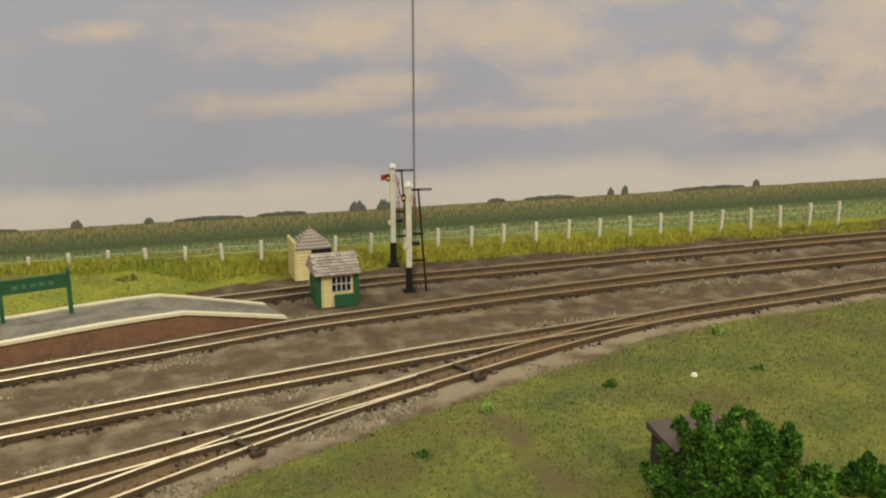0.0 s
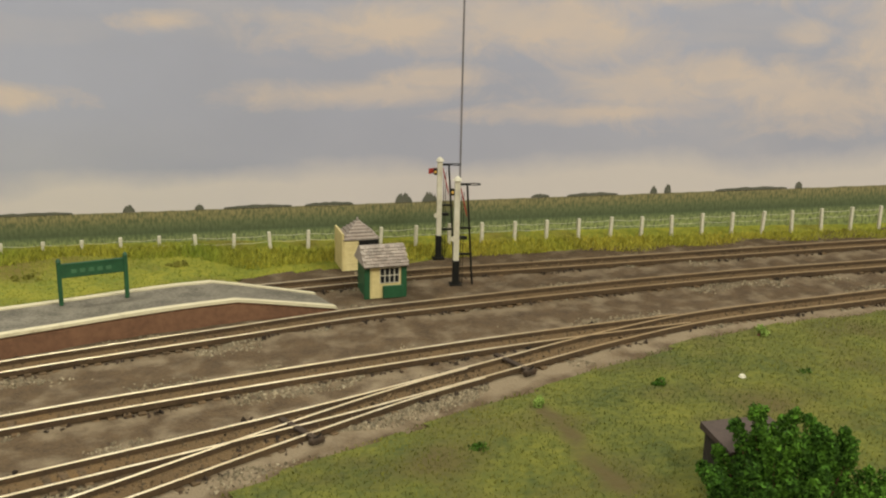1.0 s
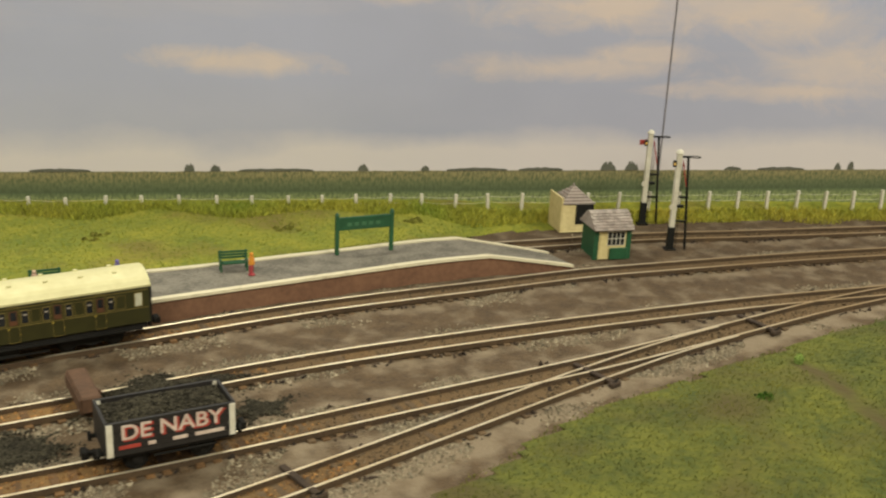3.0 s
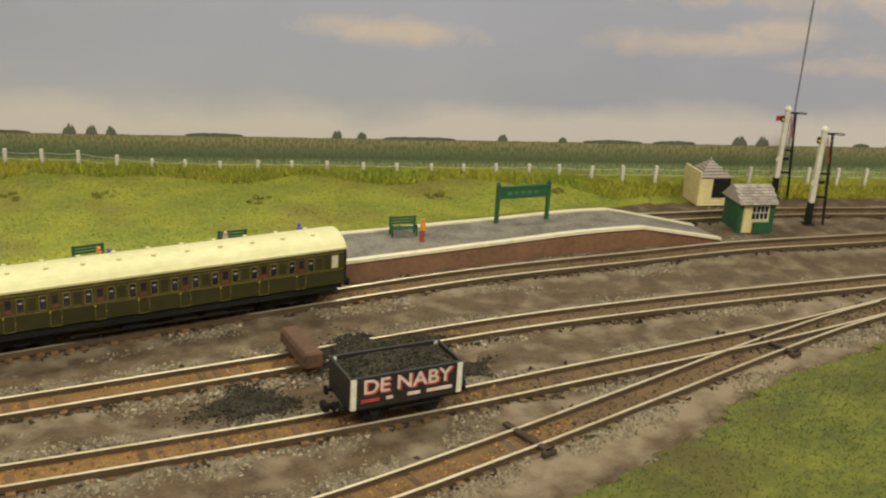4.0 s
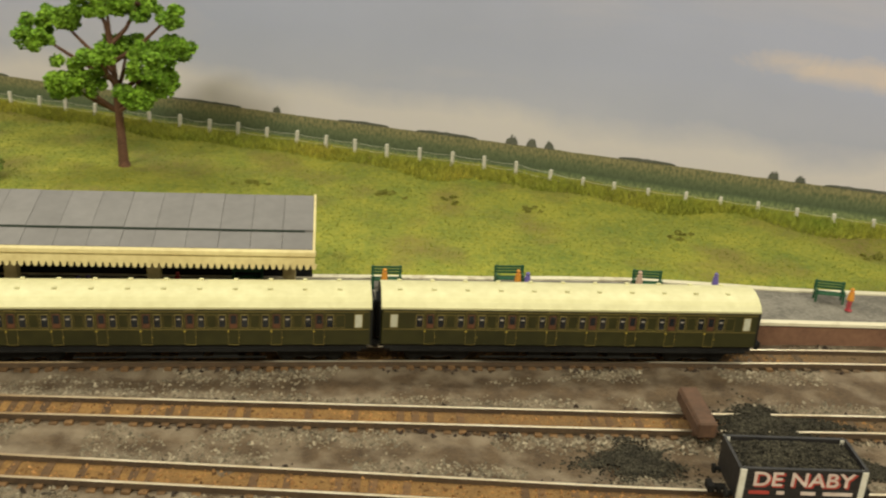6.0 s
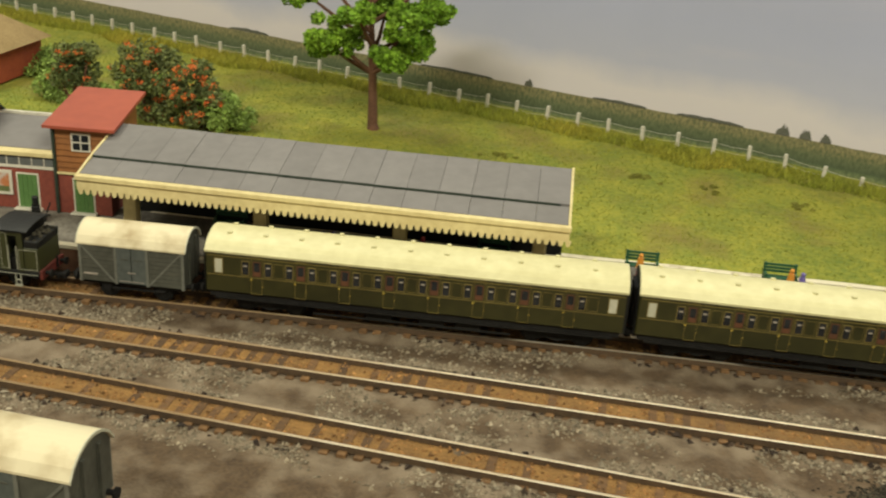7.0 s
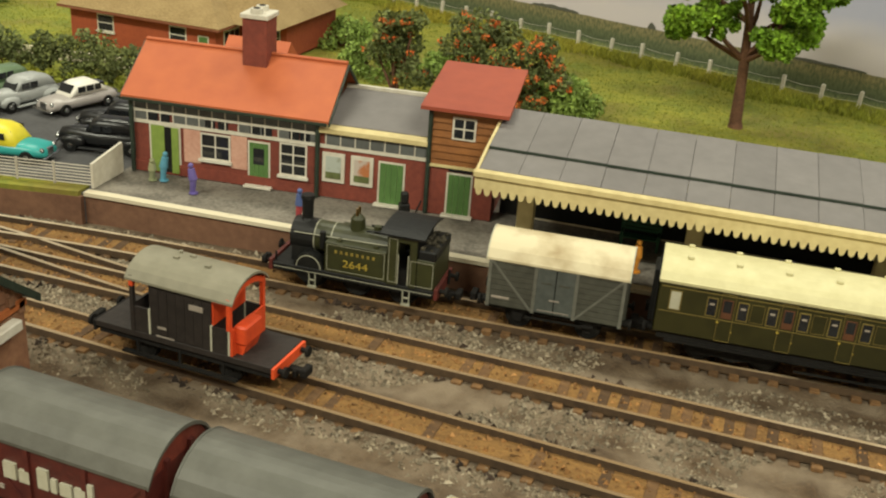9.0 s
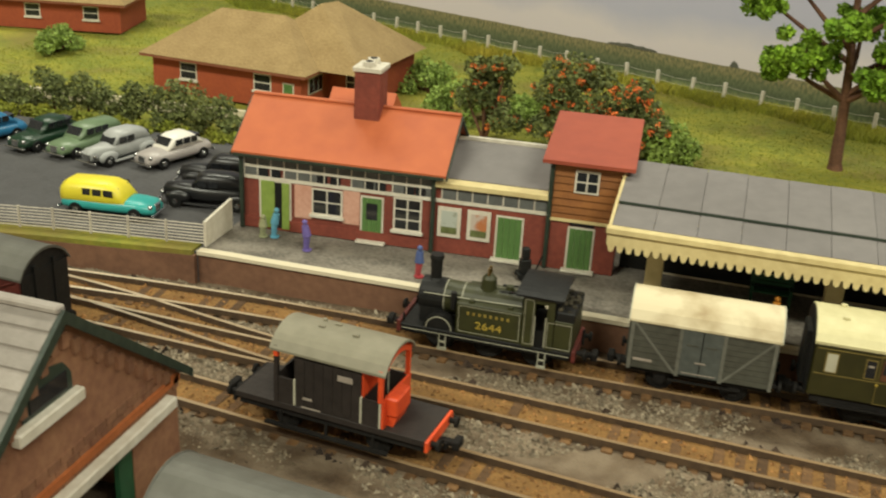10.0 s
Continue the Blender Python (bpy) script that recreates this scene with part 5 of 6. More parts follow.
# vans on the shed road
for x, bmt, rmt, lab, wr in ((-106.0, VANGREY, CREAMROOF, "grey goods van with dirty cream roof", False), (-144.5, MAROON, GREYROOF, "maroon covered van with grey roof", False),
                             (-183.0, MAROON, GREYROOF, "maroon covered van with grey roof and pale lettering", True)):
    goods_van(on_track("shed", x), "goods_van", bmt, rmt, lab, L=33.5, H=24.0, doors=not wr, writing=wr, planked=False)


# ---- buffer stop and coal ----
bs_x = 108.0
b = thing("buffer_stop", on_track("loop", bs_x + 6, 0.6), "rusty brown timber buffer stop across the track", "buffer stop")
part("baulk", B(-2.8, 2.8, -12.5, 8.5, 4.2, 9.2, 0.5), BUFFERSTOP, b)
part("face_board", B(-3.2, -2.8, -12.0, 8.0, 4.8, 8.4, 0.1), BUFFERSTOP, b)
for y in (-5, 5):
    part("post", B(-1.8, 1.8, y - 1.5, y + 1.5, 0, 5.0), BUFFERSTOP, b)
    part("raker", PR([(1.5, 0), (9, 0), (1.5, 6)], "y", y - 1.0, y + 1.0), BUFFERSTOP, b)


def heap(name, cx, cy, rx, ry, h, n, m, label, seed):
    """Fine spilled coal: dense in the middle, thinning to single crumbs at a ragged rim."""
    r = random.Random(seed)
    pts = []
    for i in range(n):
        a, q = r.uniform(0, 6.283), abs(r.gauss(0, 0.45))
        x, y = q * rx * math.cos(a) * (0.85 + 0.3 * math.sin(3 * a + seed)), q * ry * math.sin(a) * (0.9 + 0.25 * math.sin(5 * a))
        pts.append((cx + x, cy + y, earth_z(cx + x, cy + y) + 0.1 + h * max(0, 1 - q * q) * r.uniform(0.7, 1.0)))
    return tagged(lump_mesh(name, r, pts, 0.16, 0.52, m), label, "coal", kind="stuff")


heap("coal_heap", 136, -40, 32, 13, 3.4, 14000, COAL, "spilled heap of black coal behind the buffer stop", 2)
heap("coal_heap", 92, -57, 17, 11, 1.2, 8000, COAL, "spilled black coal beside the siding", 4)
heap("coal_heap", 158, -62, 14, 8, 0.9, 2600, COAL, "thin scatter of coal by the wagon", 6)


# ---- huts ----
def shingles(parent, x0, x1, pts, rows, cols, m):
    """Rows of shingles down a slope from pts[0] to pts[1] (y, z)."""
    (ya, za), (yb, zb) = pts
    sl = Vector((0, yb - ya, zb - za))
    for j in range(rows):
        a = Vector((0, ya, za)) + sl * (j / rows)
        c = Vector((0, ya, za)) + sl * ((j + 1.25) / rows)
        for i in range(cols):
            u0 = x0 + (x1 - x0) * (i + (0.5 if j % 2 else 0)) / cols
            u1 = min(u0 + (x1 - x0) / cols * 0.95, x1 + 0.2)
            bm = bmesh.new()
            n_ = Vector((0, -(zb - za), yb - ya)).normalized() * (0.35 if (yb - ya) > 0 else -0.35)
            v = [bm.verts.new(p) for p in ((u0, a.y, a.z), (u1, a.y, a.z), (u1, c.y, c.z), (u0, c.y, c.z))]
            w = [bm.verts.new((p.co.x, p.co.y + n_.y * k, p.co.z + n_.z * k)) for p, k in zip(v, (1, 1, 2.2, 2.2))]
            bm.faces.new(w)
            for q in range(4):
                bm.faces.new((v[q], v[(q + 1) % 4], w[(q + 1) % 4], w[q]))
            bmesh.ops.recalc_face_normals(bm, faces=bm.faces)
            part("shingle", bm, m, parent)


def green_hut(m):
    h = thing("lamp_hut", m, "small green and cream hut with shingled roof and barred window", "hut")
    w, d, ht = 15.0, 15.0, 14.0
    part("wall", B(-w / 2, w / 2, -d / 2, d / 2, 0, ht), CREAM, h)
    for x in (-w / 2, w / 2):
        part("corner_board", B(x - 1.1, x + 1.1, -d / 2 - 0.4, -d / 2 + 1.2, 0, ht), DKGREEN, h, "dark green corner board")
    part("side_boarding", B(-w / 2 - 0.4, -w / 2 + 0.2, -d / 2, d / 2, 0, ht), DKGREEN, h, "dark green boarded side")
    part("side_boarding", B(w / 2 - 0.2, w / 2 + 0.4, -d / 2, d / 2, 0, ht), DKGREEN, h)
    part("panel", B(-1.2, w / 2 - 0.4, -d / 2 - 1.0, -d / 2, 0, 5.2, 0.2), DKGREEN, h, "dark green lower panel")
    part("door", B(-5.6, -2.2, -d / 2 - 0.3, -d / 2 + 0.2, 0.2, 11), CREAM, h)
    wn = part("window", B(-2.4, 5.6, -d / 2 - 0.3, -d / 2 + 0.2, 6.2, 12.8), WHITE, h)
    for i in range(4):
        for j in range(2):
            part("pane", B(-2.1 + i * 1.95, -0.55 + i * 1.95, -d / 2 - 0.42, -d / 2 - 0.2, 6.5 + j * 3.1, 9.2 + j * 3.1), GLASS, wn)
    rf = part("roof", PR([(-d / 2 - 1.6, ht - 0.6), (-1, ht + 6.0), (1, ht + 6.0), (d / 2 + 1.6, ht - 0.6)], "x", -w / 2 - 1.6, w / 2 + 1.6), SHINGLE, h, "mossy shingled roof")
    shingles(rf, -w / 2 - 1.6, w / 2 + 1.6, ((-0.8, ht + 6.0), (-d / 2 - 1.6, ht - 0.6)), 7, 9, SHINGLE)
    return h


def cream_hut(m):
    h = thing("platelayers_hut", m, "cream weatherboarded hut with pyramid shingle roof", "hut")
    w, ht = 15.0, 13.5
    part("wall", B(-w / 2 + 0.3, w / 2 - 0.3, -w / 2 + 0.3, w / 2 - 0.3, 0, ht), CREAM, h)
    for i in range(9):
        z = i * 1.5
        part("weatherboard", PR([(-w / 2 - 0.3, z), (-w / 2 + 0.2, z + 1.45), (w / 2 - 0.2, z + 1.45), (w / 2 + 0.3, z)], "x", -w / 2, w / 2), CREAM, h)
    part("opening", B(-1.0, w / 2 + 0.1, -w / 2 - 0.6, -w / 2 + 0.1, 4, 13.2), BLACK, h, "dark open side")
    part("end_board", B(-w / 2 - 0.9, -w / 2, -w / 2 - 0.6, w / 2 + 0.6, 0, ht + 3), CREAM, h)
    bm = bmesh.new()
    o = w / 2 + 0.4
    v = [bm.verts.new(p) for p in ((-o, -o, ht), (o, -o, ht), (o, o, ht), (-o, o, ht), (0, 0, ht + 7.0))]
    for f in ((0, 1, 4), (1, 2, 4), (2, 3, 4), (3, 0, 4), (3, 2, 1, 0)):
        bm.faces.new([v[i] for i in f])
    rf = part("roof", bm, SHINGLE, h, "grey-pink pyramid roof")
    for j in range(6):
        q = 1 - j / 6
        part("shingle_course", B(-o * q - 0.2, o * q + 0.2, -o * q - 0.2, o * q + 0.2, ht + 7.0 * (j / 6) - 0.1, ht + 7.0 * (j / 6) + 0.5), SHINGLE, rf)
    part("finial", C((0, 0, ht + 6.5), (0, 0, ht + 8.2), 0.7, 0.3), SHINGLE, rf)
    return h


green_hut(at(349, 13, 0.4, -17))
cream_hut(at(359, 50, 0.9, -17))


# ---- signals ----
def signal(m, H, two, label):
    s = thing("semaphore_signal", m, label, "signal", "signals")
    part("post", B(-1.1, 1.1, -1.1, 1.1, 10.5, H, 0.15), WHITE, s)
    part("post_foot", B(-1.35, 1.35, -1.35, 1.35, 0, 10.5, 0.15), BLACK, s, "black foot of the post")
    part("foot_plate", B(-2.6, 2.6, -2.6, 2.6, -0.3, 0.5), DARK, s)
    bm = bmesh.new()
    rod(bm, (0, 0, H), (0, 0, H + 1.0), 1.9, 1.3, 12)
    rod(bm, (0, 0, H + 1.0), (0, 0, H + 1.7), 1.3, 0.5, 12)
    part("finial", bm, WHITE, s)
    RED = mat("signal_red", (0.35, 0.03, 0.02), None, 0.5) if "signal_red" not in bpy.data.materials else bpy.data.materials["signal_red"]
    arm = part("arm", PR([(0.2, 0.9), (0.2, -0.9), (10.5, -4.2), (10.8, -2.2)], "y", -2.0, -1.6), RED, s, "red signal arm with white band")
    arm.location = (0, 0, (H - 3.0) * MM)
    for v in arm.data.vertices:
        v.co.x, v.co.z = v.co.x * 0.25 + 0.0012, v.co.z * 1.0 - abs(v.co.x) * 0.75
    lamp = part("lamp", B(-2.8, -1.3, -1.6, -0.2, H - 6.0, H - 3.2, 0.2), BLACK, s)
    part("lens", C((-2.1, -1.7, H - 4.6), (-2.1, -1.55, H - 4.6), 0.6), mat("lamp_lens", (0.8, 0.5, 0.15), None, 0.2) if "lamp_lens" not in bpy.data.materials else bpy.data.materials["lamp_lens"], lamp)
    if two:
        part("arm", PR([(-1.4, H - 3.0), (-1.4, H - 5.2), (-5.0, H - 5.8), (-5.0, H - 3.4)], "y", -0.4, 0.1), RED, s, "red arm seen edge on")
    part("white_disc", C((-1.3, -1.0, 20.0), (-1.3, -1.6, 20.0), 1.1, 1.1, 12), WHITE, s)
    # ladder leaning behind the post
    for y in (-0.9, 0.9):
        part("ladder_rail", C((7.0, y, 0.2), (4.0, y, H - 2.0), 0.32, 0.32, 6), BLACK, s)
    for i in range(22):
        q = (i + 1) / 23
        part("rung", C((7.0 - 3.0 * q, -0.9, q * (H - 2)), (7.0 - 3.0 * q, 0.9, q * (H - 2)), 0.22, 0.22, 5), BLACK, s)
    for z, ln in ((H - 1.6, 5.0), (H * 0.55, 6.0), (H * 0.3, 6.6)):
        part("bracket", B(0.8, ln, -0.5, 0.5, z - 0.4, z + 0.4), BLACK, s)
    bm = bmesh.new()
    for i in range(16):
        a, b2 = i / 16 * 6.283, (i + 1) / 16 * 6.283
        rod(bm, (6.8 + 2.6 * math.cos(a), 1.8 * math.sin(a), H - 1.6), (6.8 + 2.6 * math.cos(b2), 1.8 * math.sin(b2), H - 1.6), 0.22, 0.22, 5)
    part("safety_hoop", bm, BLACK, s)
    for x in (2.0, 2.9):
        part("signal_wire", C((x, 0.8, 0.3), (x, 0.8, H - 5), 0.14, 0.14, 5), BLACK, s)
    part("counterweight", B(1.2, 4.4, -0.6, 0.6, 19.5, 20.9, 0.2), BLACK, s)
    return s


signal(at(396.2, 41.9, 0.8, -28), 44.4, True, "white post semaphore signal with black ladder and red arms")
signal(at(380.4, 5.5, 0.6, -28), 44.2, False, "white post semaphore signal with black ladder and one arm")


# ---- platform furniture ----
def nameboard(p0, p1):
    a = math.degrees(math.atan2(p1[1] - p0[1], p1[0] - p0[0]))
    L = math.hypot(p1[0] - p0[0], p1[1] - p0[1])
    n = thing("station_nameboard", at(p0[0], p0[1], PLAT, a), "dark green station nameboard on two posts", "sign")
    for x in (0, L):
        po = part("post", B(x - 0.75, x + 0.75, -0.75, 0.75, -0.2, 16.0, 0.15), DKGREEN, n)
        part("post_cap", C((x, 0, 16.0), (x, 0, 17.0), 0.95, 0.5), DKGREEN, po)
    bd_ = part("board", B(0.6, L - 0.6, -0.5, 0.5, 9.8, 14.4, 0.15), DKGREEN, n)
    part("board_trim", B(0.6, L - 0.6, -0.7, 0.7, 14.2, 15.0), DKGREEN, n)
    for x in (5, 8, 11, 14, 17):
        part("lettering", B(x - 0.9, x + 0.9, -0.6, 0.6, 11.4, 12.8), mat("faint_sign_letters", (0.06, 0.16, 0.08), None, 0.6) if x == 5 else bpy.data.materials["faint_sign_letters"], bd_)
    return n


nameboard((229, 33.8), (251.8, 31.0))


def bench(m, label):
    b = thing("platform_bench", m, label, "bench", "benches on the platform")
    for i in range(3):
        part("seat_slat", B(-5.4, 5.4, -1.6 + i * 1.1, -0.7 + i * 1.1, 3.0, 3.4), DKGREEN, b)
    for i in range(3):
        part("back_slat", B(-5.4, 5.4, 1.7, 2.0, 4.2 + i * 1.1, 5.0 + i * 1.1), DKGREEN, b)
    for x in (-4.8, 4.8):
        part("bench_end", PR([(-1.8, 0), (-1.3, 0), (-1.0, 3.0), (1.4, 3.0), (1.8, 0), (2.3, 0), (2.2, 7.4), (1.6, 7.4), (1.4, 4.6), (-1.6, 4.6)], "x", x - 0.35, x + 0.35), DKGREEN, b)
    return b


def figure(x, y, cols, label, sitting=False, z=PLAT, lean=0.0, h=9.0):
    """A plain painted peg shape in place of a model figure."""
    bm = bmesh.new()
    rod(bm, (0, 0, 0), (0, 0, 0.35), 1.3, 1.3, 10)
    rod(bm, (-0.3, 0, 0.3), (0, 0, h * 0.48), 0.75, 0.95, 10)
    rod(bm, (0, 0, h * 0.46), (lean, 0, h * 0.8), 1.25, 0.9, 10)
    bmesh.ops.create_icosphere(bm, subdivisions=2, radius=0.75, matrix=Matrix.Translation((lean * 1.1, 0, h * 0.9)))
    ms = [mat("figure_paint", c, None, 0.6, bump=0) for c in cols]
    ob = part("model_figure", bm, ms[0], None, "", ms[1:])
    for f in ob.data.polygons:
        f.material_index = min(1 if f.center.z > h * 0.47 * MM else 0, len(ms) - 1)
    ob.matrix_world = at(x, y, z)
    return tagged(ob, label, "figurine")


ORF, BLF, PUF, REF = (0.7, 0.28, 0.03), (0.12, 0.36, 0.5), (0.16, 0.12, 0.38), (0.4, 0.05, 0.06)
for x, y, rz in ((26, 38, 2), (70, 41, 2), (120, 39, -5), (186, 33, -12), (-22, 37, 1), (-110, 35, 1)):
    bench(at(x, y - (0 if x > 0 else 0), PLAT - 0.25, rz), "dark green slatted platform bench")
figure(25, 33.5, (REF, ORF), "small orange painted model figure by a bench")
figure(72, 35, (BLF, ORF), "small orange and blue model figure by a bench")
figure(75, 33, (REF, PUF), "small red and purple model figure on the platform")
figure(116, 36, (ORF, (0.6, 0.4, 0.3)), "small pale and orange model figure by a bench")
figure(144, 36, (PUF, PUF), "small purple model figure on the platform")
figure(190, 25, (REF, ORF), "small red and orange model figure on the platform")
figure(-109, 19, (ORF, ORF), "small orange model figure under the canopy")
figure(-75, 22, (REF, PUF), "small purple and red model figure under the canopy")
figure(-72, 23, (BLF, PUF), "small blue model figure under the canopy")
figure(-44, 27, (REF, REF), "small red model figure under the canopy")
figure(-243.5, 22, (BLF, BLF), "small light blue model figure by the doorway", lean=0.6)
figure(-246.5, 21, ((0.3, 0.32, 0.18), (0.35, 0.36, 0.2)), "small khaki model figure by the doorway", h=6.5)
figure(-231.5, 17, (PUF, PUF), "small purple model figure walking on the platform", lean=-0.6)
figure(-198, 13, (REF, (0.08, 0.12, 0.3)), "small red and blue model figure on the platform")
tr = thing("luggage_trolley", at(-172, 24, PLAT, 30), "small black luggage trolley with stacked boxes", "trolley")
part("base", B(-2.6, 2.6, -1.6, 1.6, 0.9, 1.5), BLACK, tr)
part("box", B(-1.8, 1.0, -1.3, 1.3, 1.5, 5.4, 0.3), BLACK, tr)
part("box", B(-1.4, 0.6, -1.0, 1.0, 5.4, 8.6, 0.4), BLACK, tr)
for x in (-1.8, 1.8):
    for y in (-1.7, 1.7):
        part("wheel", C((x, y - 0.2, 0.8), (x, y + 0.2, 0.8), 0.8, 0.8, 12), BLACK, tr)
part("handle", C((2.4, 0, 1.4), (4.2, 0, 6.0), 0.25), BLACK, tr)


# ---- lineside fence ----
fence = thing("post_and_wire_fence", Matrix.Identity(4), "white post and wire fence along the field edge", "fence")
anchors = [-448, -356.9, -240.8, -149.5, -72.4, 1.5, 77.5, 150.3, 242.2, 316.3, 393.7, 453.6, 545, 640]
fx = []
for a, b in zip(anchors, anchors[1:]):
    n = round((b - a) / 15.15)
    fx += [a + (b - a) * i / n for i in range(n)]
rf_ = random.Random(11)
tops = []
for x in fx:
    y = fence_y(x)
    top = 16.2 - 3.6 * smooth01(85, 135, x)
    h = top + rf_.uniform(-0.4, 0.4)
    bm = B(-0.75, 0.75, -0.75, 0.75, field_z(x, y) - 2.0, h, 0.15)
    p = part("fence_post", bm, WHITE, fence)
    p.location = (x * MM, y * MM, 0)
    p.rotation_euler = (rf_.uniform(-0.05, 0.05), rf_.uniform(-0.06, 0.06), math.radians(BACK_DIR))
    tops.append((x, y, h))
for dz in (1.4, 4.2):
    bm = bmesh.new()
    for a, b in zip(tops, tops[1:]):
        mid = ((a[0] + b[0]) / 2, (a[1] + b[1]) / 2 - 0.9, (a[2] + b[2]) / 2 - dz - 0.5)
        rod(bm, (a[0], a[1] - 0.9, a[2] - dz), mid, 0.075, 0.075, 5)
        rod(bm, mid, (b[0], b[1] - 0.9, b[2] - dz), 0.075, 0.075, 5)
    part("fence_wire", bm, WHITE, fence, "thin slack white wire")


# ---- foliage ----
def leaf_mesh(name, clumps, per, size, material, parent=None, label="", seed=1, flat=0.6):
    """Many small leaf flakes gathered in clumps (x, y, z, radius)."""
    r = np.random.default_rng(seed)
    cl = np.array(clumps, float)
    n = per * len(cl)
    c = np.repeat(cl, per, axis=0)
    d = r.normal(size=(n, 3))
    d /= np.linalg.norm(d, axis=1, keepdims=True)
    rad = c[:, 3] * r.uniform(0.35, 1.08, n) ** 0.6
    p = c[:, :3] + d * rad[:, None] * np.array([1, 1, flat + 0.3])
    u = r.normal(size=(n, 3))
    u /= np.linalg.norm(u, axis=1, keepdims=True)
    w = np.cross(u, r.normal(size=(n, 3)))
    w /= np.linalg.norm(w, axis=1, keepdims=True)
    s = size * r.uniform(0.5, 1.4, n)[:, None]
    quad = np.stack([p - u * s, p + w * s * 0.6, p + u * s, p - w * s * 0.6], 1).reshape(-1, 3) * MM
    me = bpy.data.meshes.new(name)
    me.from_pydata(quad.tolist(), [], np.arange(4 * n).reshape(n, 4).tolist())
    me.materials.append(material)
    ob = new(name, me)
    ob.parent = parent
    if label:
        ob["label"] = label
    return ob


def big_tree():
    t = thing("tree", at(-90, 171, 6.5), "bare-stemmed broadleaf tree with bright green crown", "tree")
    rr = random.Random(21)
    bm = bmesh.new()
    rod(bm, (1.2, 0, -1), (0.6, 0, 3), 3.3, 2.4, 12)
    rod(bm, (0.6, 0, 3), (0.2, 0, 15), 2.4, 2.0, 12)
    rod(bm, (0.2, 0, 15), (-0.4, 0, 27), 2.0, 1.8, 12)
    rod(bm, (-0.4, 0, 27), (-2.0, 1, 50), 1.8, 1.2, 10)
    rod(bm, (-2.0, 1, 50), (-3.0, 0, 74), 1.2, 0.5, 8)
    cl = []
    # leafy lobes: middle (x, y, z), radius, height at which the limb leaves the trunk
    for lx, ly, lz, lr, zb in ((-17, -4, 41, 12.5, 26), (-24, 6, 36, 7, 26), (16, -5, 50, 13.5, 28), (25, 3, 56, 8.5, 34), (9, -8, 35, 8, 26), (18, 4, 40, 8, 27),
                               (-34, 0, 60, 8.5, 40), (-25, 5, 66, 8, 44), (-8, -2, 78, 11, 56), (10, 3, 74, 10, 56), (2, 14, 52, 10, 34), (-6, -13, 54, 7, 38), (24, -3, 70, 6, 48)):
        p0 = Vector((-0.4 - max(0, zb - 27) * 0.07, 0, zb))
        p1 = Vector((lx * 0.45, ly * 0.45, zb + (lz - zb) * 0.4))
        c = Vector((lx, ly, lz))
        rod(bm, p0, p1, 1.15, 0.9, 7)
        rod(bm, p1, c, 0.9, 0.45, 7)
        for i in range(int(lr * 2.4)):
            d = Vector((rr.gauss(0, 1), rr.gauss(0, 1), rr.gauss(0, 0.8))).normalized() * lr * rr.uniform(0.45, 1.0)
            q = c + Vector((d.x, d.y, d.z * 0.8))
            cl.append((q.x, q.y, q.z, rr.uniform(2.0, 3.6)))
            if i % 4 == 0:
                rod(bm, c, q, 0.4, 0.15, 5)
    part("trunk", bm, BARK, t, "brown trunk with forking limbs")
    leaf_mesh("crown", cl, 170, 1.0, LEAF, t, "bright green clumped leaves", 3)
    return t


big_tree()


def shrub(x, y, z, w, h, leaf, label, seed, flowers=0, per=260, nc=16, category="shrub", flower_top=0.0, name="shrub", size=0.85):
    t = thing(name, at(x, y, z), label, category)
    rr = random.Random(seed)
    bm = bmesh.new()
    cl = []
    for i in range(nc):
        a, q = rr.uniform(0, 6.283), math.sqrt(rr.random())
        zz = h * rr.uniform(0.12, 0.88)
        k = 1 - 0.55 * (zz / h) ** 2
        c = (q * w * k * math.cos(a), q * w * k * math.sin(a) * 0.8, zz, rr.uniform(0.22, 0.34) * min(w, h) + 1.2)
        cl.append(c)
        if i % 2 == 0:
            rod(bm, (rr.uniform(-1, 1), rr.uniform(-1, 1), -0.8), c[:3], 0.8, 0.25, 6)
    part("stem", bm, BARK, t)
    leaf_mesh("foliage", cl, per, size, leaf, t, "", seed)
    if flowers:
        fc = [(c[0] + rr.uniform(-1, 1) * c[3], c[1] - rr.uniform(0, 1) * c[3], c[2] + rr.uniform(-0.3, 0.8) * c[3], 1.5) for c in cl for _ in range(flowers) if c[2] > flower_top * h]
        tagged(leaf_mesh("blossom", fc, 20, 0.52, FLOWER, t, "orange-red flower heads", seed + 50), kind="stuff")
    return t


shrub(-216, 146, 6.8, 12, 34, LEAF2, "tall dark shrub with orange-red flowers", 31, 2, 300, 18)
shrub(-185, 148, 6.8, 16, 38, LEAF2, "broad dark shrub with orange-red flowers", 32, 2, 320, 24)
shrub(-160, 146, 6.8, 13, 32, LEAF2, "dark shrub with many orange-red flowers", 33, 4, 300, 18)
shrub(-150, 147, 6.8, 13, 17, LEAF3, "low pale green bush in the field", 34, 0, 260, 16)
shrub(-232, 172, 6.8, 16, 12, LEAF3, "low pale green bush by the bungalow", 35, 0, 240, 14)
shrub(-258, 205, 6.8, 18, 11, LEAF3, "low green bush behind the bungalow", 36, 0, 220, 14)
shrub(-205, 190, 6.8, 14, 9, LEAF3, "low green bush in the field", 41, 0, 220, 12)
shrub(-440, 190, 6.8, 18, 12, LEAF3, "low green garden bush", 42, 0, 220, 14)
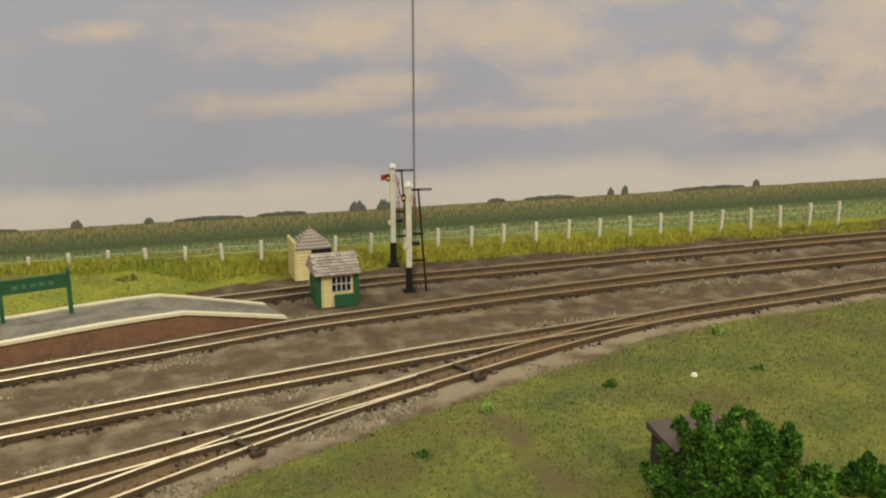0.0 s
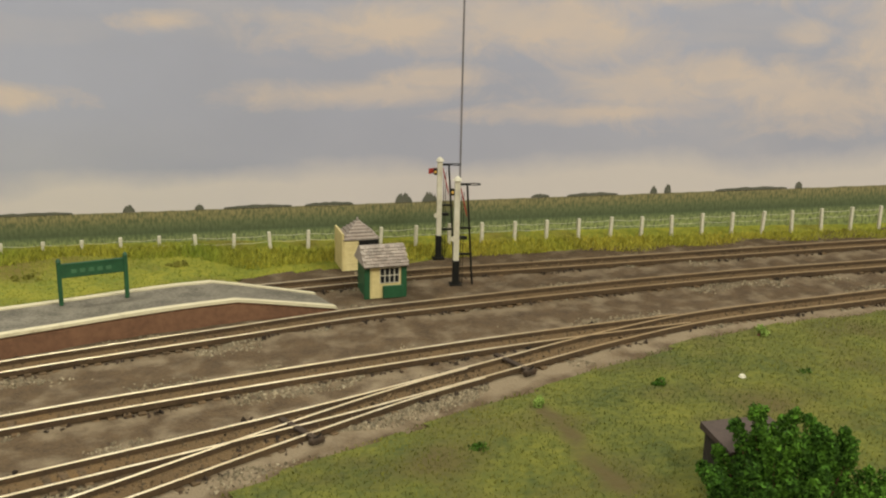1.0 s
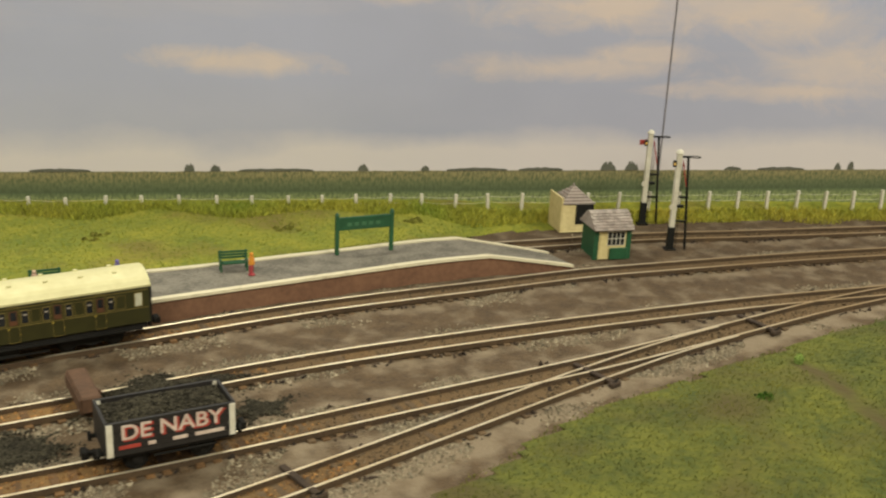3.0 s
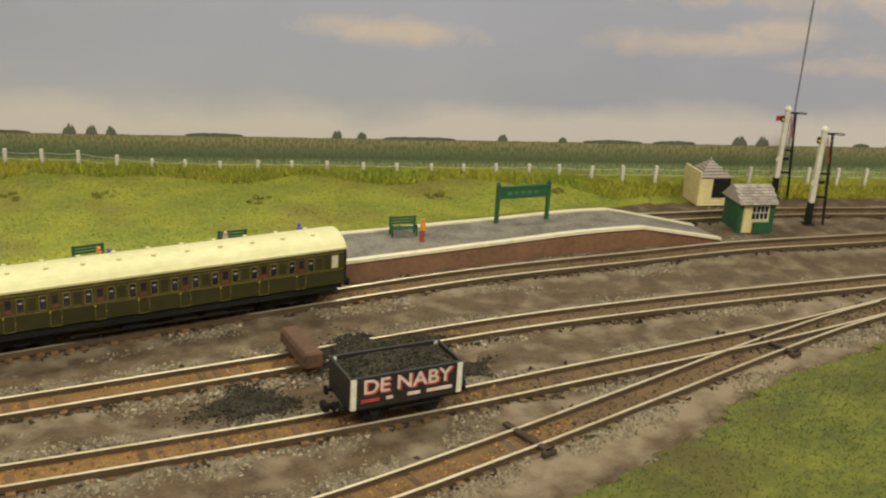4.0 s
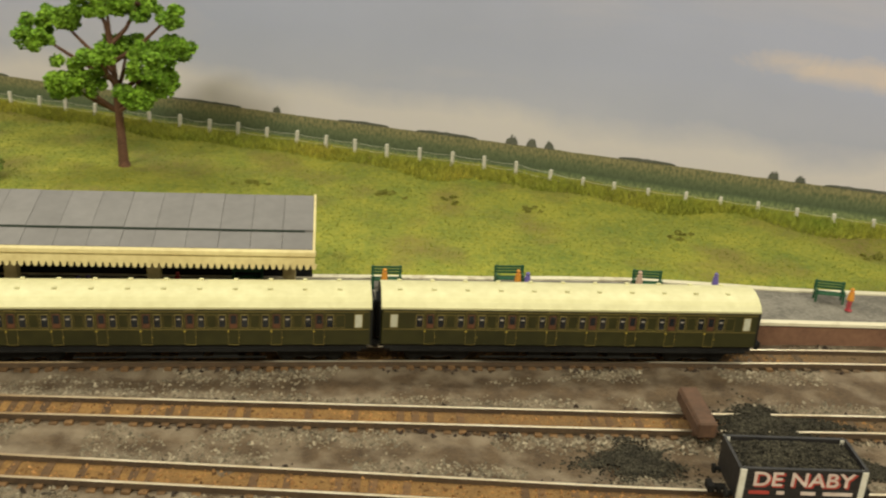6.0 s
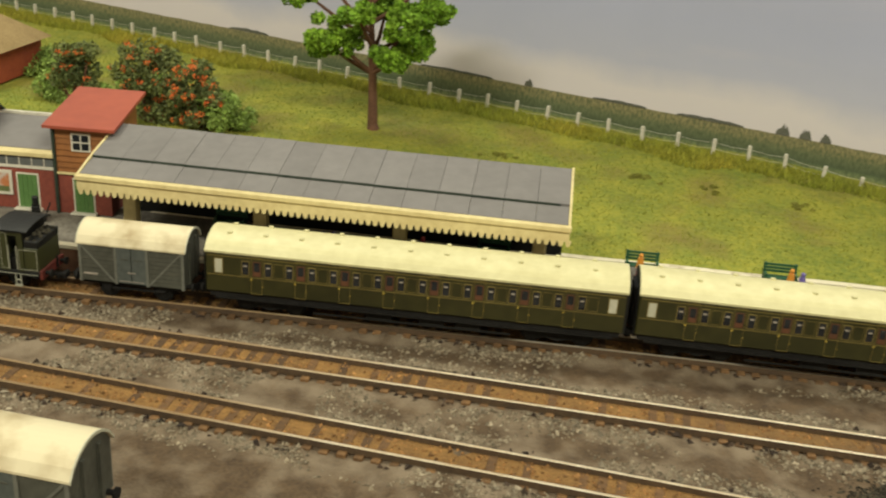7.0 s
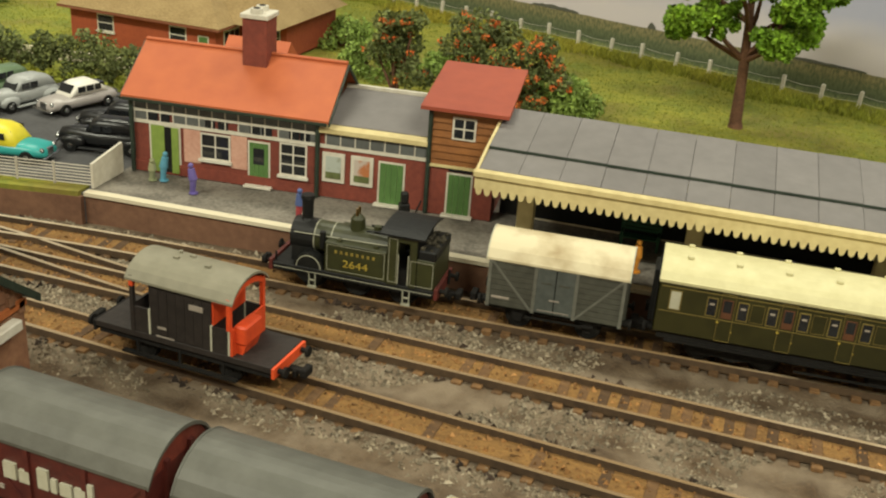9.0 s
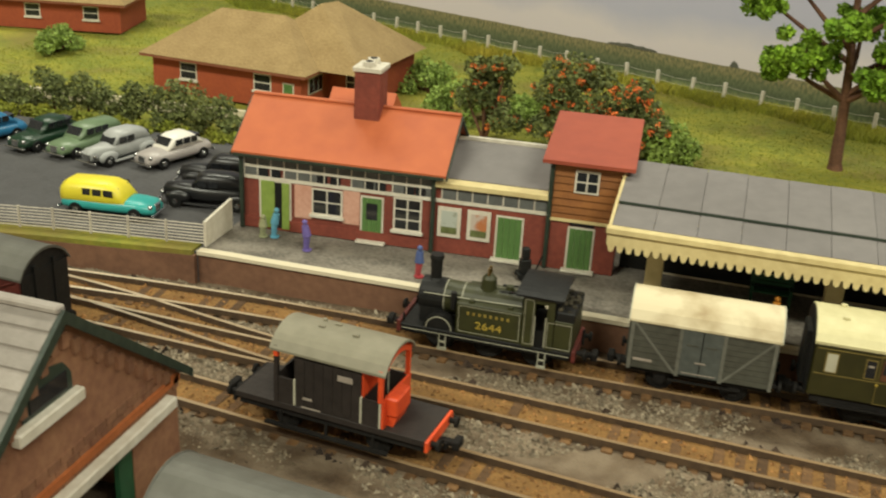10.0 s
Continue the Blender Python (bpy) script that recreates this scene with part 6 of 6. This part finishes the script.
def conifer_bush(x, y, z, w, h, n, label, seed):
    """Upright feathery sprays round a few stems, dense below and pointed above."""
    t = thing("conifer_bush", at(x, y, z), label, "bush")
    rr = random.Random(seed)
    bm = bmesh.new()
    cl = []
    for i in range(n):
        a, q = rr.uniform(0, 6.283), math.sqrt(rr.random())
        foot = Vector((q * w * 0.55 * math.cos(a), q * w * 0.55 * math.sin(a), 0))
        tip = Vector((q * w * math.cos(a), q * w * math.sin(a), h * (1.0 - 0.72 * q ** 1.6) * rr.uniform(0.85, 1.02)))
        rod(bm, foot, foot.lerp(tip, 0.8), 0.7, 0.2, 6)
        for j in range(6):
            u = 0.25 + 0.75 * j / 5
            c = foot.lerp(tip, u)
            cl.append((c.x + rr.uniform(-1, 1), c.y + rr.uniform(-1, 1), c.z, (0.21 - 0.14 * u) * w * rr.uniform(0.8, 1.2)))
    part("stem", bm, BARK, t)
    leaf_mesh("foliage", cl, 170, 0.55, LEAF4, t, "", seed, 0.9)
    return t


# front bushes beside the black hut
conifer_bush(339.5, -194.5, 2.0, 23, 31, 46, "dense dark green conifer bush in the turf", 37)
conifer_bush(378, -207, 2.0, 10, 11, 16, "low dark green bush in the turf", 38)
bx = thing("black_hut", at(349, -174, 1.6, -20), "plain dark brown box hut in the grass", "hut")
part("wall", B(-9, 9, -7, 7, -1, 11.4, 0.2), mat("dark_brown_card", (0.03, 0.022, 0.02), None, 0.8), bx)
part("roof", PR([(-8, 11.4), (-8, 12.2), (8, 13.4), (8, 11.4)], "x", -10, 10), mat("brown_felt_roof", (0.075, 0.05, 0.045), (0.05, 0.034, 0.03), 0.85), bx)

# hedge behind the car park
hr = random.Random(40)
hedge = thing("hedge", at(-362, 92, 8.6), "long dark green hedge behind the parked cars", "hedge")
bm = bmesh.new()
hc = []
for i in range(60):
    x = -76 + i * 2.5
    y = 14 + 0.03 * x + hr.uniform(-4, 4)
    hc.append((x, y - 3, hr.uniform(2, 13), hr.uniform(3.8, 6.0)))
    if i % 3 == 0:
        rod(bm, (x, y, -1), (x, y, 6), 0.6, 0.3, 6)
part("stem", bm, BARK, hedge)
leaf_mesh("foliage", hc, 240, 0.8, LEAF2, hedge, "", 41)
hc2 = [(x, y - 9 + hr.uniform(-2, 2), 1.5, 2.6) for x, y, z, r in hc]
leaf_mesh("undergrowth", hc2, 120, 0.8, GRASSBLADE, hedge, "yellow-green undergrowth", 43)


# ---- cars ----
def hull(secs, n=20, power=2.6):
    """A rounded body through cross-sections (x, half width, bottom, top)."""
    bm = bmesh.new()
    rows = []
    for x, hw, zb, zt in secs:
        zc, hh = (zb + zt) / 2, (zt - zb) / 2
        row = []
        for i in range(n):
            a = 2 * math.pi * i / n
            c, s_ = math.cos(a), math.sin(a)
            row.append(bm.verts.new((x, hw * math.copysign(abs(c) ** (2 / power), c), zc + hh * math.copysign(abs(s_) ** (2 / power), s_))))
        rows.append(row)
    for r0, r1 in zip(rows, rows[1:]):
        for i in range(n):
            bm.faces.new((r0[i], r0[(i + 1) % n], r1[(i + 1) % n], r1[i]))
    bm.faces.new(rows[0])
    bm.faces.new(rows[-1][::-1])
    bmesh.ops.recalc_face_normals(bm, faces=bm.faces)
    return bm


def blob(x, y, z, sx, sy, sz):
    bm = bmesh.new()
    bmesh.ops.create_icosphere(bm, subdivisions=2, radius=1.0, matrix=Matrix.Translation((x, y, z)) @ Matrix.Diagonal((sx, sy, sz, 1)))
    return bm


def car(m, paint, roof_paint, label, L=27.0, van=False, vintage=False):
    """A rounded car of the 1940s or 1950s; its front points to -x."""
    c = thing("car", m, label, "car", "parked cars")
    w = 10.6
    P = mat("car_paint", paint, tuple(k * 0.8 for k in paint), 0.32, scale=300, bump=0.03)
    R_ = P if roof_paint is None else mat("car_roof_paint", roof_paint, tuple(k * 0.88 for k in roof_paint), 0.38, scale=300, bump=0.03)
    CH = bpy.data.materials["chrome"] if "chrome" in bpy.data.materials else mat("chrome", (0.6, 0.6, 0.58), (0.4, 0.4, 0.4), 0.25, 1.0)
    h, hw = L / 2, w / 2
    if vintage:
        body = [(-h, 1.2, 2.2, 4.4), (-h + 1, 1.9, 1.8, 6.0), (-h + 4, 2.6, 1.6, 6.6), (-h + 8, 3.6, 1.5, 6.8), (-2, 4.4, 1.4, 6.8), (h - 6, 4.4, 1.4, 6.8), (h - 2, 3.6, 1.5, 6.0), (h, 2.4, 2.0, 4.4)]
        cabin = [(-4.6, 3.4, 5.6, 6.8), (-3.4, 3.7, 5.6, 9.6), (-1.0, 4.0, 5.4, 10.6), (h - 8, 4.0, 5.4, 10.5), (h - 4, 3.5, 5.2, 9.2), (h - 1.8, 2.6, 5.0, 6.6)]
    else:
        body = [(-h, 3.6, 2.0, 3.8), (-h + 1, 4.6, 1.5, 5.2), (-h + 5, 5.0, 1.3, 5.7), (-2, 5.2, 1.2, 5.8), (h - 5, 5.2, 1.2, 5.8), (h - 1, 4.6, 1.5, 5.3), (h, 3.6, 2.0, 4.2)]
        end = [(h - 2.6, 4.3, 4.4, 9.6), (h - 0.6, 3.9, 4.4, 8.4)] if van else [(h - 6.6, 4.2, 4.8, 8.6), (h - 3.6, 3.8, 4.6, 5.9)]
        cabin = [(-5.8, 3.8, 4.8, 5.8), (-3.2, 4.2, 4.8, 9.0), (-0.5, 4.5, 4.6, 9.8), (h - 9, 4.5, 4.6, 9.8)] + end
    cw = 4.0 if vintage else 4.45
    if van and roof_paint:
        cabin = [(x, k * 1.2, 2.8, zt + 0.6) for x, k, zb, zt in cabin]
        cw = 5.35
    part("body", hull(body), P, c, smooth=True)
    cb = part("cabin", hull(cabin), R_, c, "car roof and pillars", smooth=True)
    for s in (-1, 1):
        y = s * cw
        for a, b in ((-2.9, -0.1), (0.5, 3.2)) + (() if vintage else ((3.8, 6.2),)):
            part("side_window", B(a, b, y - 0.3, y + 0.06, 6.7, 8.6), GLASS, cb)
        for x in (-h + 5.0, h - 5.2):
            wl = part("wheel", C((x, s * (hw - 1.5), 2.0), (x, s * (hw + 0.1), 2.0), 2.0, 2.0, 16), BLACK, c)
            part("hub_cap", C((x, s * (hw + 0.05), 2.0), (x, s * (hw + 0.3), 2.0), 0.9, 0.7, 12), CH, wl)
            if vintage:
                part("mudguard", blob(x + (0.6 if x < 0 else 0.2), s * (hw - 1.1), 3.2, 4.0, 1.25, 2.0), P, c, smooth=True)
        if vintage:
            part("running_board", B(-h + 7.5, h - 8.0, s * 4.7 - 0.7, s * 4.7 + 0.7, 1.3, 1.8, 0.15), P, c)
        part("headlight", blob(-h + 0.8, s * 3.5, 4.2, 0.7, 0.8, 0.8), CH, c, smooth=True)
        part("tail_light", B(h - 0.5, h - 0.05, s * 3.0 - 0.4, s * 3.0 + 0.4, 3.2, 4.0), BUFFRED, c)
    part("windscreen", PR([(-4.9, 6.6), (-5.2, 6.6), (-3.5, 8.9), (-3.2, 8.9)], "y", -3.0, 3.0), GLASS, cb)
    part("rear_window", B(cabin[-2][0] + 0.4, cabin[-1][0] - 0.3, -2.2, 2.2, 6.6, 8.0), GLASS, cb)
    part("grille", B(-h - 0.2, -h + 0.6, -1.5, 1.5, 2.4, 4.6, 0.2), CH, c)
    for x, s in ((-h, -1), (h, 1)):
        part("bumper", B(min(x, x + s * 0.7), max(x, x + s * 0.7), -hw + 0.5, hw - 0.5, 1.7, 2.4, 0.2), CH, c)
    return c


Z = PLAT - 0.3
car(at(-303, 69, Z, 72), (0.42, 0.38, 0.36), (0.8, 0.76, 0.68), "grey and white saloon car in the car park")
car(at(-320, 63, Z, 75), (0.4, 0.41, 0.4), None, "silver grey saloon car in the car park", vintage=True)
car(at(-335, 66, Z, 78), (0.15, 0.22, 0.12), None, "sage green estate car in the car park", van=True)
car(at(-350, 66, Z, 78), (0.012, 0.04, 0.02), None, "dark green sports saloon in the car park")
car(at(-370, 60, Z, 70), (0.03, 0.18, 0.36), None, "bright blue saloon car in the car park")
car(at(-272, 38, Z, 12), (0.012, 0.012, 0.013), None, "black vintage saloon car beside the station", vintage=True, L=29)
car(at(-276, 54, Z, 10), (0.014, 0.014, 0.015), None, "second black vintage saloon car beside the station", vintage=True, L=29)
car(at(-294, 20, Z, 187), (0.04, 0.38, 0.36), (0.78, 0.66, 0.04), "turquoise car with a yellow roof behind the railings", van=True, L=28)


# ---- white railings by the car park ----
def railings():
    f = thing("white_railings", Matrix.Identity(4), "low white slatted railings along the yard edge", "fence")
    pts = [(-440, -30.5), (-300, 1.0), (-257.5, 8.0)]
    for z in (1.0, 1.9, 2.8, 3.7, 4.6, 5.5, 6.4):
        for a, b in zip(pts, pts[1:]):
            bm = bmesh.new()
            rod(bm, (a[0], a[1], PLAT + z), (b[0], b[1], PLAT + z), 0.17, 0.17, 5)
            part("rail", bm, mat("railing_white", (0.55, 0.5, 0.42), (0.4, 0.36, 0.3), 0.7) if z == 1.0 and a[0] < -400 else bpy.data.materials["railing_white"], f)
    for a, b in zip(pts, pts[1:]):
        n = int((b[0] - a[0]) / 9)
        for i in range(n):
            q = i / n
            x, y = a[0] + (b[0] - a[0]) * q, a[1] + (b[1] - a[1]) * q
            part("rail_post", B(x - 0.25, x + 0.25, y - 0.25, y + 0.25, PLAT - 0.6, PLAT + 6.8), bpy.data.materials["railing_white"], f)
    gate = part("end_gate", PR([(8, PLAT), (8, PLAT + 7.2), (23, PLAT + 9.0), (23, PLAT)], "x", -257.8, -257.0), WHITE, f, "white boarded end gate")
    return f


railings()


# ---- goods shed ----
def goods_shed():
    X, yc, hw, ez, rz = -215, -109.5, 31.8, 26.0, 51.0
    s = thing("goods_shed", at(X, yc, 0), "red-brown brick goods shed with slate roof and white beam", "goods shed")
    SB = mat("brown_red_shed_brick", (0.27, 0.135, 0.07), (0.17, 0.072, 0.04), 0.8, scale=600, rnd=0.15)
    RS = mat("pale_slate_roof", (0.3, 0.27, 0.24), (0.22, 0.195, 0.17), 0.8, scale=500, rnd=0.2)
    Ls = 90
    # gable wall with an opening for the track
    part("gable_wall", B(-4, 0, -hw, -15, 0, 20), SB, s)
    part("gable_wall", B(-4, 0, 17, hw, 0, 20), SB, s)
    part("gable_wall", PR([(-hw, 20), (hw, 20), (hw, ez), (0, rz), (-hw, ez)], "x", -4, 0), SB, s)
    for i in range(22):
        for k, z in enumerate((21.6, 24.8, 26.6)):
            y0 = -hw + i * 3.0 + (1.5 if k % 2 else 0)
            if y0 + 2.8 < hw:
                part("brick", B(-0.1, 0.22, y0, y0 + 2.8, z, z + 1.6), SB, s)
    part("side_wall", B(-Ls, -4, -hw, -hw + 4, 0, ez), SB, s)
    part("side_wall", B(-Ls, -4, hw - 4, hw, 0, ez), SB, s)
    part("rear_wall", PR([(-hw, 0), (hw, 0), (hw, ez), (0, rz), (-hw, ez)], "x", -Ls, -Ls + 4), SB, s)
    for sg in (-1, 1):
        for j in range(14):
            a, b = j / 14, (j + 1.2) / 14
            ya, za = sg * (hw + 2.4) * a, rz + 1 - (rz - ez + 3) * a
            yb, zb = sg * (hw + 2.4) * min(b, 1), rz + 1 - (rz - ez + 3) * min(b, 1)
            part("slate_course", PR([(ya, za + 0.6), (yb, zb + 1.1), (yb, zb), (ya, za - 0.6)], "x", -Ls - 2, 1.4), RS, s)
        part("bargeboard", PR([(0, rz + 1.8), (sg * (hw + 2.4), ez - 0.6), (sg * (hw + 2.4), ez - 2.4), (0, rz - 0.4)], "x", 1.4, 2.2), DRAIN, s, "dark bargeboard")
        for i in range(12):
            q = (i + 0.5) / 12
            part("dentil", B(0, 0.8, sg * hw * q - 0.8, sg * hw * q + 0.8, rz - 4.2 - (rz - ez) * q, rz - 1.8 - (rz - ez) * q), SB, s)
    part("ridge_tile", B(-Ls - 2, 1.6, -1, 1, rz + 1.2, rz + 2.4, 0.3), RS, s)
    part("white_beam", B(0, 2.2, -24, 28.5, 20.4, 22.6, 0.25), WHITE, s, "white beam across the doorway")
    part("orange_string_course", B(0, 0.8, -hw, hw, 23.9, 25.3), mat("orange_brick_course", (0.42, 0.12, 0.03), None, 0.7), s)
    wn = part("arched_window", PR([(-9.0, 38.2), (2.5, 38.2), (2.5, 41), (0.8, 43.4), (-3.4, 44.4), (-7.4, 43.4), (-9.0, 41)], "x", -0.4, 0.3), DRAIN, s, "dark green arched window")
    part("pane", B(0.2, 0.5, -7.6, 1.1, 39, 42.0), GLASS, wn)
    part("sill", B(0, 1.8, -11.8, 3.6, 36.0, 38.2, 0.25), WHITE, wn, "white window sill")
    part("door_leaf", B(-1.2, -0.2, 13, 17, 0, 17.6), DKGREEN, s, "green shed door")
    return s


goods_shed()
goods_van(on_track("siding", -303) @ Matrix.Scale(0.95, 4), "parcels_van", MAROON, GREYROOF, "long maroon parcels van with grey roof and black end", L=74, H=26.5, planked=False, doors=False, end_mat=BLACK)
# stand-in for an unidentified dark rounded top; the drum form is made up
dr = thing("dark_round_stand_in", at(51, -121, 0.4), "unidentified dark rounded top beside the siding, built as a plain drum", "drum")
part("shell", C((0, 0, 0), (0, 0, 15.5), 5.2, 5.2, 20), DARK, dr)
part("lid", C((0, 0, 15.5), (0, 0, 17.4), 5.2, 3.0, 20), DARK, dr)


# ---- loose stuff: stones and grass ----
def scatter(name, n, region, zf, size, material, label, category, seed, blade=False, h=2.0, weight=None):
    r = np.random.default_rng(seed)
    V, F = [], []
    k = 0
    while k < n:
        x, y = r.uniform(region[0], region[1]), r.uniform(region[2], region[3])
        z = zf(x, y)
        if z is None:
            continue
        if isinstance(z, tuple):
            y, z = z
        b = len(V)
        if blade:
            hh = h * r.uniform(0.5, 1.3)
            a = r.uniform(0, 6.283)
            dx, dy = math.cos(a) * size, math.sin(a) * size
            lx, ly = r.normal(0, hh * 0.45), r.normal(0, hh * 0.45)
            V += [(x - dx, y - dy, z - 0.2), (x + dx, y + dy, z - 0.2), (x + lx, y + ly, z + hh)]
            F.append((b, b + 1, b + 2))
        else:
            s = size * r.uniform(0.4, 1.5)
            q = r.normal(size=(4, 3)) * s * 0.35 + np.array([[1, 0, -0.3], [-0.6, 0.9, -0.3], [-0.6, -0.9, -0.3], [0, 0, 0.8]]) * s
            V += [(x + p[0], y + p[1], z + p[2]) for p in q]
            F += [(b, b + 1, b + 3), (b + 1, b + 2, b + 3), (b + 2, b, b + 3), (b, b + 2, b + 1)]
        k += 1
    me = bpy.data.meshes.new(name)
    me.from_pydata([(a * MM, b_ * MM, c * MM) for a, b_, c in V], [], F)
    me.materials.append(material)
    return tagged(new(name, me), label, category, kind="stuff")


def near_track(x, y):
    k = random.choice(list(TRACKS))
    x0_, x1_ = TRACKS[k][1:]
    if not x0_ <= x <= x1_:
        return None
    y = Y[k](x) + random.choice((-1, 1)) * random.gauss(10.0, 2.6)
    if noise.noise((x * 0.035, y * 0.06, 2.0)) < -0.12 + 0.25 * smooth01(90, 240, x):
        return None
    if min(abs(y - Y[j](x)) for j, v in TRACKS.items() if v[1] <= x <= v[2]) < 6.2:
        return None
    if -440 < x < 322 and y > plat_front(max(x, -258)) - 1.5 or y > field_edge(x) - 2:
        return None
    return y, earth_z(x, y) + 0.1


def in_bed(x, y):
    k = random.choice(list(TRACKS))
    if not TRACKS[k][1] <= x <= TRACKS[k][2]:
        return None
    return Y[k](x) + random.uniform(-4, 4), 1.3


random.seed(4)
scatter("ballast_chips", 34000, (-330, 640, -150, 30), near_track, 0.42, STONE, "loose grey ballast chips beside the tracks", "ballast", 1)
LUMP = island(mat("pale_ash_lump", (0.34, 0.285, 0.205), (0.19, 0.15, 0.1), 0.95), 0.5, 1.35)
scatter("ash_lumps", 7000, (-330, 560, -150, 30), near_track, 0.6, LUMP, "pale grey ash lumps along the track edges", "ballast", 3)
BEDCHIP = island(mat("rusty_chip", (0.34, 0.17, 0.055), (0.2, 0.1, 0.035), 0.95), 0.4, 1.5)
DULLCHIP = island(mat("brown_chip", (0.15, 0.1, 0.055), (0.09, 0.06, 0.034), 0.95), 0.4, 1.5)
scatter("brown_ballast_chips", 5000, (150, 560, -125, 25), in_bed, 0.45, DULLCHIP, "dull brown ballast chips between the rails", "ballast", 8)
scatter("rusty_ballast_chips", 7000, (-330, 170, -125, 25), in_bed, 0.45, BEDCHIP, "rust-stained ballast chips between the rails", "ballast", 2)


def sleeper_edge(x, y):
    k = random.choice(list(TRACKS))
    if not TRACKS[k][1] <= x <= TRACKS[k][2] or noise.noise((x * 0.05, 7.0, len(k))) < 0.02:
        return None
    y = Y[k](x) + random.choice((-1, -1, 1)) * random.uniform(6.2, 9.0)
    if -440 < x < 322 and y > plat_front(max(x, -258)) - 1.5 or y > field_edge(x) - 2:
        return None
    return y, earth_z(x, y) + 0.2


CLOD = island(mat("dark_brown_clod", (0.05, 0.03, 0.018), (0.025, 0.015, 0.01), 0.95), 0.5, 1.5)
scatter("dark_clods", 1500, (-320, 560, -140, 30), sleeper_edge, 0.75, CLOD, "dark brown clods at the sleeper ends", "earth", 12)


def point_lever(x, y, rz, label):
    p = thing("point_lever", at(x, y, 0.9, rz), label, "point lever", "point levers")
    part("tie_bar", B(-1.0, 1.0, -9.0, 9.0, 0.9, 1.9, 0.15), CLOD, p)
    part("lever_box", B(-2.4, 2.4, -9.6, -7.6, 0.0, 1.9, 0.4), CLOD, p)
    part("lever", C((0, -8.6, 1.7), (1.4, -8.9, 2.9), 0.3, 0.25, 6), DARK, p)
    return p


for px, pk in POINTS:
    a = math.degrees(math.atan2(Y[pk](px + 5) - Y[pk](px - 5), 10))
    point_lever(px, Y[pk](px), a, "dark point tie bar and lever beside the rails")


def on_field(x, y):
    if y < field_edge(x) + 1 or y > fence_y(x) + 4:
        return None
    if -365 < x < -262 and 70 < y < 200:
        return None
    return field_z(x, y)


def on_verge(x, y):
    d = fence_y(x) - y
    if d < 1 or d > 22 * (0.7 + 0.5 * noise.noise((x * 0.03, 0, 4))):
        return None
    return field_z(x, y)


def on_front(x, y):
    if y > front_edge(x) - 1 or scrape(x, y) > 0.3:
        return None
    return 0.6 + min(3.0, 0.12 * max(0, front_edge(x) - y)) + 0.9 * noise.noise((x * 0.03, y * 0.03, 5))


scatter("field_grass", 70000, (-460, 620, -40, 340), on_field, 0.24, GRASSBLADE, "short static grass over the field", "grass", 5, True, 0.8)
scatter("verge_grass", 30000, (-460, 640, -60, 350), on_verge, 0.3, VERGE, "longer yellowed grass along the fence", "grass", 6, True, 2.8)
scatter("front_grass", 60000, (60, 600, -230, -85), on_front, 0.2, FRONTBLADE, "short static grass before the tracks", "grass", 7, True, 0.8)
wt = part("pale_pebble", C((0, 0, 0), (0, 0, 1.2), 1.5, 0.8, 8), WHITE)
wt.matrix_world = at(399, -130, 3.2)
tagged(wt, "small white pebble lying in the grass", "pebble")

tw = thing("lichen_streak", at(314, -160, 2.6), "pale dried lichen twig lying in the turf", "twig")
bm = bmesh.new()
for i in range(9):
    rod(bm, (-0.6 + 0.5 * math.sin(i * 2.1), 8 - i * 1.9, 0.4), (0.4 * math.cos(i * 1.7), 6.3 - i * 1.9, 0.8), 0.7, 0.45, 6)
part("twig", bm, mat("pale_lichen", (0.5, 0.47, 0.2), (0.35, 0.33, 0.12), 0.9), tw)
for i, (x, y, w) in enumerate(((296, -127, 2.4), (330, -112, 1.5), (372, -120, 1.6), (440, -104, 1.6), (420, -138, 2.0))):
    shrub(x, y, 2.0, w, 2.6, LEAF4 if i % 2 == 0 else LEAF3, "small tuft of weed in the turf", 60 + i, 0, 120, 4, "weed", name="weed_tuft", size=0.4)
for i, (x, y, w) in enumerate(((30, 140, 9), (60, 137, 8), (92, 128, 7), (-30, 150, 9), (150, 100, 8), (230, 80, 8), (285, 72, 6), (-120, 120, 8))):
    shrub(x, y, field_z(x, y) - 0.6, w, 0.7, SCRUB, "low brownish scrub patch in the field", 80 + i, 0, 90, 8, "weed", name="weed_patch", size=0.6)
